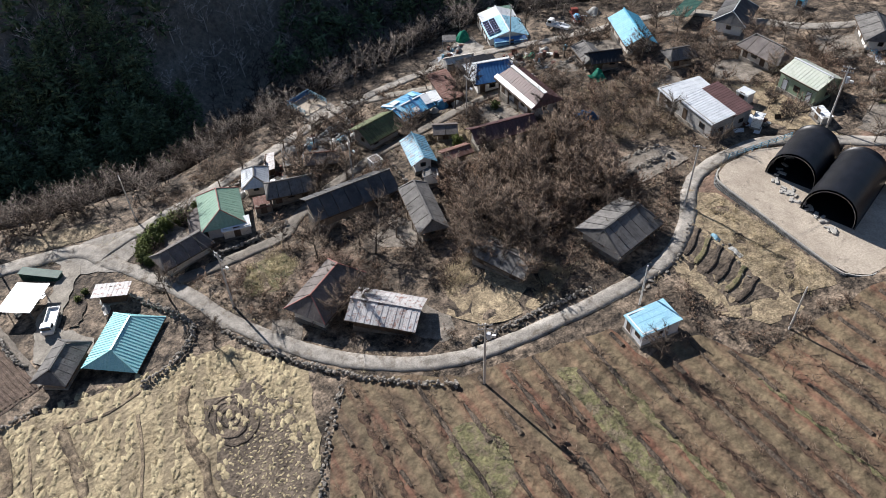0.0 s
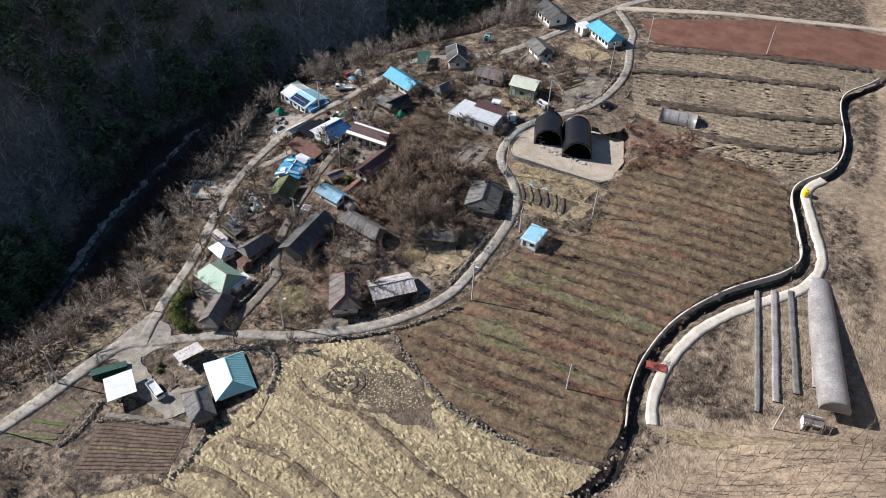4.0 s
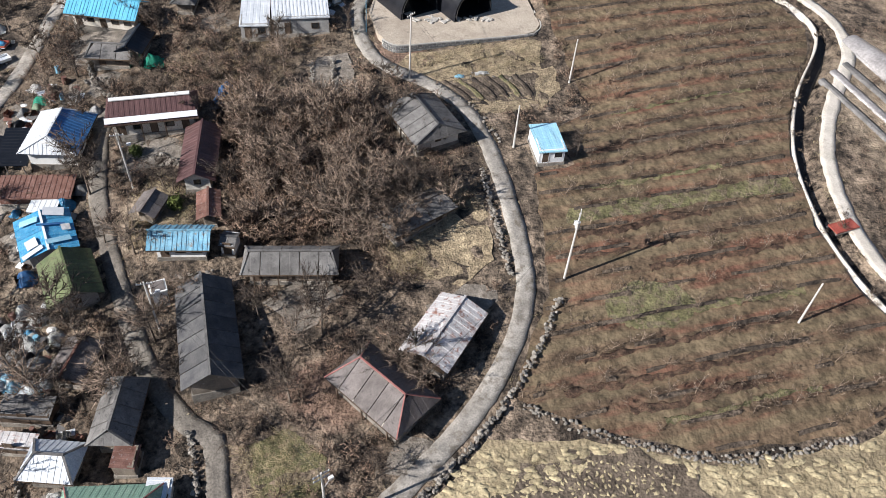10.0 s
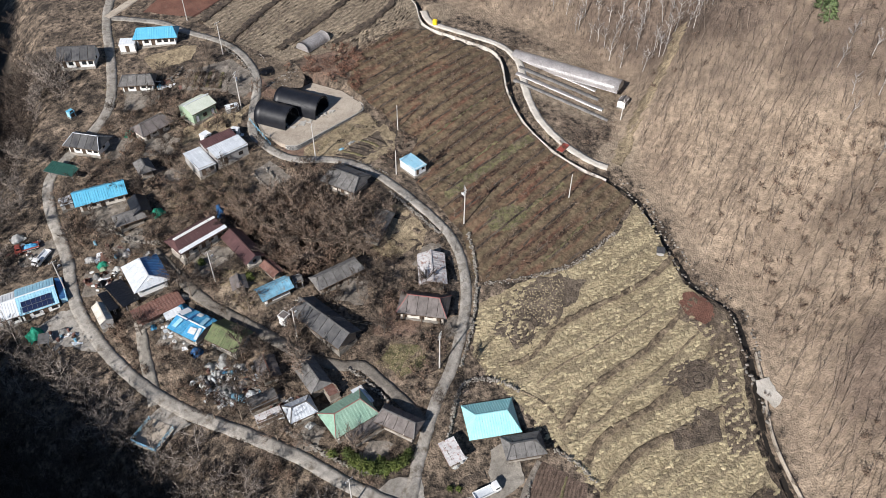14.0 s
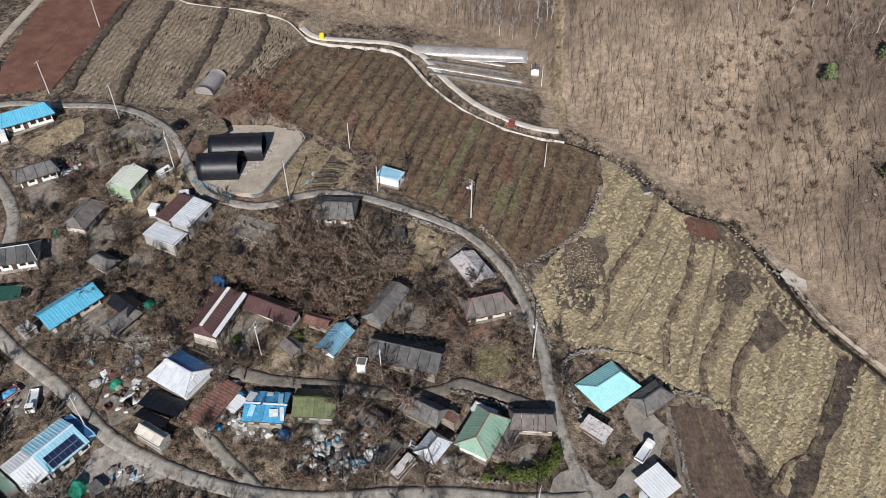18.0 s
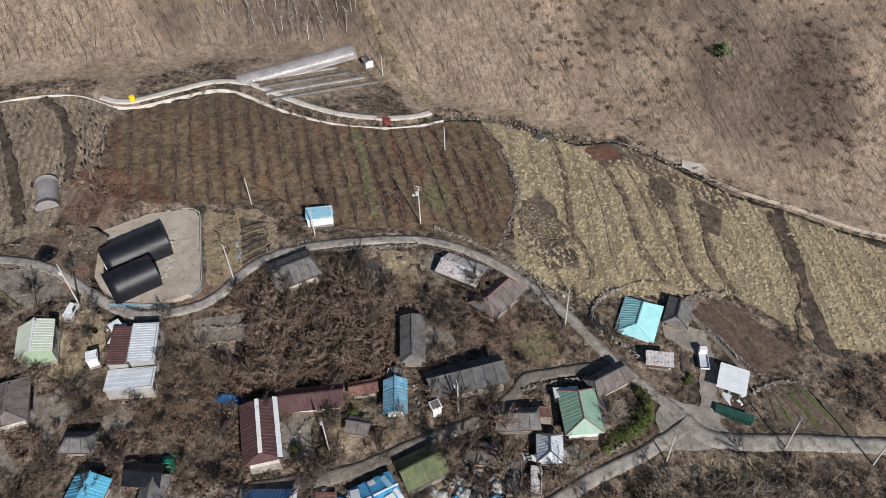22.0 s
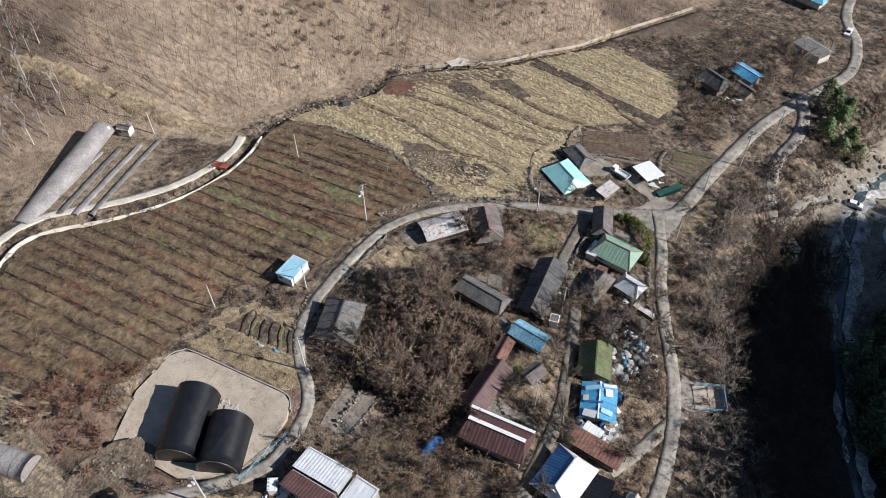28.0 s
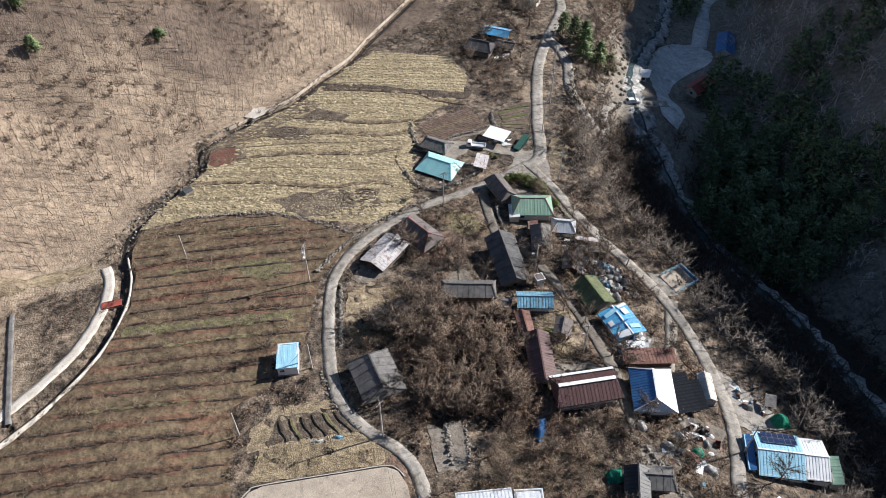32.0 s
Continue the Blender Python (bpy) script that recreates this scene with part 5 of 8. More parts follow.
def spikes(a, d, r):
    """Thin three-sided cones from a along d with foot radius r: vertices and triangles."""
    n = len(a)
    ref = np.where(np.abs(d[:, 2:3]) < 0.9 * np.linalg.norm(d, axis=1, keepdims=True), [[0, 0, 1.0]], [[1.0, 0, 0]])
    e1 = np.cross(d, ref)
    e1 /= np.linalg.norm(e1, axis=1, keepdims=True) + 1e-9
    e2 = np.cross(d, e1)
    e2 /= np.linalg.norm(e2, axis=1, keepdims=True) + 1e-9
    V = np.empty((n, 4, 3))
    for k in range(3):
        c, s = math.cos(k * 2.0944), math.sin(k * 2.0944)
        V[:, k] = a + (e1 * c + e2 * s) * r[:, None]
    V[:, 3] = a + d
    base = np.arange(n)[:, None] * 4
    F = np.concatenate([base + [0, 1, 3], base + [1, 2, 3], base + [2, 0, 3]], 0)
    return V.reshape(-1, 3), F


def bare(seed, h, spread, limbs, twigs, trunk=0.35, up=0.6, thin=0.012, stems=1, stout=1.0, stem_by=1.0):
    """A leafless tree or bush: stems, limbs and fine twigs. Returns vertices and triangles."""
    rs = np.random.RandomState(seed)
    A, D, RR = [], [], []
    for s in range(stems):
        lean = rs.normal(0, 0.12 if stems == 1 else 0.35, 2)
        th = h * trunk if stems == 1 else h * 0.15
        foot = np.array([*(rs.normal(0, 0.12 * spread, 2) if stems > 1 else (0, 0)), -0.2])
        stem = np.array([lean[0] * h * 0.8, lean[1] * h * 0.8, h * 0.9])
        A.append(foot), D.append(stem), RR.append(0.022 * h * (0.8 if stems == 1 else 0.5) * min(1, stout) * stem_by)
        for k in range(limbs):
            f = rs.uniform(th / h, 0.85)
            p = foot + stem * f
            az = rs.uniform(0, 6.283)
            ln = spread * rs.uniform(0.6, 1.1) * (1.15 - 0.6 * f)
            d = np.array([math.cos(az) * ln, math.sin(az) * ln, ln * rs.uniform(up * 0.5, up * 1.6)])
            A.append(p), D.append(d), RR.append(0.0075 * h * stout)
            for j in range(twigs):
                g = rs.uniform(0.25, 1.0)
                q = p + d * g
                tw = d / ln * 0.5 + rs.normal(0, 0.6, 3) + [0, 0, 0.35]
                tw *= ln * rs.uniform(0.25, 0.55) / np.linalg.norm(tw)
                A.append(q), D.append(tw), RR.append(thin * rs.uniform(0.8, 1.4))
    return spikes(np.array(A), np.array(D), np.array(RR))


def conifer(seed, h, w, tiers, fat=1.0, boughs=6, tufts=5):
    """A pine or cypress crown: boughs of needle tufts in uneven tiers."""
    rs = np.random.RandomState(seed)
    A, D, RR = [np.array([0, 0, -0.3])], [np.array([0, 0, h])], [0.02 * h]
    for k in range(tiers):
        f = 0.12 + 0.86 * (k / tiers) + rs.uniform(-0.02, 0.02)
        reach = w * (1.05 - f) ** 0.75 * rs.uniform(0.7, 1.15)
        for b in range(boughs):
            az = rs.uniform(0, 6.283)
            tip = np.array([math.cos(az), math.sin(az), rs.uniform(-0.15, 0.35)]) * reach
            for j in range(tufts):
                p = np.array([0, 0, h * f]) + tip * rs.uniform(0.3, 1.0)
                d = tip / (reach + 1e-6) * 0.7 + rs.normal(0, 0.5, 3)
                A.append(p), D.append(d * rs.uniform(0.35, 0.8) * fat), RR.append(rs.uniform(0.12, 0.26) * fat)
    return spikes(np.array(A), np.array(D), np.array(RR))


def leafy(seed, h, w, n):
    """A dense evergreen shrub of small leaf clumps."""
    rs = np.random.RandomState(seed)
    p = rs.normal(0, 0.42, (n, 3)) * [w, w, h * 0.55] + [0, 0, h * 0.55]
    p[:, 2] = np.clip(p[:, 2], 0.1, h * 1.1)
    d = rs.normal(0, 0.22, (n, 3)) + [0, 0, 0.1]
    return spikes(p, d, rs.uniform(0.06, 0.14, n))


def tuft(seed, h, w, n, lean=0.8):
    rs = np.random.RandomState(seed)
    a = np.c_[rs.normal(0, w * 0.4, (n, 2)), np.full(n, -0.05)]
    d = np.c_[a[:, :2] * lean + rs.normal(0, 0.25 * h, (n, 2)), rs.uniform(0.5, 1.0, n) * h]
    return spikes(a, d, np.full(n, 0.03))


def scatter(name, protos, spots, material, label, category, group="", lift=0.0, turn=None):
    """Many plants in one mesh. spots: rows of x, y, size, lean."""
    rs = np.random.RandomState(len(spots))
    Vs, Fs, off = [], [], 0
    zs = ground_z([s[0] for s in spots], [s[1] for s in spots]) + lift
    for (x, y, size), z in zip(spots, zs):
        V, F = protos[rs.randint(len(protos))]
        a = rs.uniform(0, 6.283) if turn is None else turn + rs.normal(0, 0.35)
        c, s = math.cos(a) * size, math.sin(a) * size
        Vs.append(np.c_[V[:, 0] * c - V[:, 1] * s + x, V[:, 0] * s + V[:, 1] * c + y, V[:, 2] * size * rs.uniform(0.85, 1.15) + z])
        Fs.append(F + off)
        off += len(V)
    me = raw(name, np.concatenate(Vs), np.concatenate(Fs), material)
    return tagged(new(name, me), label, category, group, kind="stuff")


def spread_in(poly, gap, seed, keep=lambda x, y: True, lo=0.8, hi=1.2):
    """Uneven spots about gap metres apart within an outline."""
    rs = np.random.RandomState(seed)
    xs, ys = [p[0] for p in poly], [p[1] for p in poly]
    X, Y = np.meshgrid(np.arange(min(xs), max(xs), gap), np.arange(min(ys), max(ys), gap))
    X = X.ravel() + rs.uniform(-0.5, 0.5, X.size) * gap
    Y = Y.ravel() + rs.uniform(-0.5, 0.5, Y.size) * gap
    ok = inside(X, Y, poly)
    return [(x, y, rs.uniform(lo, hi)) for x, y in zip(X[ok], Y[ok]) if keep(x, y)]


BUILT = [(o.matrix_world.translation.x, o.matrix_world.translation.y) for o in scene.objects if o.get("category") in ("house", "shed", "barn", "hut", "garage", "warehouse", "annex", "carport", "lean-to")]
ROADS = np.array([(p.x, p.y) for ln in (ROAD, WEST_ROAD, LANE, SOUTH_ROAD, PATHWAY, DRIVE) for p in along(ln, 1.5)])
BUILT = np.array(BUILT)


def clear(road=2.2, built=4.0):
    def ok(x, y):
        if math.hypot((x + 11.0) / 4.6, (y - 7.5) / 7.5) < 1 or math.hypot((x + 35.4) / 4.0, (y + 15.6) / 3.6) < 1:
            return False
        if -27 < x < -17.6 and 36.8 < y < 49.5:
            return False
        if any(math.hypot(x - a, y - b) < r * 0.9 for a, b, r in TRODDEN):
            return False
        return np.hypot(ROADS[:, 0] - x, ROADS[:, 1] - y).min() > road and np.hypot(BUILT[:, 0] - x, BUILT[:, 1] - y).min() > built
    return ok


def clump(x, y, at=0.0, size=9.0):
    return noise.noise((x / size, y / size, 3.7)) > at


THICKET = [(-37.5, 13.5), (-29, 12.5), (-24, 17), (-18, 19), (-17.4, 24), (-18.0, 32), (-16.6, 36), (-17.6, 40), (-22, 39), (-26.4, 41), (-32, 40.4), (-37.6, 40), (-38.4, 30)]
patch("ruin_floor", [(-23.8, 38.4), (-18.4, 38.6), (-18.0, 43), (-18.4, 47.8), (-23.4, 47.6), (-24.4, 43)], "dirt", "bare floor of a ruined house", "floor", 0.12, 1.2, 0.15)
patch("thicket_floor", THICKET, "shaded_litter", "leaf litter under the scrub, shade put into its colour", "litter", 0.05, 1.5, 0.3, period=2)
bushes = [bare(s, 2.4, 1.6, 5, 9, up=0.8, stems=4, thin=0.05) for s in range(6)]
light = [bare(15 + s, 2.4, 1.6, 5, 9, up=0.8, stems=3, thin=0.055) for s in range(6)]
low = [bare(10 + s, 1.5, 1.2, 4, 8, up=0.6, stems=3, thin=0.05) for s in range(6)]
tall = [bare(20 + s, 6.0, 2.8, 22, 22, trunk=0.25, up=0.8, thin=0.045) for s in range(6)]
scatter("thicket", bushes, spread_in(THICKET, 1.3, 1, lambda x, y: clump(x, y, -0.1, 5.0) and not (-25 < x < -18.4 and 37 < y < 49), 0.6, 1.3), "twig_red", "dense brown thicket of leafless scrub", "thicket")
scatter("thicket_trees", tall, spread_in([(-37, 14.5), (-29, 13.5), (-18.6, 18), (-18.2, 24), (-18.8, 34), (-19, 36.4), (-27, 38), (-36.4, 38)], 3.0, 2, lo=0.7, hi=1.15) + spread_in([(-20, 13), (-12, 15.5), (-11, 13.5), (-15, 10.5), (-20, 9.5)], 2.6, 23, lo=0.6, hi=0.85) + spread_in([(-37, 42), (-26, 42), (-26, 54), (-37, 55)], 6.0, 22, lo=0.5, hi=0.8), "twig_brown", "leafless trees standing in the scrub", "trees")
VILLAGE = [(-66, -30), (-40, -30), (-30, -22), (-18, -14), (-8, -6), (-6, 30), (-16, 50), (-14, 60), (-8, 84), (-20, 100), (-50, 92), (-66, 70), (-72, 40), (-72, 10)]
scatter("scrub", light, spread_in(VILLAGE, 2.1, 3, lambda x, y: clump(x, y, -0.02) and clear(2.4, 4.6)(x, y), 0.4, 1.0), "twig_red", "brown leafless scrub between the houses", "scrub")
scatter("low_scrub", low, spread_in(VILLAGE, 1.9, 33, lambda x, y: clump(x, y, -0.18, 6.0) and clear(2.2, 4.0)(x, y), 0.4, 0.95), "twig", "low tangled brambles between the houses", "scrub")
scatter("rusty_brambles", low, spread_in([(13.6, 52), (20, 56), (28, 62), (27, 72), (16, 75), (8, 73), (10, 67.5), (13.8, 62)], 1.6, 35, lambda x, y: clump(x, y, -0.1, 5.0), 0.6, 1.3), "twig_rust", "rust-red brambles behind the raised yard", "brambles")
scatter("roadside_scrub", low, spread_in([(0.5, 24), (1.2, 30), (9, 31), (11.5, 34), (13.2, 46), (15, 46), (14.8, 30), (9, 26.5)], 1.7, 34, lo=0.4, hi=1.0), "twig_red", "rusty brambles round the garden plot", "scrub")
# gorge
verge = [tuft(180 + s, 0.4, 0.7, 18) for s in range(5)]
vs = []
for ln, half in ((ROAD, 1.5), (WEST_ROAD[:15], 1.65), (SOUTH_ROAD, 1.85), (LANE, 1.2), (PATHWAY, 1.35)):
    pts = along(ln, 0.8)
    for side in sides(pts, half * 2):
        vs += [(p.x + R.gauss(0, 0.28), p.y + R.gauss(0, 0.28), R.uniform(0.4, 1.1)) for p in side if R.random() < 0.75]
scatter("verge_weeds", verge, [v for v in vs if R.random() < 0.55], "twig_red", "dry brown weeds along the road edges", "weeds")
scatter("verge_grass", verge, [v for v in vs if R.random() < 0.4], "straw", "pale dry grass along the road edges", "grass")
GORGE = [(-66, -45), (-76, -70), (-90, -140), (-230, -200), (-300, 0), (-260, 260), (-20, 260), (-30, 140), (-64, 92), (-86, 70), (-88, 50), (-84, 20), (-76, 0), (-69, -22)]
FOREST = [(-120, -260), (-460, -260), (-460, 330), (60, 330), (-10, 200), (-120, 80), (-150, 0), (-140, -140)]
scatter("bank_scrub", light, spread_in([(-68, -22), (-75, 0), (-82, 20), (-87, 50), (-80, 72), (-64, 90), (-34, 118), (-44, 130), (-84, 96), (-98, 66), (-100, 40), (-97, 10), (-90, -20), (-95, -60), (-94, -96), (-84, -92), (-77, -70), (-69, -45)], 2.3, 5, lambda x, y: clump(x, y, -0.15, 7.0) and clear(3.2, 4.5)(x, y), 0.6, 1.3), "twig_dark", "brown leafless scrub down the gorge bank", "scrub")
canopy = [bare(45 + s, 12.0, 5.0, 9, 5, trunk=0.25, up=0.8, thin=0.16, stout=1.3) for s in range(5)]
forest = [bare(40 + s, 9.0, 3.4, 12, 8, trunk=0.3, up=0.8, thin=0.085) for s in range(5)]
BANK = [(-66, -26), (-71, -10), (-74, 0), (-79, 16), (-82, 30), (-84.5, 48), (-78, 66), (-62, 84), (-32, 114), (-48, 138), (-92, 100), (-112, 66), (-114, 40), (-110, 10), (-102, -20), (-103, -60), (-99, -62), (-92, -60), (-79, -60), (-71, -45)]
bank = [bare(50 + s, 6.5, 3.1, 15, 17, trunk=0.2, up=0.8, thin=0.038) for s in range(5)]
BANK_SPOTS = spread_in(BANK, 3.0, 55, lambda x, y: clear(3.0, 5.5)(x, y) and (clump(x, y, -0.2, 8.0) or gorge_d(x, y) > 3) and math.hypot(x + 79, y - 8) > 4.5, 0.6, 1.15)
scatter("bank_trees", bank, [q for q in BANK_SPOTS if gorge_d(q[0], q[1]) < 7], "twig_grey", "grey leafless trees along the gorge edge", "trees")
# past the rim the darker twig colour stands in for gorge shade
scatter("bank_trees", bank, [q for q in BANK_SPOTS if gorge_d(q[0], q[1]) >= 7], "twig_dark", "dense leafless trees down the gorge bank, shade put into their colour", "trees")
OPEN_PTS = np.array([(p.x, p.y) for ln in (RIVER, LOOP_ROAD, VALLEY_ROAD, VALLEY_PAD) for p in along(ln, 2.0)])


def deep(x, y):
    return gorge_d(x, y) > 8 and not inside(x, y, VALLEY_PAD) and np.hypot(OPEN_PTS[:, 0] - x, OPEN_PTS[:, 1] - y).min() > 4.5


scatter("gorge_trees", forest, spread_in(GORGE, 6.0, 64, lambda x, y: deep(x, y) and gorge_d(x, y) < 62 and y > -64, 0.6, 1.0), "twig_dark", "leafless forest down in the gorge, shade put into its colour", "forest")
scatter("lit_bank_trees", tall, spread_in([(-84, -106), (-92, -128), (-94, -150), (-100, -168), (-132, -162), (-128, -143), (-114, -124), (-105, -104), (-100, -90), (-94, -84), (-86, -90)], 3.6, 67, lambda x, y: deep(x, y) and clear(3.0, 6.0)(x, y), 0.6, 1.15), "twig_brown", "leafless brown trees on the sunlit river bank", "trees")
scatter("lit_bank_scrub", light, spread_in([(-68, -48), (-77, -72), (-85, -98), (-92, -128), (-104, -165), (-126, -150), (-112, -124), (-104, -104), (-99, -86), (-97, -80), (-90, -77), (-84, -68), (-81, -62), (-79, -52), (-76, -44)], 2.7, 68, lambda x, y: clump(x, y, -0.12, 6.0) and np.hypot(OPEN_PTS[:, 0] - x, OPEN_PTS[:, 1] - y).min() > 2.6 and clear(2.8, 5.0)(x, y), 0.4, 1.0), "twig_red", "rusty scrub down the sunlit river bank", "scrub")
scatter("slope_trees", canopy, spread_in(GORGE, 5.0, 6, lambda x, y: deep(x, y) and 58 < gorge_d(x, y) < 180, 0.5, 0.95), "twig_haze", "leafless forest on the shaded gorge slope", "forest")
pines = [conifer(60 + s, 11.0, 3.8, 22) for s in range(4)]
far_pines = [conifer(70 + s, 11.0, 4.2, 12, 2.1, 5, 3) for s in range(5)]
scatter("gorge_pines", far_pines, spread_in(GORGE, 7.6, 7, lambda x, y: 45 < gorge_d(x, y) < 180 and math.sin(x * 0.055 + 1.5 * math.sin(y * 0.04)) * math.cos(y * 0.05) > -0.3 and deep(x, y), 0.7, 1.3), "needle_haze", "pines scattered over the shaded slope, paled for haze", "forest")
scatter("far_forest", canopy, spread_in(FOREST, 8.5, 61, lambda x, y: 150 < gorge_d(x, y) < 255, 0.8, 1.3), "twig_haze", "leafless forest over the mountain opposite", "forest")
scatter("far_pines", far_pines, spread_in(FOREST, 11.0, 62, lambda x, y: 150 < gorge_d(x, y) < 255, 0.9, 1.5), "needle_haze", "conifers over the mountain opposite, paled for haze", "forest")
scatter("south_scrub", light, spread_in([(-50, -92), (-30, -106), (-46, -128), (-74, -140), (-84, -124), (-74, -98), (-64, -84), (-54, -70), (-50, -80)], 2.4, 65, lambda x, y: clump(x, y, -0.15, 7.0) and clear(2.8, 5.0)(x, y), 0.5, 1.1), "twig", "brown leafless scrub round the last houses", "scrub")
scatter("road_scrub", light, spread_in([(-56, -66), (-50, -78), (-60, -92), (-70, -88), (-62, -66)], 2.2, 66, lambda x, y: clump(x, y, 0.0, 5.0) and clear(2.8, 4.0)(x, y), 0.4, 0.9), "twig_red", "rusty scrub beside the south road", "scrub")
# east hill
HILL = [(-60, -170), (-36, -130), (-20, -108), (-6, -92), (11, -76), (32, -59), (34, -44), (42, -32), (48, -20), (54, -8), (78, 4), (79, 40), (73, 58), (76, 85), (70, 125), (60, 170), (200, 170), (230, 0), (160, -150), (60, -220)]
poles = [bare(80 + s, 7.5, 1.3, 5, 1, trunk=0.35, up=1.5, thin=0.05, stout=0.7, stem_by=0.85) for s in range(6)]
scatter("hill_trees", poles, spread_in(HILL, 2.05, 8, lambda x, y: 2 < hill_d(x, y) < 125 and not (abs(y + 12 - (x - 44.5) * 0.27) < 2.5 and x < 98), 0.55, 1.2), "twig_hill", "thin leafless saplings all over the hillside", "trees")
scatter("hill_scrub", light, spread_in(HILL, 6.5, 84, lambda x, y: -2 < hill_d(x, y) < 90 and math.sin(x * 0.09 + y * 0.05) + math.cos(y * 0.11) > -0.2, 0.35, 0.8), "twig_red", "rusty leafless bushes on the hillside", "scrub")
scatter("hill_thicket", light, spread_in(HILL, 3.4, 85, lambda x, y: hill_d(x, y) > 0 and (math.hypot((x - 80) / 46, (y + 95) / 38) < 1 or math.hypot((x - 20) / 24, (y + 104) / 15) < 1 or math.hypot((x - 50) / 26, (y + 60) / 20) < 1) and clump(x, y, -0.15, 8.0), 0.4, 0.95), "twig_red", "dense brown scrub on the shoulder of the hill", "scrub")
scatter("stream_scrub", light, [(p.x + R.uniform(-2.6, 2.6), p.y + R.uniform(-1.5, 1.5), R.uniform(0.3, 0.7)) for p in along(STREAM, 2.6) if p.y < 40], "twig", "dark brambles along the water channel", "scrub")
pale = [bare(90 + s, 9.0, 2.2, 9, 8, trunk=0.35, up=1.2, thin=0.03) for s in range(4)]
scatter("hill_birches", pale, spread_in([(78, 0), (110, -10), (125, 30), (84, 42)], 4.2, 81, lambda x, y: hill_d(x, y) > 2, 0.7, 1.1) + spread_in([(60, -60), (110, -20), (140, -70), (70, -120)], 9, 82, lambda x, y: hill_d(x, y) > 12, 0.6, 1.0), "twig_pale", "pale grey birches standing on the hillside", "trees")
# orchard
fruit = [bare(120 + s, 2.5, 1.1, 7, 8, trunk=0.25, up=0.9, thin=0.026, stout=1.4) for s in range(6)]
rs = np.random.RandomState(9)
spots = []
for yy in np.arange(-24, 66, 3.4):
    for xx in np.arange(-12, 58, 2.6):
        x, y = xx + rs.normal(0, 0.5), yy + rs.normal(0, 0.3)
        if inside(x, y, ORCHARD) and rs.rand() < 0.82 and np.hypot(BUILT[:, 0] - x, BUILT[:, 1] - y).min() > 4.5:
            spots.append((x, y, rs.uniform(0.55, 1.3)))
scatter("orchard_trees", fruit, spots, "twig", "rows of small leafless orchard trees", "orchard")
weeds = [tuft(140 + s, 0.5, 0.9, 26) for s in range(5)]
wspots = [(x + rs.normal(0, 0.7), y + rs.normal(0, 0.4), rs.uniform(0.5, 1.1)) for x, y, _ in spots for _k in range(2) if clump(x, y, 0.0, 12.0)]
scatter("orchard_weeds", weeds, wspots, "twig_red", "dry brown weeds along the orchard rows", "weeds")
# strips of rusty weeds and dark turned soil between some of the rows
STRIPS = [(x0 + rs.uniform(-2, 2), x1 + rs.uniform(-3, 3), yy) for yy, x0, x1 in ((25.4, 16, 38), (22.0, 14, 36), (18.6, 12, 34), (15.2, 8, 30), (11.8, 6, 26), (4.4, 4, 22), (1.0, 3, 26), (-2.4, 10, 30), (-9.2, 4, 30), (-12.6, 0, 30), (-16.0, -3, 22), (-19.4, 0, 18), (-21.4, 6, 22), (32.2, 20, 44), (39.0, 22, 44), (45.8, 24, 46))]
for k, (x0, x1, yy) in enumerate(STRIPS):
    strip("weed_strip", [(x0, yy + 1.7), (x0 * 0.66 + x1 * 0.34, yy + 1.6 + 0.3 * math.sin(k)), (x0 * 0.33 + x1 * 0.67, yy + 1.8 - 0.3 * math.sin(k * 2)), (x1, yy + 1.7)], 0.55 + 0.2 * (k % 3), "rusty_soil" if k % 4 else "green_weed", "strip of rusty winter weeds between orchard rows" if k % 4 else "strip of greening weeds between orchard rows", "weeds", 0.10, 0.3, thick=0.12, step=0.6)
# low weedy ridges under the tree rows; their dark colour imitates shadow lines
RV, RF = [], []
for yy in np.arange(-24, 66, 3.4):
    run = None
    for xx in np.arange(-12, 58, 1.2):
        y0 = yy + 0.35 * noise.noise((xx * 0.15, yy, 1)) + 0.15
        w = 0.32 + 0.22 * noise.noise((xx * 0.5, yy, 5))
        if inside(xx, yy, ORCHARD) and noise.noise((xx * 0.2, yy * 3.1, 9)) > -0.08:
            base = len(RV)
            for k, (dy, dz) in enumerate(((-w, -0.05), (-w * 0.3, 0.26), (w * 0.5, 0.2), (w, -0.05))):
                RV.append((xx, y0 + dy, gz(xx, y0 + dy) + 0.05 + dz))
            if run is not None:
                RF += [(run + k, base + k, base + k + 1, run + k + 1) for k in range(3)]
            run = base
        else:
            run = None
tagged(new("orchard_ridges", raw("orchard_ridges", RV, RF, "dark_soil")), "low weedy earth ridges under the tree rows, coloured as shadow lines", "ridges", kind="stuff")

# ---- the raised yard with its block wall and the black tunnels ----
YARD_Z = 5.75
YARD = [(-10.2, 46.2), (9.4, 46.2), (11.6, 46.9), (13.0, 48.8), (13.6, 57.0), (10.6, 66.4), (-3, 66.8), (-10.8, 63.5), (-13.4, 57.0), (-13.2, 50.0), (-12.0, 47.2)]
bm = bmesh.new()
tp = [bm.verts.new((x, y, YARD_Z)) for x, y in YARD]
bt = [bm.verts.new((x, y, YARD_Z - 3)) for x, y in YARD]
bm.faces.new(tp)
for i in range(len(YARD)):
    j = (i + 1) % len(YARD)
    bm.faces.new((tp[j], tp[i], bt[i], bt[j]))
me = mesh_of(bm, "raised_yard")
me.materials.append(M["yard_concrete"])
raised_yard = tagged(new("raised_yard", me), "raised concrete yard held by a block wall", "yard", kind="structure")

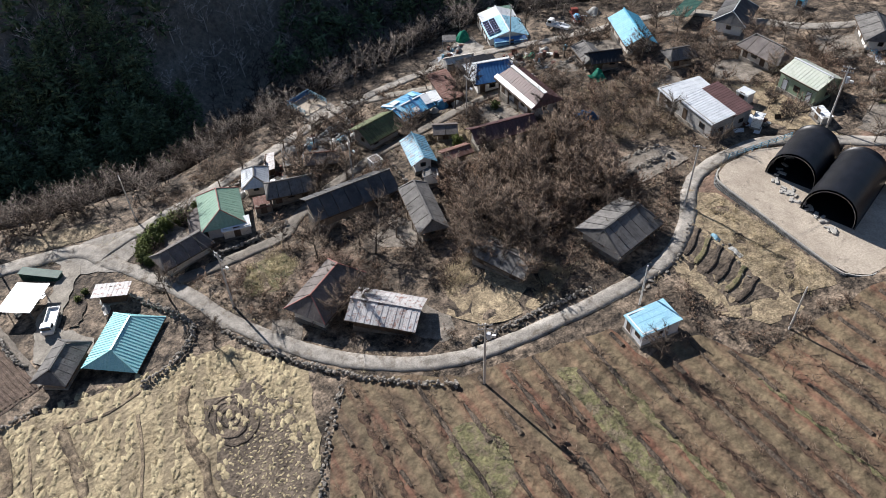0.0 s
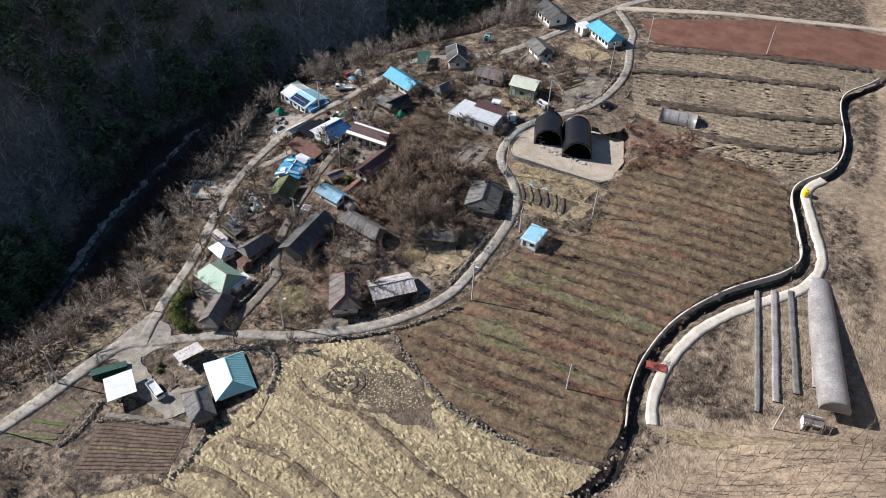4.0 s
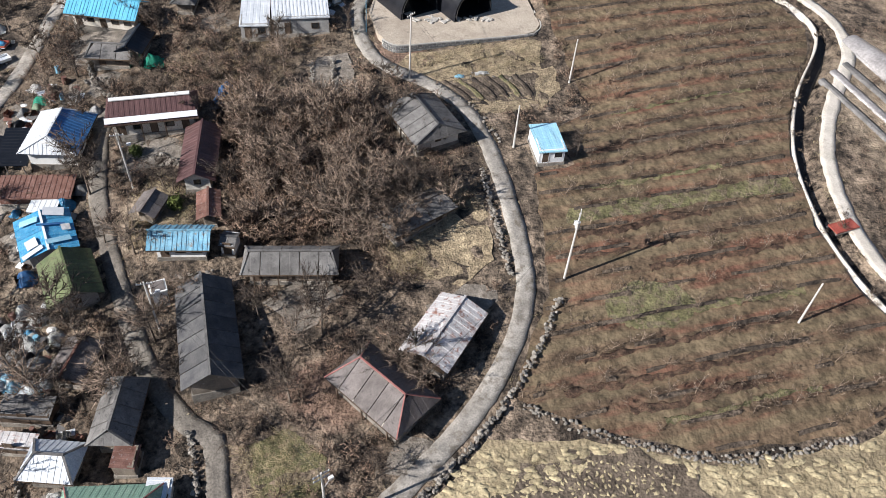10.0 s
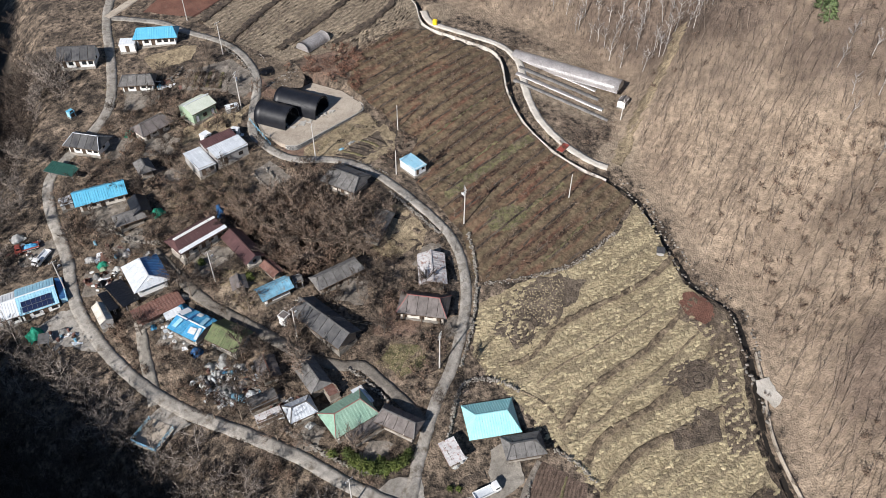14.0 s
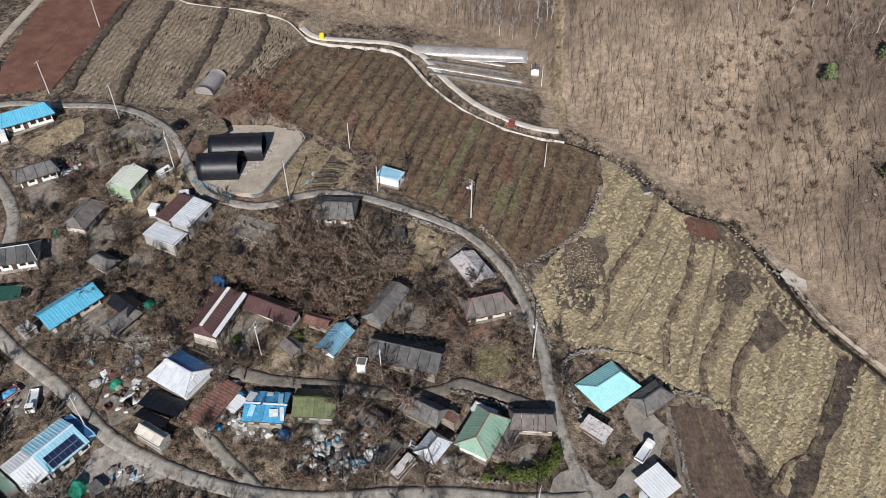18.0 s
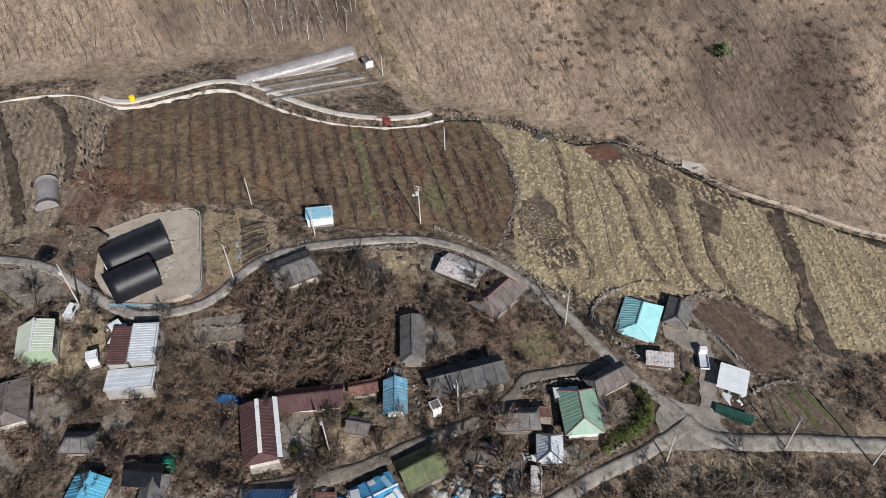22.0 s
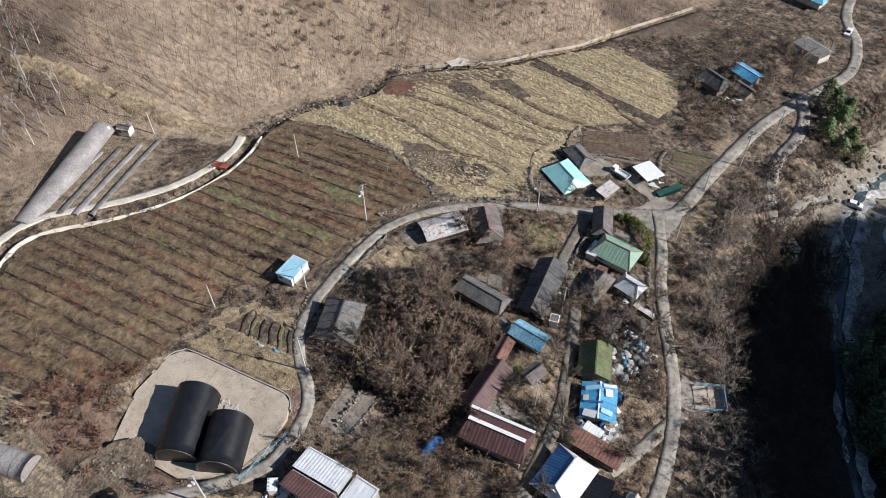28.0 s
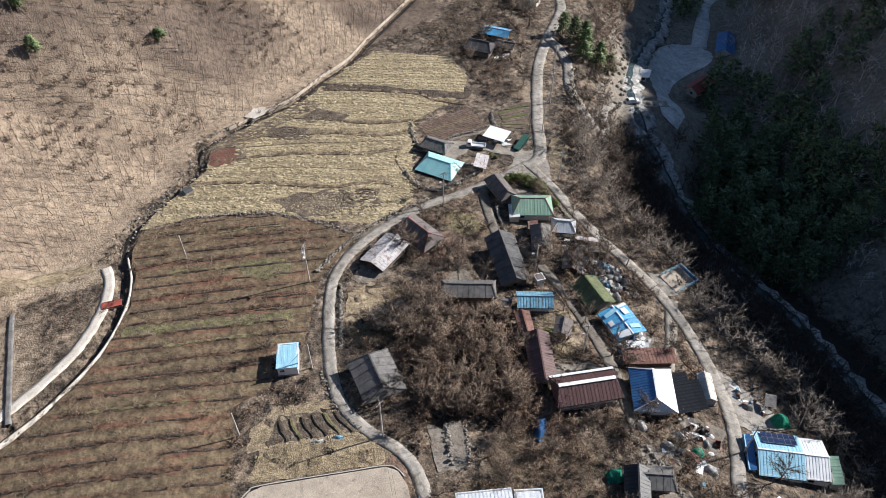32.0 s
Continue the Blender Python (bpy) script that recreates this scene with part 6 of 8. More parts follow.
block_wall = tagged(new("retaining_wall"), "wall of dark blocks with pale joints", "wall", kind="structure")
edge = along([(-12.8, 48.4), (-12.0, 47.1), (-10.2, 46.1), (-4, 46.05), (9.4, 46.1), (11.7, 46.8), (13.1, 48.8), (13.4, 53)], 0.3)
bm = bmesh.new()
for i in range(len(edge) - 1):
    a, b = edge[i], edge[i + 1]
    nrm = (b - a).normalized().cross(Vector((0, 0, 1))) * 0.16
    vs = [bm.verts.new((p.x, p.y, z)) for p, z in ((a, 3.2), (b, 3.2), (b, YARD_Z + 0.1), (a, YARD_Z + 0.1), (a + nrm, 3.2), (b + nrm, 3.2), (b + nrm, YARD_Z + 0.1), (a + nrm, YARD_Z + 0.1))]
    for f in ((4, 5, 6, 7), (3, 7, 6, 2), (0, 3, 2, 1)):
        bm.faces.new([vs[k] for k in f])
part("backing", bm, "mortar", block_wall, "pale mortar backing")
bm = boxes((-0.33, -0.13, -0.15, 0.33, 0.13, 0.15))
bmesh.ops.bevel(bm, geom=bm.edges[:], offset=0.04, segments=1, affect="EDGES")
block_mesh = mesh_of(bm, "block")
block_mesh.materials.append(M["block_stone"])
cum = [0.0]
for i in range(len(edge) - 1):
    cum.append(cum[-1] + (edge[i + 1] - edge[i]).length)
for row in range(4):
    s = 0.4 + (row % 2) * 0.37
    while s < cum[-1] - 0.4:
        i = max(k for k in range(len(cum)) if cum[k] <= s)
        i = min(i, len(edge) - 2)
        p = edge[i].lerp(edge[i + 1], (s - cum[i]) / max(1e-6, cum[i + 1] - cum[i]))
        d = edge[i + 1] - edge[i]
        ob = part("block", block_mesh, "block_stone", block_wall)
        ob.matrix_local = pose(p.x + d.normalized().y * 0.13, p.y - d.normalized().x * 0.13, YARD_Z - 0.18 - row * 0.38, 0, R.uniform(-1, 1), math.degrees(math.atan2(d.y, d.x)))
        s += 0.75


def tunnel(name, x, y, rz, width, length, height, skin, label, hoops, base, category="greenhouse", open_front=True, rim="steel", n=18, group="", inner=False):
    """A hoop house: a bowed cover over steel hoops, its mouth at the local origin, running along +y."""
    t = thing(name, x, y, base, rz, label, category, group)
    arc = [(-width / 2 * math.cos(math.pi * k / n), height * math.sin(math.pi * k / n) ** 0.8) for k in range(n + 1)]
    bm = bmesh.new()
    rings = []
    segs = max(6, int(length / 1.4))
    for j in range(segs + 1):
        sag = 0.0 if j % 2 == 0 else -0.05
        rings.append([bm.verts.new((px * (1 + sag * 0.2), length * j / segs, pz * (1 + sag * 0.5))) for px, pz in arc])
    for j in range(segs):
        for k in range(n):
            f = bm.faces.new((rings[j][k], rings[j][k + 1], rings[j + 1][k + 1], rings[j + 1][k]))
            f.smooth = True
    if not open_front:
        bm.faces.new(rings[0])
    bm.faces.new(rings[-1][::-1])
    part("cover", bm, skin, t)
    for j in range(hoops):
        yy = length * j / (hoops - 1)
        bm = bmesh.new()
        hoop = [[bm.verts.new((px * f, yy + dy, pz * f)) for f, dy in ((1.002 - inner * 0.08, -0.04), (1.016 - inner * 0.08, -0.04), (1.016 - inner * 0.08, 0.04), (1.002 - inner * 0.08, 0.04))] for px, pz in arc]
        for r0, r1 in zip(hoop, hoop[1:]):
            for k in range(4):
                bm.faces.new((r0[k], r1[k], r1[(k + 1) % 4], r0[(k + 1) % 4]))
        part("hoop", bm, rim, t)
    # added black floor stands in for the shade inside an open tunnel
    if inner and open_front:
        part("ground_sheet", boxes((-width / 2 + 0.1, 0.1, 0.0, width / 2 - 0.1, length - 0.1, 0.05)), skin, t, "added black floor for the shade inside the tunnel")
    for sx in (-1, 1):
        bm = bmesh.new()
        tube(bm, (sx * width / 2, 0, 0.05), (sx * width / 2, length, 0.05), 0.05, 0.05, 5)
        part("ground_rail", bm, "cable" if inner and open_front else rim, t)
    return t


tunnel("net_tunnel", -5.5, 54.6, 21, 7.2, 9.2, 4.6, "black_net", "large hoop tunnel covered in black shade netting", 5, YARD_Z, "greenhouse", rim="steel", group="black tunnels", inner=True)
tunnel("net_tunnel", 2.9, 52.7, 21, 7.4, 12.6, 4.7, "black_net", "large hoop tunnel covered in black shade netting", 5, YARD_Z, "greenhouse", rim="steel", group="black tunnels", inner=True)
# broken blocks and torn film left along the tunnel mouths
bm = boxes((-0.5, -0.22, 0, 0.5, 0.22, 0.24))
bmesh.ops.bevel(bm, geom=bm.edges[:], offset=0.05, segments=1, affect="EDGES")
slab_mesh = mesh_of(bm, "concrete_block")
slab_mesh.materials.append(M["mortar"])
for k in range(46):
    q = R.random()
    x, y = -9.8 + 15.4 * q + R.gauss(0, 0.3), 53.0 - 1.3 * q + R.gauss(0, 0.4) + (6.5 * (0.2 - q) / 0.2 if q < 0.2 else 0)
    ob = tagged(new("concrete_block", slab_mesh), "broken pale concrete block on the yard", "rubble", "rubble at the tunnels")
    ob.matrix_world = Matrix.LocRotScale((x, y, YARD_Z), Euler((0, 0, R.uniform(0, 6.28))), (R.uniform(0.4, 1.3),) * 2 + (R.uniform(0.5, 1.1),))
tunnel("greenhouse", 69.6, 3.8, 12.6, 5.4, 33.2, 2.6, "grey_film", "long hoop greenhouse under dull grey film", 12, gz(66, 20) + 0.2, open_front=False, inner=True)
tunnel("small_greenhouse", 16.4, 76.6, -82, 4.6, 9.2, 2.2, "grey_film", "short hoop greenhouse under cloudy film", 5, gz(21, 77.6) + 0.05, open_front=False)
house("pump_shed", "tiny white shed at the greenhouse end", 66.6, 0.6, 12, 3.4, 2.6, 2.2, 0.4, 0, "slate_brown", "white_wall", doors=1, windows=1, over=0.2, category="shed")
# seed beds beside the greenhouse
for k, (x0, y0, x1, y1, w, m) in enumerate(((61.4, 32.4, 66.4, 9.4, 1.4, "grey_film"), (57.6, 30.4, 63.4, 6.4, 1.2, "slate"), (54.6, 29.0, 60.4, 3.0, 1.3, "grey_film"), (51.6, 27.4, 57.8, -0.6, 1.0, "slate"))):
    strip("seed_bed", [(x0, y0), ((x0 + x1) / 2, (y0 + y1) / 2), (x1, y1)], w, m, "long low seed bed edged with boards", "seed bed", 0.35, 0.08, thick=0.6)

# ---- channel, bridge ----
chan = along(STREAM, 1.2)
lft, rgt = sides(chan, 2.7)
def lined(name, pts, w, top, depth, material, label):
    V, F = [], []
    for p, q in zip(pts, chan):
        d = (q - p).normalized() * w
        z = gz(p.x, p.y) + top
        for a, zz in ((p, z - depth), (p, z), (p + d, z), (p + d, z - depth)):
            V.append((a.x, a.y, zz))
    for i in range(len(pts) - 1):
        for k in range(3):
            F.append((i * 4 + k, i * 4 + k + 1, i * 4 + 5 + k, i * 4 + 4 + k))
    return tagged(new(name, raw(name, V, F, material)), label, "channel", kind="structure")
k0 = next(i for i, p in enumerate(chan) if p.y < 122)
k1 = next(i for i, p in enumerate(chan) if p.y < -14)
k2 = next(i for i, p in enumerate(chan) if p.y < -64)
chan_all = chan
chan = chan_all[k0:k1]
lined("channel_wall", rgt[k0:k1], 0.35, 0.22, 1.9, "pale_path", "pale concrete wall along the water channel")
chan = chan_all[k2:]
lined("channel_wall", lft[k2:], 0.3, 0.2, 1.0, "yard_concrete", "pale concrete wall along the water channel")
V, F = [], []
l2, r2 = sides(chan_all, 1.5)
for a, b in zip(l2, r2):
    z = min(gz(a.x, a.y), gz(b.x, b.y)) - 1.45
    V += [(a.x, a.y, z), (b.x, b.y, z)]
for i in range(len(chan_all) - 1):
    F.append((2 * i, 2 * i + 1, 2 * i + 3, 2 * i + 2))
tagged(new("water", raw("water", V, F, "wet_bed")), "thin dark water in the narrow channel", "water", kind="structure")
patch("channel_apron", [(14.9, -70.3), (12.3, -74.7), (9.1, -74.7), (9.5, -70.4), (12.0, -69.1)], "pale_path", "pale broken concrete apron beside the channel", "concrete", 0.22, 0.8, 0.15)
br = thing("bridge", 38.7, 0.4, gz(38.7, 0.4) + 0.35, 8, "small footbridge with a rust-red steel deck", "bridge")
part("deck", boxes((-1.9, -0.85, -0.1, 1.9, 0.85, 0.05)), "red_paint", br)
for s in (-1, 1):
    part("beam", boxes((-2.0, s * 0.8 - 0.08, -0.35, 2.0, s * 0.8 + 0.08, -0.1)), "steel", br)
    part("edge_rail", boxes((-1.9, s * 0.82 - 0.03, 0.05, 1.9, s * 0.82 + 0.03, 0.14)), "red_paint", br)
tk = thing("water_tank", 55.0, 61.3, gz(55, 61.3) + 0.1, 15, "bright yellow plastic tank beside the path", "tank")
bm = bmesh.new()
tube(bm, (0, 0, 0), (0, 0, 1.5), 0.75, 0.75, 14)
bmesh.ops.bevel(bm, geom=[e for e in bm.edges if abs(e.verts[0].co.z - e.verts[1].co.z) < 0.01], offset=0.12, segments=2, affect="EDGES")
part("body", bm, "yellow_paint", tk)
bm = bmesh.new()
tube(bm, (0, 0, 1.5), (0, 0, 1.64), 0.28, 0.24, 10)
part("lid", bm, "yellow_paint", tk)
pb = thing("pump_box", 27.0, -36.6, gz(27, -36.6), 30, "grey concrete pump box with a tilted lid at the channel", "box")
part("body", boxes((-0.9, -0.8, -0.6, 0.9, 0.8, 0.9)), "grey_wall", pb)
part("lid", boxes((-1.05, -0.95, 0.92, 1.05, 0.95, 1.02)), "slate_dark", pb)

# ---- poles and wires ----


def pole(x, y, h, arms, lamp=False, r=0.15, rz=0, transformer=False):
    t = thing("utility_pole" if h > 8.5 else "low_pole", x, y, gz(x, y), rz, "tall pale concrete utility pole with steel crossarm" if arms else "slim pale concrete pole", "pole", "poles")
    bm = bmesh.new()
    tube(bm, (0, 0, -0.8), (0, 0, h), r, r * 0.62, 10)
    part("shaft", bm, "pole_concrete", t)
    for k in range(arms):
        part("crossarm", boxes((-0.85, -0.05, h - 0.35 - k * 0.7, 0.85, 0.05, h - 0.25 - k * 0.7)), "steel", t)
        for sx in (-0.75, -0.3, 0.3, 0.75):
            bm = bmesh.new()
            tube(bm, (sx, 0, h - 0.25 - k * 0.7), (sx, 0, h - 0.05 - k * 0.7), 0.05, 0.035, 6)
            part("insulator", bm, "white_paint", t)
    if transformer:
        bm = bmesh.new()
        tube(bm, (0.4, 0, h - 2.6), (0.4, 0, h - 1.7), 0.26, 0.26, 10)
        part("transformer", bm, "grey_metal", t)
    if lamp:
        bm = bmesh.new()
        bar(bm, (0, 0, h * 0.72), (0.9, 0.3, h * 0.76), 0.05, 0.05)
        part("lamp_arm", bm, "steel", t)
        part("lamp_head", boxes((0.75, 0.18, h * 0.755, 1.25, 0.46, h * 0.785)), "white_paint", t)
    return Vector((x, y, gz(x, y) + h - 0.2))


def wire(a, b, sag=0.6, r=0.014, material="cable"):
    bm = bmesh.new()
    pts = [a.lerp(b, k / 12) - Vector((0, 0, sag * 4 * (k / 12) * (1 - k / 12))) for k in range(13)]
    up, out = Vector((0, 0, r)), (b - a).cross(Vector((0, 0, 1))).normalized() * r
    rings = [[bm.verts.new(p + o) for o in (up, out, -up, -out)] for p in pts]
    for r0, r1 in zip(rings, rings[1:]):
        for k in range(4):
            bm.faces.new((r0[k], r0[(k + 1) % 4], r1[(k + 1) % 4], r1[k]))
    me = mesh_of(bm, "wire")
    me.materials.append(M[material])
    return tagged(new("wire", me), "thin overhead cable strung between poles", "wire", "wires")


P1 = pole(0.0, 0.0, 11.0, 2, True, 0.17, 60, True)
P2 = pole(13.4, 35.3, 7.4, 0)
P3 = pole(0.6, 22.8, 7.0, 0)
P4 = pole(25.3, -11.5, 7.0, 0)
P5 = pole(-31.8, -22.1, 10.5, 2, True, 0.17, 20)
P6 = pole(-10.4, 39.8, 10.6, 1, False, 0.16, 40)
P7 = pole(-11.3, 68.4, 10.8, 2, True, 0.17, 30, True)
P8 = pole(-1.6, 89.0, 9.6, 1, False, 0.16, 10)
P9 = pole(-50.0, 26.6, 8.8, 1, True, 0.15, 0)
P10 = pole(-46.9, 3.4, 8.8, 1, True, 0.15, 0)
P11 = pole(-64.4, -52.2, 9.6, 1, False, 0.16, 0)
P12 = pole(-70.5, -66.0, 11.6, 2, False, 0.17, 0, True)
P13 = pole(-76.4, -82.5, 9.6, 1, True, 0.16, 0)
P14 = pole(34.8, 120.8, 8.6, 0)
P15 = pole(2.4, 112.6, 9.0, 1)
P16 = pole(61.0, -2.6, 6.4, 0)
P17 = pole(-72.6, 50.0, 8.8, 1, True, 0.15, 0)
P18 = pole(-62.4, -30.0, 9.2, 1, False, 0.15, 0)
for a, b in ((P5, P1), (P1, P3), (P1, P6), (P6, P7), (P7, P8), (P8, P15), (P5, P10), (P10, P9), (P11, P12), (P12, P13), (P18, P11), (P18, P5), (P2, P3), (P15, P14), (P9, P17)):
    wire(a, b, 0.5 + 0.01 * (a - b).length)
    wire(a + Vector((0.45, 0.3, -0.05)), b + Vector((0.45, 0.3, -0.05)), 0.6 + 0.01 * (a - b).length)

# ---- walls of piled stones ----


def stone_meshes():
    out = []
    for s in range(6):
        rr = random.Random(s)
        bm = bmesh.new()
        bmesh.ops.create_icosphere(bm, subdivisions=1, radius=0.5)
        k = (rr.uniform(0.8, 1.3), rr.uniform(0.6, 1.0), rr.uniform(0.5, 0.8))
        for v in bm.verts:
            f = rr.uniform(0.82, 1.15)
            v.co = Vector((v.co.x * k[0] * f, v.co.y * k[1] * f, v.co.z * k[2] * f))
        me = mesh_of(bm, "stone")
        me.materials.append(M["wall_stone"])
        out.append(me)
    return out


STONES = stone_meshes()


def stone_wall(line, h, label, size=0.42, width=0.75, gap=0.72, seed=1, lift=0.0):
    """A dry-stone wall: stones piled one by one in rough courses."""
    rr = random.Random(seed)
    pts = along(line, 0.4)
    w = tagged(new("stone_wall"), label, "wall", kind="structure")
    rows = max(1, int(h / (size * 0.55)))
    run = 0.0
    for i in range(len(pts) - 1):
        run += (pts[i + 1] - pts[i]).length
        if run < size * gap:
            continue
        run = 0.0
        d = (pts[i + 1] - pts[i]).normalized()
        for k in range(rows):
            if k == rows - 1 and rr.random() < 0.3:
                continue
            off = rr.uniform(-0.5, 0.5) * width * (1 - 0.5 * k / rows)
            x, y = pts[i].x - d.y * off + rr.uniform(-0.1, 0.1), pts[i].y + d.x * off + rr.uniform(-0.1, 0.1)
            ob = part("stone", STONES[rr.randrange(6)], "wall_stone", w)
            sc = size * rr.uniform(0.75, 1.35)
            ob.matrix_local = Matrix.LocRotScale((x, y, gz(x, y) + lift + 0.12 + k * size * 0.55), Euler((rr.uniform(-0.3, 0.3), rr.uniform(-0.3, 0.3), rr.uniform(0, 6.28))), (sc * 1.25, sc * 1.1, sc))
    return w


stone_wall([(-6.2, 1.6), (-5.8, 8), (-5.4, 14), (-4.9, 19.5)], 0.9, "pale dry-stone wall beside the road", seed=1)
stone_wall([(-1.6, -2.6), (-5.6, -8.0), (-10.4, -13.0), (-17, -18.4), (-24, -22.6), (-29, -25.2)], 0.8, "dry-stone wall below the road", seed=2)
stone_wall([(-9.6, -14.8), (-3.0, -19.4), (7.8, -24.6), (16, -25.6), (24.2, -25.9)], 0.5, "low broken stone bank between two fields", 0.36, 1.1, seed=3, gap=0.6)
stone_wall([(-27.4, -30.4), (-29.8, -28.6), (-33.0, -28.4), (-38.0, -31.4), (-43.2, -34.6)], 1.0, "dark stone wall round the turquoise house", seed=4)
stone_wall([(-24.9, -37.0), (-25.6, -33.6), (-27.4, -30.4)], 1.0, "curved stone wall behind the turquoise house", seed=5)
stone_wall([(-44.4, -9.2), (-43.9, -16.0), (-44.5, -21.6)], 0.9, "stone wall along the narrow lane", seed=6)
stone_wall([(-61.4, -9.4), (-60.0, -16.6), (-58.0, -24.0), (-55.4, -29.5)], 0.8, "grey stone wall along the gorge road", seed=7)
stone_wall([(-29.6, -49.0), (-29.0, -54.0), (-29.6, -58.8)], 0.7, "stone bank beside the tilled plot", seed=8)
stone_wall([(-50.6, -55.6), (-46, -53.2), (-41.0, -51.6), (-37.6, -49.8)], 0.9, "stone bank above the tilled plot", seed=9)
stone_wall([(-53.0, -51.6), (-51.9, -58), (-53.0, -63.0)], 0.9, "stone wall of the vegetable plot", seed=10)
stone_wall([(-21.4, 38.6), (-21.1, 43), (-20.8, 47.0)], 0.9, "pale ruined stone wall in the scrub", 0.5, 0.9, seed=11, gap=0.7)
stone_wall([(-24.6, 39.2), (-24.4, 43), (-24.0, 47.0)], 0.5, "low ruined stone footing in the scrub", 0.4, seed=12)
stone_wall([(-1.2, 23.8), (-2.2, 30.0), (-3.8, 33.6), (-7.0, 37.6)], 0.6, "low stone edge of the road bend", 0.4, seed=13, gap=1.3)
stone_wall([(13.4, -64.8), (11.6, -68.8), (8.6, -72.0), (5.0, -75.6)], 0.6, "heap of pale boulders beside the channel", 0.7, 1.6, seed=14, gap=0.7)
stone_wall([(-51.4, 44), (-55.4, 49.5), (-57.5, 58.5)], 0.8, "stone wall behind the village yards", seed=15)
stone_wall([(-51.2, 31.4), (-46.0, 30.8), (-43.6, 28.0)], 0.6, "low stone edge of the farmhouse yard", 0.4, seed=16)
stone_wall([(-45.8, 10.2), (-40.0, 9.9)], 0.5, "low stone footing behind the long house", 0.4, seed=17)
stone_wall([(38.4, -24.4), (34.6, -30.2), (30.2, -37.6)], 0.5, "rough stone lip of the channel", 0.5, seed=18, gap=1.3)
stone_wall([(37.6, -16), (37.4, -22.5), (32.6, -31.0), (27.6, -40.0), (24.0, -47.5), (24.2, -56.4), (14.0, -66.0)], 0.35, "rough stones along the field side of the channel", 0.5, 1.0, seed=19, gap=1.5)
stone_wall([(40.2, -16), (40.2, -23.5), (35.2, -32.4), (30.4, -41.2), (27.2, -48), (27.0, -57.6), (16.2, -68.2)], 0.35, "rough stones along the hill side of the channel", 0.5, 1.0, seed=20, gap=1.5)
stone_wall([(-1.5, 70.5), (3.0, 70.2), (8.0, 71.4)], 0.4, "scattered pale rubble by the road bend", 0.4, 2.4, seed=21, gap=0.5)
stone_wall([(4.6, 79.0), (6.0, 83.0)], 0.4, "scattered pale rubble by the lane", 0.4, 2.0, seed=22, gap=0.5)
stone_wall([(-53.6, 50.6), (-55.8, 51.2), (-57.6, 52.2)], 0.5, "heap of fallen wall stones by the ruin", 0.4, 1.8, seed=23, gap=0.4)
stone_wall([(28.6, -84.6), (31.2, -87.4), (35.2, -91.6)], 0.4, "pale outcrop of rocks on the hill foot", 0.7, 3.0, seed=24, gap=0.8)
stone_wall([(-3.4, 38.4), (-0.4, 38.9), (2.1, 38.0), (5.0, 36.6)], 0.3, "loose rubble along the garden plot", 0.35, 0.9, seed=26, gap=0.8)
stone_wall([(-5.6, 71.7), (-2.3, 74.9), (-0.6, 79.1), (0.3, 84.4), (0.2, 90.6)], 0.5, "line of stones along the allotment", 0.4, 0.7, seed=27)
stone_wall([(0.9, 67.5), (4.5, 68.9), (8.0, 70.3), (10.6, 72.0)], 0.4, "pale rubble strewn in the brush by the road", 0.42, 3.0, seed=28, gap=0.45)
stone_wall([(-23.1, 91.6), (-17.6, 91.2), (-12.5, 92.9)], 0.5, "heap of dark rubble behind the garage", 0.45, 2.6, seed=29, gap=0.5)
stone_wall([(-53.4, -88.0), (-58.0, -90.6), (-63.6, -92.0)], 0.8, "dark stone wall above the last houses", seed=25)

# ---- single trees ----
TREE_PROTOS = []


def tree_proto(seed, h, spread, limbs, twigs, crown_mat, trunk=0.3, thin=0.03):
    """A leafless tree as a thing: a trunk with its limbs, and a crown of twigs."""
    t = thing("bare_tree", 0, 0, -200, 0, "leafless tree with fine grey twigs", "tree", "yard trees")
    rs2 = np.random.RandomState(seed)
    A, D, RR, A2, D2, R2 = [], [], [], [], [], []
    lean = rs2.normal(0, 0.08, 2) * h
    A.append(np.array([0, 0, -0.3])), D.append(np.array([lean[0], lean[1], h * 0.92])), RR.append(0.026 * h)
    for k in range(limbs):
        f = rs2.uniform(trunk, 0.85)
        p = A[0] + D[0] * f
        az = rs2.uniform(0, 6.283)
        ln = spread * rs2.uniform(0.6, 1.15) * (1.2 - 0.6 * f)
        d = np.array([math.cos(az) * ln, math.sin(az) * ln, ln * rs2.uniform(0.3, 1.2)])
        A.append(p), D.append(d), RR.append(0.0085 * h)
        for j in range(twigs):
            q = p + d * rs2.uniform(0.2, 1.0)
            tw = d / ln * 0.5 + rs2.normal(0, 0.6, 3) + [0, 0, 0.3]
            tw *= ln * rs2.uniform(0.25, 0.55) / np.linalg.norm(tw)
            A2.append(q), D2.append(tw), R2.append(thin * rs2.uniform(0.8, 1.5))
    part("trunk", raw("trunk", *spikes(np.array(A), np.array(D), np.array(RR)), "bark"), "bark", t)
    part("crown", raw("crown", *spikes(np.array(A2), np.array(D2), np.array(R2)), crown_mat), crown_mat, t)
    return t


for s in range(5):
    TREE_PROTOS.append(tree_proto(200 + s, 5.6 + 0.6 * s, 2.6 + 0.2 * s, 22, 26, "twig_brown" if s % 2 else "twig_dark"))


def put_tree(k, x, y, size=1.0):
    m = pose(x, y, gz(x, y), 0, 0, R.uniform(0, 360))
    if TREE_PROTOS[k].matrix_world.translation.z < -100:
        ob = TREE_PROTOS[k]
        ob.matrix_world = m
    else:
        ob = copy_thing(TREE_PROTOS[k], m)
    ob.scale = (size,) * 3
    return ob


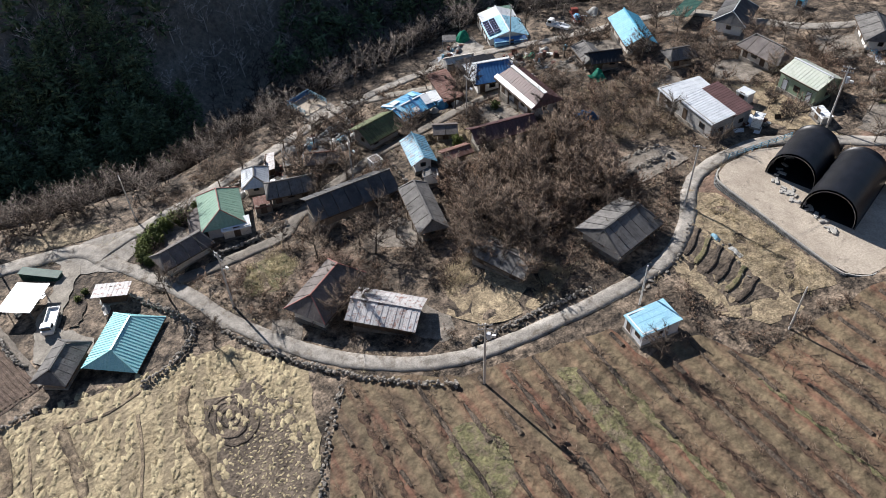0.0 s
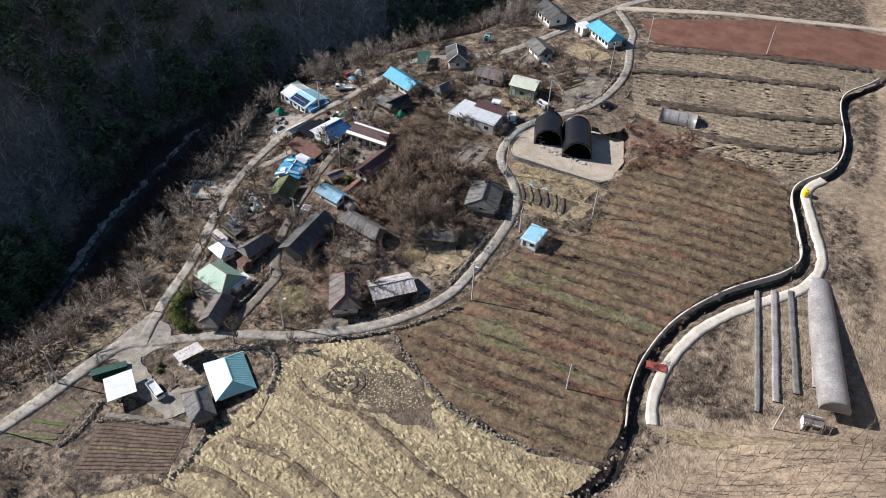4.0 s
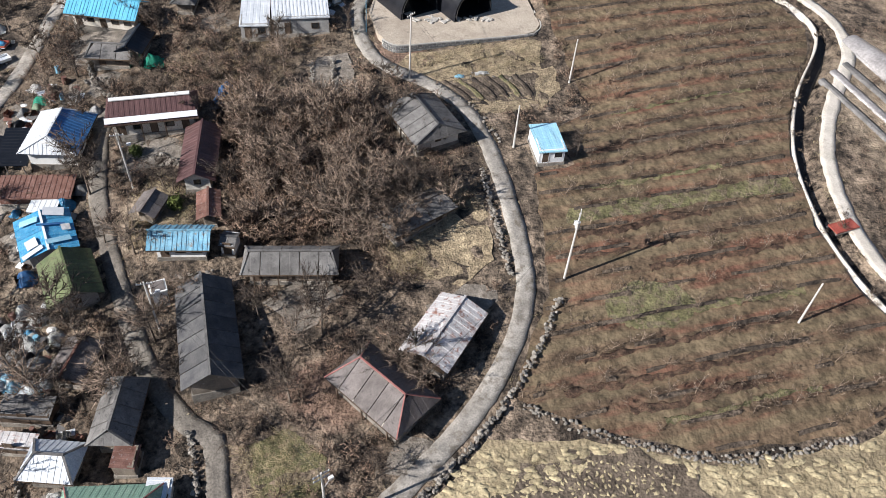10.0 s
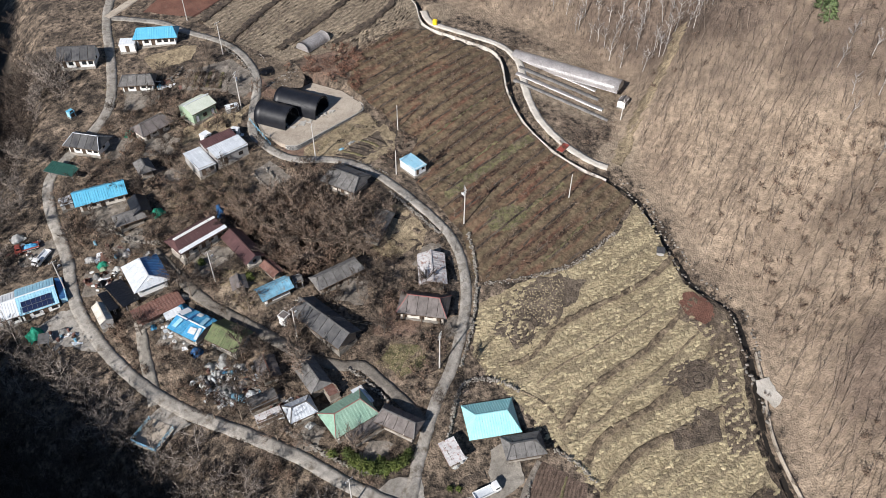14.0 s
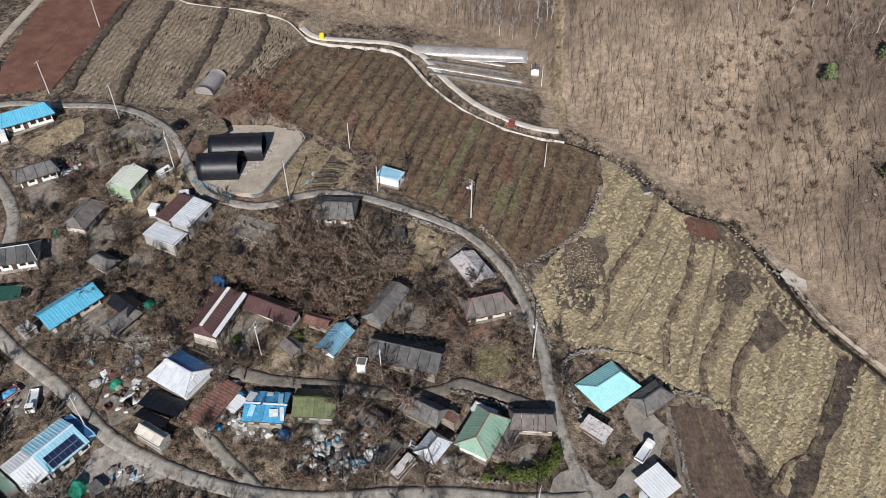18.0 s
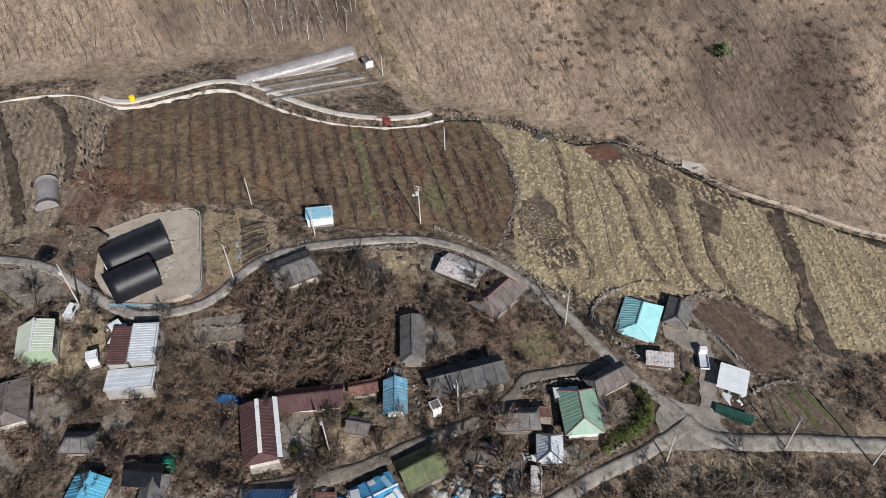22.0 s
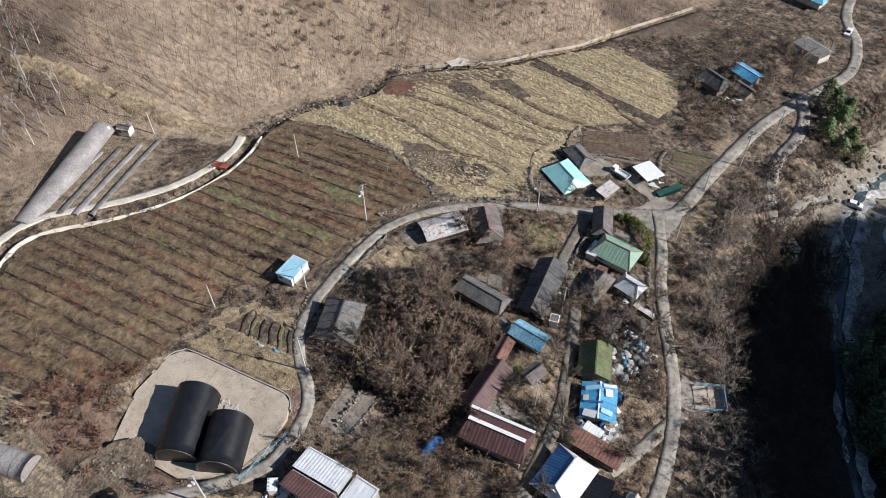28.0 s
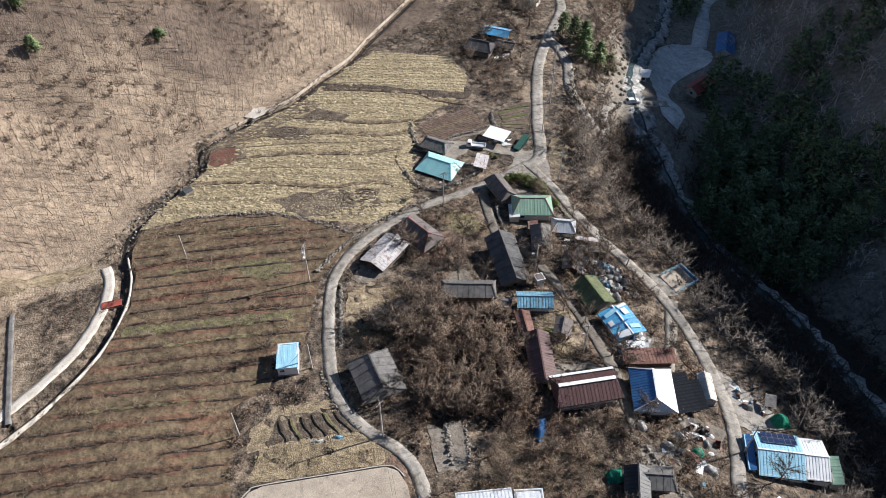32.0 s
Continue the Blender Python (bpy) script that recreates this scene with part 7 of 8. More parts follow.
for x, y, s in ((-38.6, -29.6, 1.0), (-26.2, -26.6, 0.75), (-47.6, 2.6, 1.15), (-46.0, 25.6, 0.8), (-76.2, 56.0, 0.9), (-36.4, 65.2, 0.9), (-9.6, 25.6, 0.75), (-76.8, -112.7, 1.5), (-61.4, -15.4, 0.9),
                (-50.6, -1.2, 1.0), (-55.6, 3.8, 1.1), (-62.6, 2.4, 1.0), (-57.5, -2.8, 0.9), (-45.4, -3.8, 0.7), (-53.5, 18.6, 1.0), (-55.6, 27.4, 1.0), (-21.6, -7.4, 0.85), (-20.2, -10.6, 0.75), (-22.4, -4.6, 0.7),
                (8.6, 19.4, 0.7), (-18.0, 52.5, 0.8), (-30.5, 3.2, 0.8), (-36.0, 3.0, 0.7), (-64.6, 60.4, 0.9), (-60.4, 70.4, 0.9), (-46.0, 59.4, 0.9), (-37.0, 57.6, 0.8), (-27.4, 85.4, 0.9), (-15.8, 82.4, 0.8),
                (-66.0, 12.0, 0.9), (-67.8, 28.0, 0.9), (-39.6, -11.8, 0.7), (-7.2, 88.0, 0.9), (-4.4, 70.2, 0.6), (-58.8, 61.6, 0.8), (-70.5, 70.5, 1.0), (-52.4, 44.6, 0.8), (-62.0, 48.2, 0.8)):
    put_tree(R.randrange(5), x, y, s)
for x, y, s in ((-18.4, 15.4, 1.0), (-15.0, 15.6, 0.95), (-19.8, 12.2, 0.9), (-12.4, 15.8, 0.75), (-17.0, 18.2, 1.0), (-62.4, -92.4, 1.0), (-58.6, -104, 1.1), (-70.6, -104.6, 1.0), (-52.6, -92.6, 0.8), (-68.6, -92.4, 0.9), (-72.6, -120.4, 1.1), (-84.6, -134.4, 1.0), (-66.0, -78.4, 0.8), (-60.4, -72.4, 0.7), (-68.4, -44.6, 0.9), (-71.6, -52.4, 0.9)):
    put_tree(R.randrange(5), x, y, s)
for x, y, s in ((-57.4, 7.7, 1.35), (-51.4, -3.4, 1.2), (-56.7, 30.2, 1.2), (-21.3, 14.9, 1.2), (-29.2, -0.9, 1.15), (-19.7, -7.8, 1.1), (-24.6, 12.6, 1.2), (-27.4, 15.6, 1.25), (-16.2, 12.4, 1.1), (-18.6, 9.4, 0.9), (-22.6, 9.6, 1.0), (-59.6, -1.4, 1.1), (-65.4, -2.4, 1.0), (-68.6, 1.6, 1.1), (-63.4, -10.6, 1.0)):
    put_tree(R.randrange(5), x, y, s)
for x, y, s in spread_in(VILLAGE, 6.4, 71, lambda x, y: clear(2.6, 3.8)(x, y) and not inside(x, y, THICKET), 0.5, 0.95):
    put_tree(R.randrange(5), x, y, s)

def mound_rock(seed):
    """A rough boulder."""
    rr = np.random.RandomState(seed + 900)
    V = [(0, 0, 0.5)] + [(math.cos(k * 1.0472 + h) * w * rr.uniform(0.7, 1.2), math.sin(k * 1.0472 + h) * w * rr.uniform(0.7, 1.2), z) for h, w, z in ((0, 0.45, 0.35), (0.5, 0.62, -0.2)) for k in range(6)]
    F = []
    for k in range(6):
        a, b = 1 + k, 1 + (k + 1) % 6
        F += [(0, a, b), (a, a + 6, b), (b, a + 6, b + 6)]
    return np.array(V), np.array(F)


# ---- evergreens ----
hedge = [leafy(300 + s, 1.6, 0.9, 420) for s in range(4)]
hedge_mesh = [raw("shrub", V, F, "shrub_leaf") for V, F in hedge]
for x, y, s in ((-56.6, -22.6, 1.0), (-57.0, -24.4, 1.1), (-56.4, -26.2, 1.2), (-55.6, -28.0, 1.2), (-54.2, -29.6, 1.1), (-52.4, -30.6, 1.1), (-50.6, -31.0, 1.0), (-49.0, -30.4, 0.8), (-53.6, -28.0, 0.9), (-47.6, -41.6, 0.5), (-48.6, -40.4, 0.5), (-44.6, 21.6, 0.9), (-49.4, 32.0, 0.8), (-58.6, -20.4, 0.8)):
    ob = tagged(new("evergreen_shrub", hedge_mesh[R.randrange(4)]), "dense green evergreen shrub at the garden edge", "shrub", "evergreen shrubs")
    ob.matrix_world = pose(x, y, gz(x, y) - 0.1, 0, 0, R.uniform(0, 360))
    ob.scale = (s * 1.2, s * 1.2, s * 1.2)


def pine(x, y, h, w, seed, label="dark green pine on the slope above the gorge"):
    t = thing("pine", x, y, gz(x, y), R.uniform(0, 360), label, "tree", "pines")
    V, F = conifer(seed, h, w, 26)
    part("crown", raw("crown", V[4:], F[F.min(1) >= 4] - 4, "needle"), "needle", t)
    bm = bmesh.new()
    tube(bm, (0, 0, -0.6), (0, 0, h * 0.9), 0.2, 0.05, 7)
    part("trunk", bm, "bark", t)


for k, (x, y, h) in enumerate(((-88.6, -101.6, 9), (-86.4, -106.4, 8), (-91.4, -97.6, 8), (-95.4, -94.4, 8), (-97.8, -91.4, 7), (-88.4, -90.6, 7), (-92.6, -102.6, 8), (-93.4, -89.4, 6))):
    pine(x, y, h, 3.4, 400 + k)
for k, (x, y, h) in enumerate(((67.7, -93.9, 6), (64.5, -96, 5), (61.5, -73.7, 4.5), (65.2, -85.3, 4), (99.2, -34.4, 6), (102, -31, 5.5), (106.6, -26.4, 6), (34.6, -88, 2.6))):
    pine(x, y, h, 2.2, 420 + k, "small green pine on the bare hillside")
grove = [(x, y, s) for x, y, s in spread_in([(-108, -34), (-118, -60), (-134, -66), (-150, -60), (-158, -20), (-128, -8), (-112, -14)], 5.2, 17, lo=1.0, hi=1.55)]
scatter("pine_grove", pines, grove, "needle_haze", "tall dense pine grove across the gorge", "forest")
patch("valley_pad", VALLEY_PAD, "valley_concrete", "pale paved ground on the valley floor", "yard", 0.3, 3)
strip("valley_road", VALLEY_ROAD, 6.0, "valley_concrete", "pale paved road along the valley floor", "road", 0.4, level=0.6, thick=1.5, step=3)
strip("river_bed", RIVER, 9.0, "river_stone", "stony grey bed of the mountain river", "river", 0.15, 1.6, step=2.5, level=0.7, thick=1.0)
strip("river", RIVER, 3.2, "river_water", "shallow clear water over grey stones", "water", 0.3, 0.7, step=2.5, level=1.0, thick=0.6)
patch("landing", [(-86.6, -50.0), (-90.4, -50.6), (-91.0, -55.4), (-87.6, -56.4)], "valley_concrete", "pale concrete landing below the hairpin", "yard", 0.3, 1.5)
rocks = [mound_rock(s) for s in range(4)]
rs = np.random.RandomState(36)
scatter("river_stones", rocks, [(p.x + rs.normal(0, 3.0), p.y + rs.normal(0, 2.4), rs.uniform(0.4, 1.5)) for p in along(RIVER[:10], 1.1) for _k in range(2)], "wall_stone", "pale boulders strewn along the river bed", "boulders", lift=0.2)
scatter("road_rubble", rocks, [(p.x + rs.normal(0, 0.8), p.y + rs.normal(0, 0.8), rs.uniform(0.3, 0.8)) for p in along([(-88.6, -75.4), (-91, -78.4), (-94, -80.4)], 0.6)], "wall_stone", "pale boulders banked above the hairpin", "boulders", lift=0.1)

# ---- straw and stubble ----
tufts = [tuft(160 + s, 0.36, 1.0, 60, 0.35) for s in range(5)]
rs = np.random.RandomState(31)
straw = []
ROWS = Vector((0.98, -0.19))
ACROSS = Vector((0.19, 0.98))
RINGY = lambda x, y: math.hypot((x + 13.2) / 3.6, (y + 28.6) / 3.0) > 1


def mound(seed):
    """A low uneven heap of cut straw."""
    rs3 = np.random.RandomState(seed)
    V = [(0, 0, 0.18)]
    for ring, (rad, hh) in enumerate(((0.5, 0.15), (0.95, -0.08))):
        for k in range(8):
            f = rad * rs3.uniform(0.65, 1.25)
            V.append((f * math.cos(k * 0.785 + ring * 0.3) * 1.5, f * math.sin(k * 0.785 + ring * 0.3) * 0.75, hh * rs3.uniform(0.5, 1.3)))
    F = []
    for k in range(8):
        a, b = 1 + k, 1 + (k + 1) % 8
        F += [(0, a, b), (a, a + 8, b + 8), (a, b + 8, b)]
    return np.array(V), np.array(F)


mounds = [mound(190 + s) for s in range(8)]
heaps = []
def off_line(x, y, pts):
    return float(np.hypot(pts[:, 0] - x, pts[:, 1] - y).min())


BANKS = [[(-21.5, -31.6), (-17, -33.4), (-5.4, -33.1), (7.8, -36.8), (18.8, -39.1), (28.4, -39.2)], [(-25.6, -47.6), (-15.6, -46.4), (-7.2, -47.6), (2.2, -49.2), (11.5, -49.3), (21.6, -49.4)], [(-27.6, -55.0), (-20.5, -54.3), (-9.2, -57.2), (0.5, -58.4), (10.2, -59.2), (18, -58.4)],
         [(-29.6, -60.7), (-18.7, -60.8), (-6.9, -65.0), (1.4, -67.4)], [(-46.5, -67.6), (-38, -70.4), (-31.2, -75.6), (-7.8, -81.6)]]
TRACKS = [[(-20.9, -38.3), (-14.4, -39), (-1.5, -42.2), (12.6, -44.3)], [(-24.6, -36), (-23.4, -41.5), (-24.4, -47.0)], [(-24, -51.4), (-12, -52.2), (2, -54.0), (14, -54.4)]]
BANK_PTS = np.array([(p.x, p.y) for ln in BANKS for p in along(ln, 0.7)])
TRACK_PTS = np.array([(p.x, p.y) for ln in TRACKS for p in along(ln, 0.7)])
DARKS = ([(-9.4, -23.6), (-1.4, -20.9), (9.3, -29.0), (5.6, -31.6), (-5.4, -31.4), (-12.4, -29)], [(-3.2, -59.6), (2.4, -58.7), (9.5, -60.7), (6.6, -63.8), (0.3, -64.1)], [(-17.0, -61.6), (-6.9, -65.5), (0.4, -67.8), (-5.6, -71.7), (-14.5, -66.4)], [(17.0, -47.6), (24.6, -47), (23.7, -54.3), (18.8, -56.5), (16.4, -54)],
         [(-46, -69), (-31.2, -75.0), (-7.8, -81.0), (-7.2, -85.4), (-31.2, -78.2), (-49, -73.3)])
for k in range(-5, 46):
    c = Vector((-20, -27)) - ACROSS * (k * 1.75)
    for j in range(-20, 38):
        p = c + ROWS * (j * 1.9 + rs.normal(0, 0.35)) + ACROSS * (0.9 * noise.noise((j * 0.12, k * 0.35, 0)) + rs.normal(0, 0.18))
        if not inside(p.x, p.y, STUBBLE):
            continue
        worn = noise.noise((p.x * 0.11, p.y * 0.11, 4)) + 0.6 * noise.noise((p.x * 0.4, p.y * 0.4, 8))
        if any(inside(p.x + worn, p.y + worn, d) for d in DARKS) or off_line(p.x, p.y, BANK_PTS) < 1.0 + 0.5 * worn or off_line(p.x, p.y, TRACK_PTS) < 0.7:
            continue
        far = p.y < -66
        for _k in range(4 if rs.rand() < 0.85 else 2):
            q = p + ROWS * rs.normal(0, 0.62 if not far else 0.8) + ACROSS * rs.normal(0, 0.32 if not far else 0.2)
            if rs.rand() < 0.8:
                heaps.append((q.x, q.y, rs.uniform(0.34, 0.66)))
            else:
                straw.append((q.x, q.y, rs.uniform(0.3, 0.7)))
scatter("straw_mounds", mounds, heaps, "straw", "rows of small pale heaps of cut straw", "straw", lift=0.13, turn=-0.19)
scatter("straw_litter", tufts, straw, "straw", "loose pale straw between the heaps", "straw", lift=0.13)
stub = [(x, y, s) for x, y, s in spread_in([(-16, -22.8), (-8, -21.2), (1.4, -23.6), (4.0, -26), (-2, -30.6), (-14, -30)], 0.62, 41, RINGY, 0.5, 1.1)]
scatter("stubble_stalks", mounds, [(x, y, q * 0.24) for x, y, q in stub], "straw", "short pale stalks over dark soil", "stubble", lift=0.14)
clumps = [tuft(170 + s, 0.9, 1.3, 60) for s in range(4)]
scatter("grass_tufts", clumps, spread_in([(-19.6, 5.5), (-12.4, 2.0), (-7.4, 4.5), (-6.8, 14.2), (-9.4, 19.4), (-15, 17.5), (-19.4, 12)], 1.0, 42, clear(1.8, 4.4), 0.4, 1.0)
        + spread_in([(-38.6, -18.0), (-32.6, -20.2), (-30.6, -15.6), (-34.6, -11.2), (-39.4, -12.4)], 1.1, 43, lo=0.4, hi=0.9) + spread_in([(-8.4, 38.8), (9.8, 38.8), (11.8, 45.2), (-9.6, 45.2)], 1.2, 44, lo=0.3, hi=0.7)
        + spread_in([(-40, 22), (-48, 30), (-50, 20), (-44, 16)], 1.1, 45, clear(1.8, 2.8), 0.4, 0.9), "straw", "pale dry grass in rough tufts", "grass")
scatter("brush_tufts", clumps, spread_in([(-21.4, 43.6), (-25.6, 41.8), (-34.0, 45.4), (-44.4, 46.2), (-45.8, 50.4), (-41.4, 57.0), (-31.6, 57.6), (-23.6, 54.4), (-20.6, 50.6)], 1.3, 48, clear(1.8, 3.0), 0.4, 1.0), "dry_grass", "tangled pale dry grass behind the farmhouse", "grass")
scatter("hedge_scrub", low, [(p.x + rs.normal(0, 0.55), p.y + rs.normal(0, 0.4), rs.uniform(0.5, 0.95)) for p in along([(-72.2, 20.0), (-71.4, 25.0), (-70.8, 30.4)], 0.7)], "twig_red", "brown hedge between the drive and the road", "hedge")
scatter("weed_tufts", clumps, spread_in(VILLAGE, 1.7, 46, lambda x, y: clump(x, y, 0.0, 5.0) and clear(1.9, 3.6)(x, y), 0.4, 1.1), "twig_red", "tangled brown winter weeds", "weeds")
scatter("field_weeds", clumps, spread_in([(57, 62), (60, 52), (66, 40), (73, 40), (74, 3), (62, -3), (46, -10), (44, -2), (48, 12), (56, 22), (63, 33)], 2.2, 47, clear(1.8, 2), 0.3, 0.8), "twig_red", "sparse weeds round the seed beds", "weeds")
# ---- field banks ----
for ln in BANKS:
    strip("field_bank", ln, 1.25, "bank_soil", "low weedy brown earth bank between field terraces", "bank", 0.15, 0.25, thick=0.5, step=1.6)
for ln in TRACKS:
    strip("wheel_track", ln, 0.4, "bank_soil", "worn brown wheel track over the stubble", "track", 0.12, 0.12, thick=0.2, step=1.8)
TERRACES = [[(4.6, 108.4), (23, 114.6), (42, 119.5), (62, 125)], [(3.4, 92.8), (19.7, 100.2), (38.5, 105.6), (55.4, 110.6)], [(11.5, 81.5), (28.9, 85), (45.3, 89.6), (58.4, 94.3)], [(25.4, 73.4), (39.3, 74.4), (52.2, 77.8), (59.2, 82.7)], [(18.1, 64.6), (31.7, 66.6), (44.5, 65.2), (53.4, 67)]]
for ln in TERRACES[:4]:
    strip("field_bank", ln, 2.0, "dark_soil", "weedy earth bank between terraced fields", "bank", 0.5, 0.5, thick=0.9)
scatter("bank_weeds", clumps, [(p.x + rs.normal(0, 0.6), p.y + rs.normal(0, 0.5), rs.uniform(0.35, 0.9)) for ln in BANKS + TERRACES for p in along(ln, 1.3)], "twig_red", "brown weeds along the field banks", "weeds")
scatter("bank_brambles", low, [(p.x + rs.normal(0, 0.5), p.y + rs.normal(0, 0.5), rs.uniform(0.25, 0.6)) for ln in BANKS[3:] + TERRACES for p in along(ln, 2.6) if rs.rand() < 0.7], "twig_dark", "low dark brambles along the field banks", "scrub")
# ploughed ridges on the upper terraces
RV, RF = [], []
for hi_ln, lo_ln in zip(TERRACES, TERRACES[1:]):
    hi_p, lo_p = along(hi_ln, 1.0), along(lo_ln, 1.0)
    n_row = max(3, int((hi_p[len(hi_p) // 2] - lo_p[len(lo_p) // 2]).length / 1.25))
    for k in range(1, n_row):
        last = None
        for i in range(60):
            q = hi_p[int(i / 59 * (len(hi_p) - 1))].lerp(lo_p[int(i / 59 * (len(lo_p) - 1))], (k + 0.25 * noise.noise((i * 0.15, k * 2.0, 7))) / n_row)
            if noise.noise((i * 0.09, k * 0.8, 3)) < -0.28:
                last = None
                continue
            base, w = len(RV), 0.3 + 0.12 * noise.noise((i * 0.4, k, 5))
            for dy, dz in ((-w, -0.06), (0, 0.26), (w, -0.06)):
                RV.append((q.x + 0.25 * dy, q.y + dy, gz(q.x + 0.25 * dy, q.y + dy) + 0.06 + dz))
            if last is not None:
                RF += [(last + m, base + m, base + m + 1, last + m + 1) for m in range(2)]
            last = base
tagged(new("plough_ridges", raw("plough_ridges", RV, RF, "ploughed")), "long low ridges of ploughed dry soil", "ridges", kind="stuff")
for k in range(13):
    a = Vector((-33.4, -49.4)).lerp(Vector((-31.4, -57.4)), k / 12)
    b = Vector((-49.4, -54.8)).lerp(Vector((-46.4, -64.4)), k / 12)
    strip("furrow_ridge", [tuple(a), tuple(a.lerp(b, 0.5)), tuple(b)], 0.42, "green_weed" if k == 7 else "tilled", "row of green winter vegetables" if k == 7 else "raised furrow ridge of brown soil", "furrow", 0.2, 0.1, thick=0.3)
for k, (a, b) in enumerate((
    ((-16.6, 85.3), (-11.9, 89.3)),
    ((-15.4, 83.9), (-10.7, 87.9)),
    ((-14.2, 82.5), (-9.5, 86.5)),
    ((-13.0, 81.2), (-8.4, 85.2)),
    ((-11.9, 79.9), (-7.2, 83.9)),
    ((-10.8, 78.7), (-6.2, 82.7)),
)):
    strip("allotment_row", [a, ((a[0] + b[0]) / 2, (a[1] + b[1]) / 2), b], 0.7, "green_weed" if k % 2 else "dark_soil", "low bed of dark soil and winter greens", "furrow", 0.26, 0.15, thick=0.3, step=0.8)
strip("plot_path", [(-33.4, -48.6), (-40.6, -50.6), (-50.0, -53.6)], 1.0, "dirt", "trodden path beside the tilled plot", "path", 0.16, 0.12)
for k in range(6):
    a = Vector((-54.8, -54.4)).lerp(Vector((-54.4, -61.4)), k / 5)
    b = Vector((-59.4, -53.6)).lerp(Vector((-63.4, -65.0)), k / 5)
    strip("vegetable_row", [tuple(a), tuple(a.lerp(b, 0.5)), tuple(b)], 0.5, "shrub_leaf" if k % 2 else "tilled", "low row of green winter vegetables" if k % 2 else "bare soil row between vegetables", "furrow", 0.2, 0.15, thick=0.3)
for cx, cy, turns, reach in ((-13.6, -28.2, 3.2, 3.1), (3.4, -60.2, 2.4, 2.6)):
    sp = [(cx + (0.35 + reach * q / turns / 6.28) * (1.3 + 0.16 * math.sin(q * 0.7)) * math.cos(q), cy + (0.35 + reach * q / turns / 6.28) * (0.95 + 0.12 * math.sin(q * 1.7)) * math.sin(q)) for q in np.linspace(0, turns * 6.28, int(turns * 13))]
    strip("plough_ring", sp, 0.3, "dark_soil", "uneven spiral of turned soil left by a tractor", "furrow", 0.2, 0.14, thick=0.25, step=0.6)

# ---- rail fence between warehouse and raised yard ----
fence = thing("rail_fence", 0, 0, 0, 0, "low blue-grey steel rail fence beside the road", "fence")
F0, F1 = Vector((-12.8, 62.8, 0)), Vector((-14.7, 52.1, 0))
for k in range(9):
    p = F0.lerp(F1, k / 8)
    part("post", boxes((p.x - 0.05, p.y - 0.05, gz(p.x, p.y) - 0.2, p.x + 0.05, p.y + 0.05, gz(p.x, p.y) + 1.15)), "faded_blue", fence)
for h in (0.45, 0.8, 1.1):
    for k in range(8):
        p, q = F0.lerp(F1, k / 8), F0.lerp(F1, (k + 1) / 8)
        bm = bmesh.new()
        tube(bm, (p.x, p.y, gz(p.x, p.y) + h), (q.x, q.y, gz(q.x, q.y) + h), 0.04, 0.04, 6)
        part("rail", bm, "faded_blue", fence)

# ---- vehicles ----


def wheels(t, xs, ys, r, w):
    for x in xs:
        for s in (-1, 1):
            bm = bmesh.new()
            tube(bm, (x, s * ys, r), (x, s * (ys - w), r), r, r, 14)
            wh = part("wheel", bm, "rubber", t)
            bm = bmesh.new()
            tube(bm, (x, s * (ys + 0.012), r), (x, s * (ys - 0.05), r), r * 0.55, r * 0.55, 10)
            part("rim", bm, "steel", wh)


def truck(x, y, rz, paint, label, load=None):
    t = thing("pickup_truck", x, y, gz(x, y) + 0.08, rz, label, "truck", "vehicles")
    bm = boxes((1.05, -0.82, 0.5, 2.5, 0.82, 1.25), (1.15, -0.76, 1.25, 2.25, 0.76, 1.9))
    bmesh.ops.bevel(bm, geom=bm.edges[:], offset=0.09, segments=2, affect="EDGES")
    part("cab", bm, paint, t)
    part("windshield", boxes((2.2, -0.66, 1.3, 2.3, 0.66, 1.8)), "glass", t)
    for s in (-1, 1):
        part("side_window", boxes((1.3, s * 0.765 - 0.015, 1.32, 2.1, s * 0.765 + 0.015, 1.78)), "glass", t)
    part("bed_floor", boxes((-2.5, -0.84, 0.68, 1.0, 0.84, 0.78)), "grey_metal", t)
    part("chassis", boxes((-2.4, -0.5, 0.4, 1.1, 0.5, 0.66)), "rubber", t)
    for a in ((-2.5, 0.8, 0.79, 1.0, 0.86, 1.15), (-2.5, -0.86, 0.79, 1.0, -0.8, 1.15), (-2.56, -0.86, 0.79, -2.5, 0.86, 1.15)):
        part("bed_side", boxes(a), paint, t)
    if load:
        bm = bmesh.new()
        bmesh.ops.create_icosphere(bm, subdivisions=3, radius=1.0)
        for v in bm.verts:
            v.co = Vector((v.co.x * 1.6 - 0.75, v.co.y * 0.8, 0.8 + max(0, v.co.z) * (0.8 + 0.25 * noise.noise(v.co * 2))))
        part("tarp_load", bm, load, t)
    wheels(t, (-1.6, 1.75), 0.8, 0.33, 0.22)
    return t


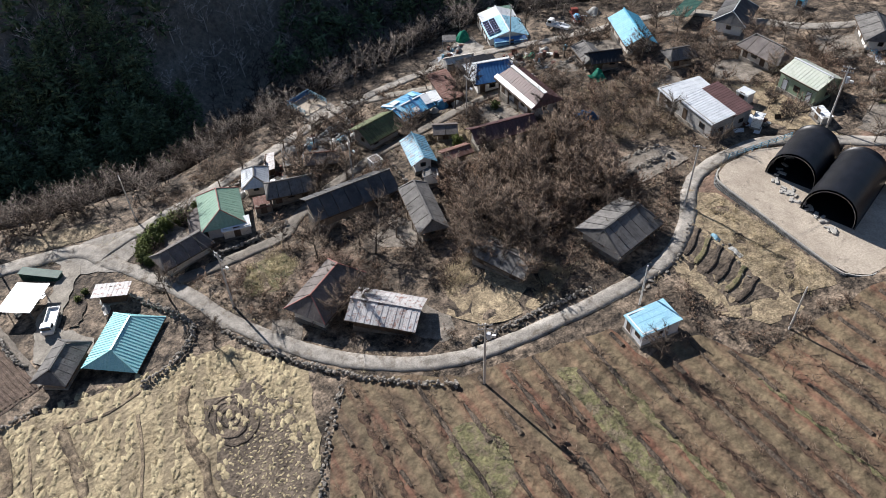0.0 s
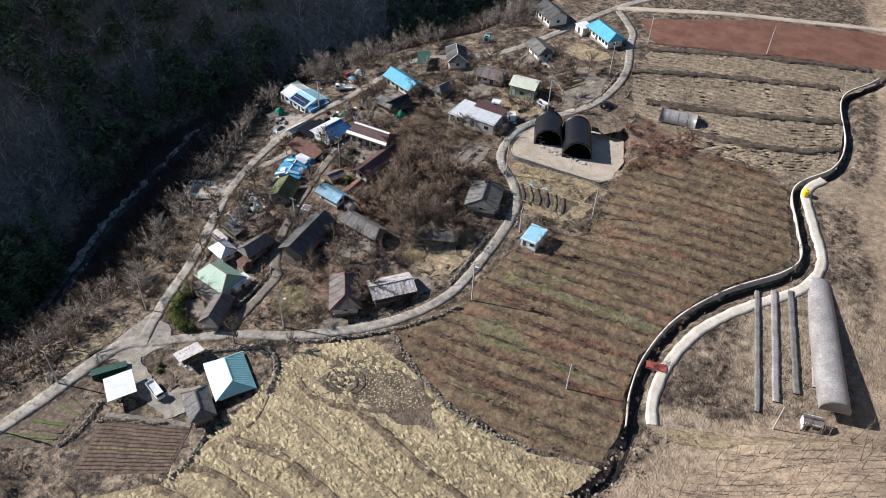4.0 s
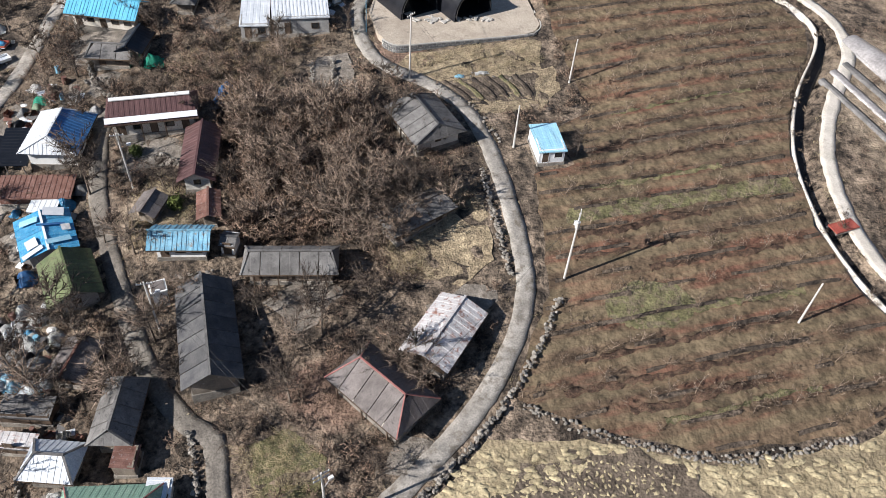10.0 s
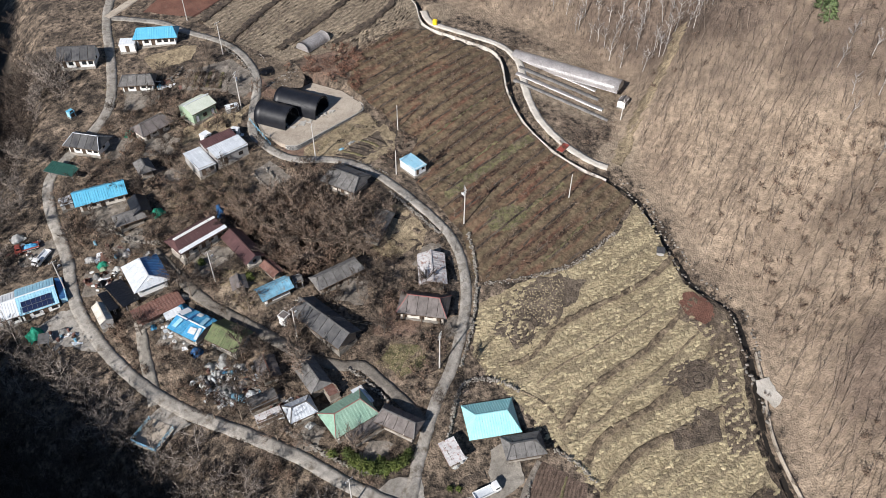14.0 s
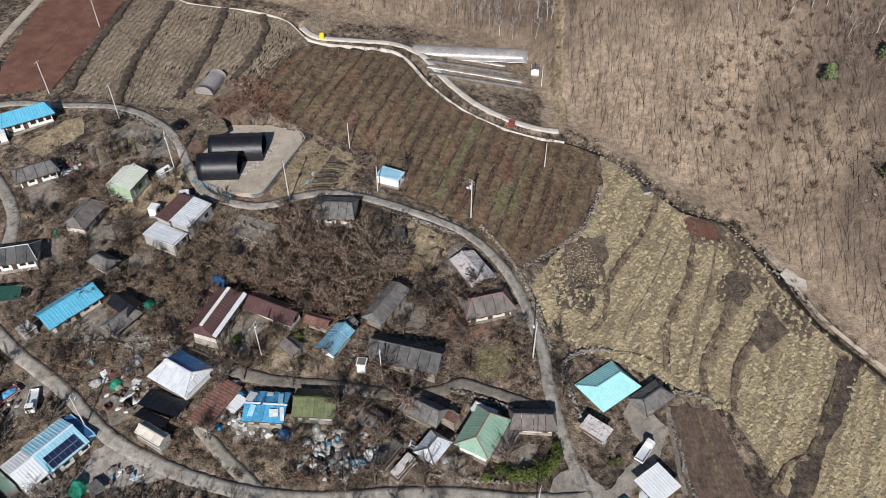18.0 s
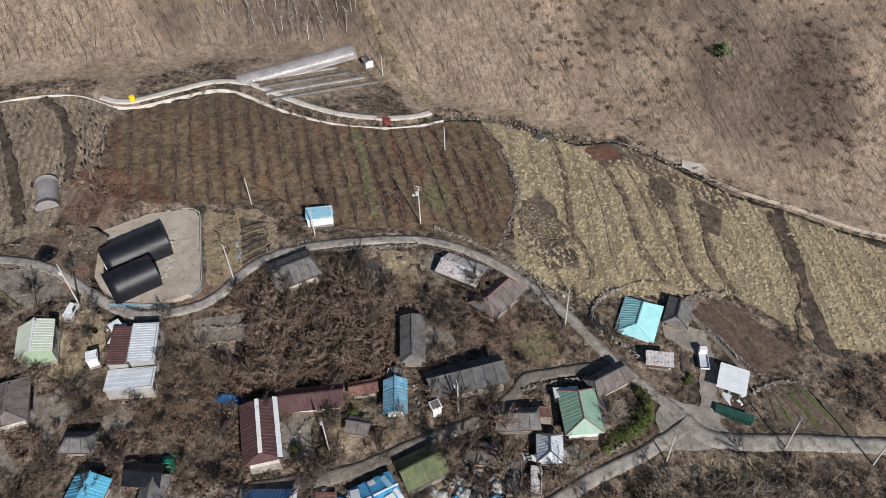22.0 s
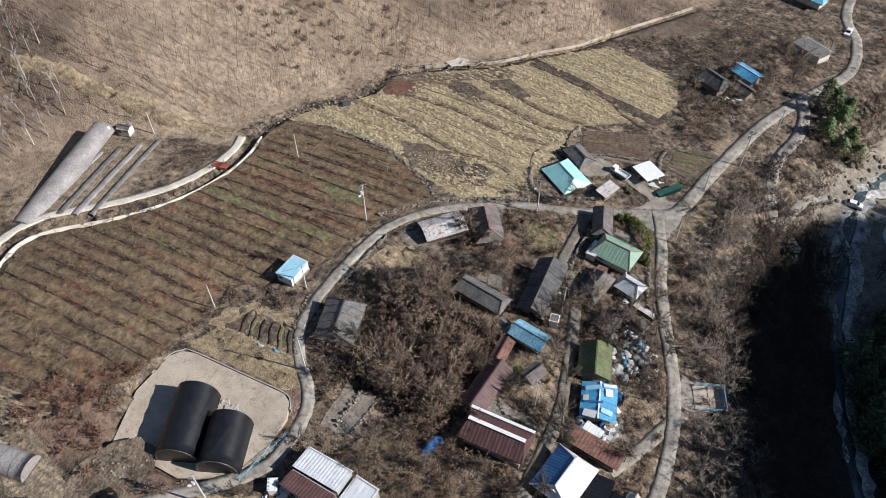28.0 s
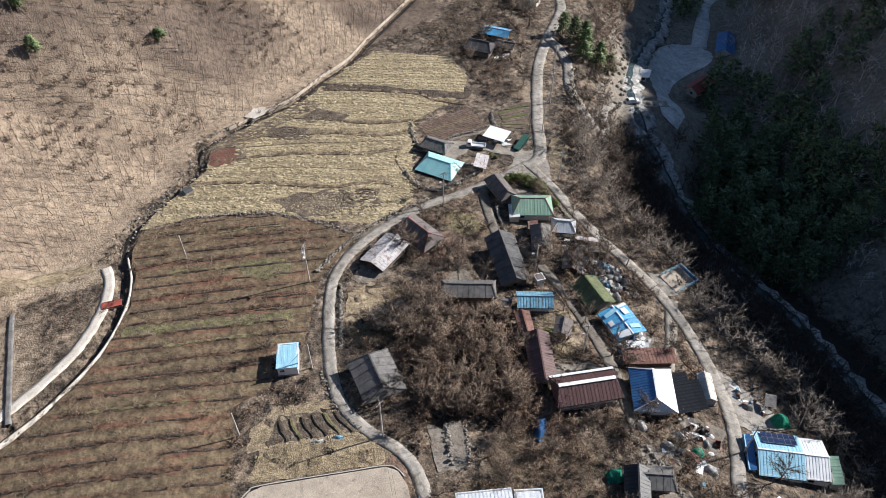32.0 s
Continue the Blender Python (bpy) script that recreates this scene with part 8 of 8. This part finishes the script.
def car(x, y, rz, paint, label, name="car", lift=0.08, z=None):
    t = thing(name, x, y, (gz(x, y) if z is None else z) + lift, rz, label, "car", "vehicles")
    prof = [(-2.2, 0.35), (-2.25, 0.85), (-1.9, 1.0), (-1.3, 1.5), (0.4, 1.5), (1.15, 0.98), (2.1, 0.85), (2.25, 0.4)]
    bm = bmesh.new()
    a = [bm.verts.new((px, -0.88 if pz < 1.2 else -0.7, pz)) for px, pz in prof]
    b = [bm.verts.new((px, 0.88 if pz < 1.2 else 0.7, pz)) for px, pz in prof]
    bm.faces.new(a), bm.faces.new(b[::-1])
    for i in range(len(prof)):
        j = (i + 1) % len(prof)
        bm.faces.new((a[j], a[i], b[i], b[j]))
    part("body", bm, paint, t)
    bm = bmesh.new()
    for v4 in (((0.46, -0.62, 1.47), (0.46, 0.62, 1.47), (1.14, 0.72, 1.03), (1.14, -0.72, 1.03)), ((-1.34, 0.62, 1.47), (-1.34, -0.62, 1.47), (-1.88, -0.72, 1.05), (-1.88, 0.72, 1.05))):
        off = Vector((0.02 if v4[0][0] > 0 else -0.02, 0, 0.02))
        bm.faces.new([bm.verts.new(Vector(p) + off) for p in v4][::-1])
    part("windows", bm, "glass", t)
    wheels(t, (-1.35, 1.35), 0.86, 0.32, 0.2)
    return t


truck(-71.8, 61.4, -150, "white_paint", "small white pickup truck parked by the road")
truck(-72.6, 66.6, 160, "red_paint", "small red pickup truck loaded under a blue tarpaulin", "blue_tarp")
truck(-44.6, -45.7, -20, "white_paint", "white farm truck parked in the courtyard")
car(-100.6, -75.7, 178, "white_paint", "white car crossing at the lower bridge", z=gz(-100.6, -75.7) + 0.35)
car(-88.4, -146.0, 80, "white_paint", "white van parked on the south road")

# ---- lookout deck over the gorge ----
dk = thing("lookout_deck", -78.6, 7.2, gz(-75.0, 7.5) + 0.15, 20, "concrete lookout deck with a pale blue railing", "deck")
part("slab", boxes((-2.9, -2.8, -0.35, 2.9, 2.8, 0.0)), "yard_concrete", dk)
for px, py in ((-2.7, -2.6), (-2.7, 2.6), (0, 2.6), (0, -2.6)):
    part("pillar", boxes((px - 0.2, py - 0.2, -9.0, px + 0.2, py + 0.2, -0.35)), "grey_wall", dk)
for k in range(3):
    part("rail", boxes((-2.85, -2.75, 0.35 + k * 0.35, 2.6, -2.69, 0.41 + k * 0.35)), "light_blue", dk)
    part("rail", boxes((-2.85, 2.69, 0.35 + k * 0.35, 2.6, 2.75, 0.41 + k * 0.35)), "light_blue", dk)
    part("rail", boxes((-2.88, -2.69, 0.35 + k * 0.35, -2.82, 2.69, 0.41 + k * 0.35)), "light_blue", dk)
for k in range(5):
    for s in (-1, 1):
        part("rail_post", boxes((-2.8 + k * 1.3, s * 2.72 - 0.04, 0, -2.72 + k * 1.3, s * 2.72 + 0.04, 1.15)), "light_blue", dk)
    part("rail_post", boxes((-2.89, -2.6 + k * 1.3, 0, -2.81, -2.52 + k * 1.3, 1.15)), "light_blue", dk)
part("blue_panel", boxes((-2.78, -2.6, 0.05, -2.72, 2.6, 0.95)), "deep_blue", dk)

# ---- solar panels on the gorge-side house ----
for r in range(2):
    for k in range(6):
        pn = part("solar_panel", boxes((-0.46, -0.62, -0.02, 0.46, 0.62, 0.03)), "solar", solar_house, "dark blue solar panel")
        pn.matrix_local = Matrix.Translation((-2.6 + k * 0.97, -3.5 + r * 1.3, 2.3 + 1.44 * (0.8 + r * 1.3) / 4.3 + 0.14)) @ pose(0, 0, 0, 18.5, 0, 0)
        part("panel_frame", boxes((-0.48, -0.65, -0.03, 0.48, -0.62, 0.04), (-0.48, 0.62, -0.03, 0.48, 0.65, 0.04), (-0.48, -0.62, -0.03, -0.46, 0.62, 0.04), (0.46, -0.62, -0.03, 0.48, 0.62, 0.04)), "steel", pn)

# ---- tarpaulins, scrap and stores ----


def draped(name, x, y, sx, sy, h, material, label, category="tarpaulin", rz=0, seed=0):
    """A loose sheet thrown over a heap."""
    bm = bmesh.new()
    n = 14
    g = [[bm.verts.new((sx * (i / n - 0.5), sy * (j / n - 0.5), 0)) for j in range(n + 1)] for i in range(n + 1)]
    for row in g:
        for v in row:
            r = min(1.0, math.hypot(v.co.x / sx * 2, v.co.y / sy * 2))
            v.co.z = h * (1 - r ** 2.2) + 0.28 * h * noise.noise((v.co.x * 1.1 + seed, v.co.y * 1.1, 0)) + 0.08
            v.co.x += 0.25 * noise.noise((v.co.y * 1.4, seed, 1))
            v.co.y += 0.25 * noise.noise((v.co.x * 1.4, seed, 2))
    for i in range(n):
        for j in range(n):
            bm.faces.new((g[i][j], g[i + 1][j], g[i + 1][j + 1], g[i][j + 1]))
    bmesh.ops.solidify(bm, geom=bm.faces[:], thickness=0.03)
    me = mesh_of(bm, name)
    me.materials.append(M[material])
    ob = tagged(new(name, me), label, category)
    ob.matrix_world = pose(x, y, gz(x, y), 0, 0, rz)
    return ob


draped("green_netting", -47.2, 52.6, 3.0, 2.6, 1.6, "green_net", "crumpled bright green netting over a heap", seed=1)
draped("green_netting", -82.6, 44.6, 3.4, 3.0, 2.2, "green_net", "crumpled bright green netting by the gorge road", seed=2)
draped("green_netting", -63.6, 49.6, 2.6, 2.0, 1.0, "green_net", "faded green netting over scrap", seed=3)
draped("blue_sheet", -37.2, 42.2, 5.0, 1.9, 1.6, "deep_blue", "dark blue sheet hung behind the farmhouse", rz=60, seed=4)
draped("blue_sheet", -59.0, 26.4, 3.6, 2.6, 1.4, "blue_tarp", "bright blue sheet over stacked goods", seed=5)
draped("blue_sheet", -62.6, 16.0, 2.6, 2.4, 1.2, "deep_blue", "dark blue sheet over a scrap pile", seed=6)
draped("blue_sheet", -63.6, 2.4, 2.0, 1.6, 0.9, "light_blue", "pale blue sheet on the scrap heap", seed=7)
draped("white_sheet", -61.4, 5.8, 2.8, 2.4, 0.9, "white_film", "crumpled white plastic sheet on scrap", seed=8)
draped("white_sheet", -65.2, 5.2, 2.4, 2.4, 0.8, "white_film", "crumpled white plastic sheet on scrap", seed=9)
draped("white_sheet", -60.8, 9.6, 2.2, 2.4, 0.8, "white_film", "white plastic bags piled in the yard", seed=10)
draped("white_sheet", 0.6, 38.9, 2.2, 0.7, 0.35, "white_film", "torn white film along the garden edge", seed=12)
draped("blue_sheet", -3.0, 38.7, 1.6, 0.7, 0.35, "light_blue", "torn pale blue film along the garden edge", seed=13)
for k in range(6):
    a, b = Vector((-5.6 + k * 2.2, 38.0)), Vector((-2.8 + k * 1.9, 33.2))
    strip("weedy_row", [tuple(a), tuple(a.lerp(b, 0.5) + Vector((0.2, 0))), tuple(b)], 0.5, "green_weed" if k % 3 == 1 else "dark_soil", "raised row of dark soil and weeds", "furrow", 0.24, 0.2, thick=0.3, step=0.8)
draped("white_sheet", -72.6, 71.4, 3.0, 2.6, 1.2, "white_film", "white plastic sheets on scrap by the trucks", seed=21)
draped("teal_sheet", -36.7, 81.6, 3.6, 1.5, 0.8, "green_net", "faded teal sheet over garden stores", rz=20, seed=22)
draped("black_sheet", 2.7, 75.6, 3.6, 2.8, 0.6, "black_net", "black sheet over a pit by the road", seed=23)
draped("white_sheet", -57.4, -12.8, 1.8, 1.4, 0.5, "white_film", "white plastic over garden scrap", seed=24)
draped("blue_sheet", -61.6, 22.6, 1.8, 2.6, 1.0, "deep_blue", "dark blue sheet beside the patched shed", seed=25)
draped("white_sheet", -64.4, 9.2, 2.4, 1.6, 0.9, "white_film", "crumpled white plastic sheet on scrap", seed=26)
for k, (x, y, w, h, m, lab) in enumerate(((-60.6, 3.4, 3.0, 0.9, "junk", "heap of mixed scrap and plastic"), (-63.2, 5.4, 2.6, 0.8, "junk", "heap of mixed scrap and plastic"), (-58.8, 6.4, 2.4, 0.8, "white_film", "crumpled pale film over scrap"), (-62.2, 50.4, 3.0, 0.9, "rust", "heap of rusty scrap metal"), (-64.6, 53.0, 2.6, 0.7, "junk", "heap of mixed scrap and plastic"),
                                          (-60.2, 46.6, 2.2, 0.7, "mud_wall", "heap of earth and rubble"), (-66.2, 48.0, 2.0, 0.7, "junk", "heap of mixed scrap and plastic"), (-56.8, 28.6, 2.2, 0.8, "junk", "heap of mixed scrap and plastic"), (-58.0, 24.6, 1.8, 0.7, "white_film", "crumpled pale film over scrap"), (-78.0, 41.0, 2.2, 0.8, "junk", "heap of mixed scrap by the apron"), (-74.2, 67.6, 2.4, 0.8, "rust", "heap of rusty scrap metal"))):
    draped("scrap_mound", x, y, w, w * 0.8, h, m, lab, "heap", rz=k * 37, seed=40 + k)
for k, (x, y, w, h, m, lab) in enumerate(((-64.6, 3.0, 2.6, 1.1, "white_film", "crumpled white plastic sheet on scrap"),
                                          (-62.8, 1.2, 2.2, 0.9, "light_blue", "pale blue sheet on the scrap heap"),
                                          (-66.0, 6.6, 2.0, 0.9, "white_film", "crumpled white plastic sheet on scrap"),
                                          (-61.6, 7.6, 1.8, 0.8, "blue_tarp", "bright blue sheet over stacked goods"),
                                          (-59.8, 11.0, 2.0, 0.9, "white_film", "crumpled white plastic sheet over sacks"),
                                          (-62.8, 11.2, 2.4, 1.0, "white_film", "crumpled white plastic sheet on scrap"),
                                          (-59.4, 0.8, 1.9, 0.8, "white_film", "crumpled white plastic sheet over sacks"),
                                          (-60.2, 28.4, 2.0, 0.9, "white_film", "crumpled pale film over scrap"),
                                          (-65.2, 27.6, 1.6, 0.7, "blue_tarp", "bright blue sheet over stacked goods"),
                                          (-62.0, 46.0, 2.2, 0.9, "white_film", "crumpled white plastic sheet on scrap"),
                                          (-58.6, 47.8, 2.4, 1.0, "junk", "faded sheet thrown over mixed scrap"),
                                          (-66.4, 45.2, 2.2, 0.9, "black_net", "dark sheet over stacked scrap"),
                                          (-55.4, 43.6, 2.4, 1.0, "junk", "faded sheet thrown over mixed scrap"),
                                          (-64.2, 48.6, 1.6, 0.7, "pale_green", "pale green cover over a small trailer"))):
    draped("tarpaulin", x, y, w, w * 0.75, h, m, lab, "tarpaulin", rz=k * 53, seed=60 + k)
SCRAP = ((-62.4, 2.6), (-64.8, 4.4), (-66.2, 7.0), (-63.4, 7.4), (-65.4, 10.4))
rs = np.random.RandomState(77)
for k in range(34):
    x, y = SCRAP[k % 5][0] + rs.normal(0, 1.1), SCRAP[k % 5][1] + rs.normal(0, 1.3)
    w = rs.uniform(1.1, 2.2)
    m, lab = (("white_film", "crumpled white plastic sheet on scrap"), ("white_metal", "bent white metal sheet on the scrap heap"), ("junk", "grey crumpled sheet on the scrap heap"), ("black_net", "black plastic sheet on the scrap heap"))[k % 4]
    draped("scrap_sheet", x, y, w, w * rs.uniform(0.6, 0.9), rs.uniform(0.7, 1.2), m, lab, "sheet", rz=rs.uniform(0, 180), seed=90 + k)
draped("brush_mound", -48.8, 18.4, 3.4, 5.0, 0.9, "dry_grass", "heap of orange-brown dry brush", "heap", seed=15)
draped("white_sheet", -43.6, -38.2, 3.6, 1.2, 0.5, "white_film", "white plastic sheeting on the tool shed yard", seed=16)
container = thing("container", -56.8, -45.8, gz(-56.8, -45.8), 52, "dark green metal container beside the drive", "container")
part("body", boxes((-3.3, -0.6, -0.3, 3.3, 0.6, 1.0)), "dark_green", container)
for k in range(12):
    for sy in (-1, 1):
        part("rib", boxes((-3.2 + k * 0.56, sy * 0.73 - 0.04, -0.2, -3.0 + k * 0.56, sy * 0.73 + 0.04, 1.1)), "dark_green", container)
part("lid", boxes((-3.4, -0.8, 1.2, 3.4, 0.8, 1.28)), "dark_green", container)

crate = bmesh.new()
box(crate, -0.42, -0.33, 0, 0.42, 0.33, 0.5)
lid = [f for f in crate.faces if f.calc_center_median().z > 0.49]
rim = bmesh.ops.inset_region(crate, faces=lid, thickness=0.05)
bmesh.ops.translate(crate, verts=list({v for f in lid for v in f.verts}), vec=(0, 0, -0.42))
crate = mesh_of(crate, "crate")
drum = bmesh.new()
tube(drum, (0, 0, 0), (0, 0, 0.88), 0.29, 0.29, 12)
drum = mesh_of(drum, "drum")
sack = bmesh.new()
bmesh.ops.create_icosphere(sack, subdivisions=2, radius=0.45)
for v in sack.verts:
    v.co = Vector((v.co.x * 1.3, v.co.y * 0.9, max(-0.05, v.co.z * 0.55) + 0.16 * noise.noise(v.co * 5)))
sack = mesh_of(sack, "sack")
board = mesh_of(boxes((-0.9, -0.45, 0, 0.9, 0.45, 0.04)), "board")
scrap_kinds = [("crate", crate, "plastic crate lying in the scrap heap", ("junk", "rust", "wood", "grey_wall")), ("drum", drum, "old metal drum standing in the yard", ("grey_wall", "rust", "faded_blue", "slate_dark")),
               ("sack", sack, "stuffed plastic sack on the scrap heap", ("white_film", "white_film", "white_film", "junk")), ("board", board, "loose sheet of metal or board on the heap", ("grey_metal", "white_metal", "rust", "wood", "slate", "white_metal", "white_film"))]
shared = {}
YARDS = [([(-63.7, 13.4), (-58.4, 9.2), (-57.6, 1.2), (-60.2, -2.0), (-67.3, 3.6)], 80), ([(-61.3, 57.2), (-55.2, 45.2), (-68.1, 42.9), (-69.1, 52.6)], 34), ([(-62.6, 29.2), (-57.9, 26.8), (-64.6, 22.7)], 16), ([(-61, 16.8), (-65, 15.5), (-64.6, 26), (-60, 25)], 16),
         ([(-53.8, -50.2), (-55.4, -45.4), (-51.5, -44.4), (-48.6, -51.8)], 14), ([(-75.6, 38.4), (-79.2, 44.4), (-81, 40), (-77, 36)], 16), ([(-19.6, 60.0), (-17.4, 66), (-15.4, 57.4)], 10),
         ([(-75.4, 69), (-69, 70.4), (-68.6, 64.6), (-74.6, 63.6)], 12), ([(-29.0, 98), (-22, 88), (-16, 89), (-20, 97)], 12), ([(-55, -8), (-60, -6.4), (-58.2, -4.0)], 10), ([(-60.5, -93.4), (-53, -101), (-68, -103.0), (-70, -97)], 10)]
for n_yard, (poly, count) in enumerate(YARDS):
    placed = spread_in(poly, math.sqrt(abs(sum(poly[i][0] * poly[(i + 1) % len(poly)][1] - poly[(i + 1) % len(poly)][0] * poly[i][1] for i in range(len(poly)))) / 2 / count), 500 + n_yard, lo=0.7, hi=1.35)
    hubs = [placed[R.randrange(len(placed))] for _ in range(max(2, count // 9))]
    heap = []
    for x, y, s in placed + placed[::2]:
        hx, hy, _ = hubs[R.randrange(len(hubs))]
        x, y = (x, y) if R.random() < 0.3 else (hx + R.gauss(0, 1.3), hy + R.gauss(0, 1.3))
        if inside(x, y, YARD) or np.hypot(ROADS[:, 0] - x, ROADS[:, 1] - y).min() > 2.2:
            heap.append((x, y, s))
    for x, y, s in heap:
        nm, me, lab, mm = scrap_kinds[R.choice((0, 1, 2, 3, 3, 3, 0))]
        mk = mm[R.randrange(len(mm))]
        if (nm, mk) not in shared:
            shared[nm, mk] = me.copy()
            shared[nm, mk].materials.append(M[mk])
        ob = tagged(new(nm, shared[nm, mk]), lab, nm, "scrap heaps")
        base = YARD_Z if inside(x, y, YARD) else gz(x, y)
        ob.matrix_world = Matrix.LocRotScale((x, y, base + 0.05), Euler((R.uniform(-0.15, 0.15), R.uniform(-0.15, 0.15), R.uniform(0, 6.28))), (s, s, s))

wt = thing("water_tower", -46.6, 7.4, gz(-46.6, 7.4), 10, "white plastered square water tank with a brown top", "tank")
part("body", boxes((-0.8, -0.8, -0.5, 0.8, 0.8, 2.4)), "white_wall", wt)
part("rim", boxes((-0.95, -0.95, 2.4, 0.95, 0.95, 2.62)), "white_wall", wt)
part("lid", boxes((-0.75, -0.75, 2.62, 0.75, 0.75, 2.7)), "slate_brown", wt)
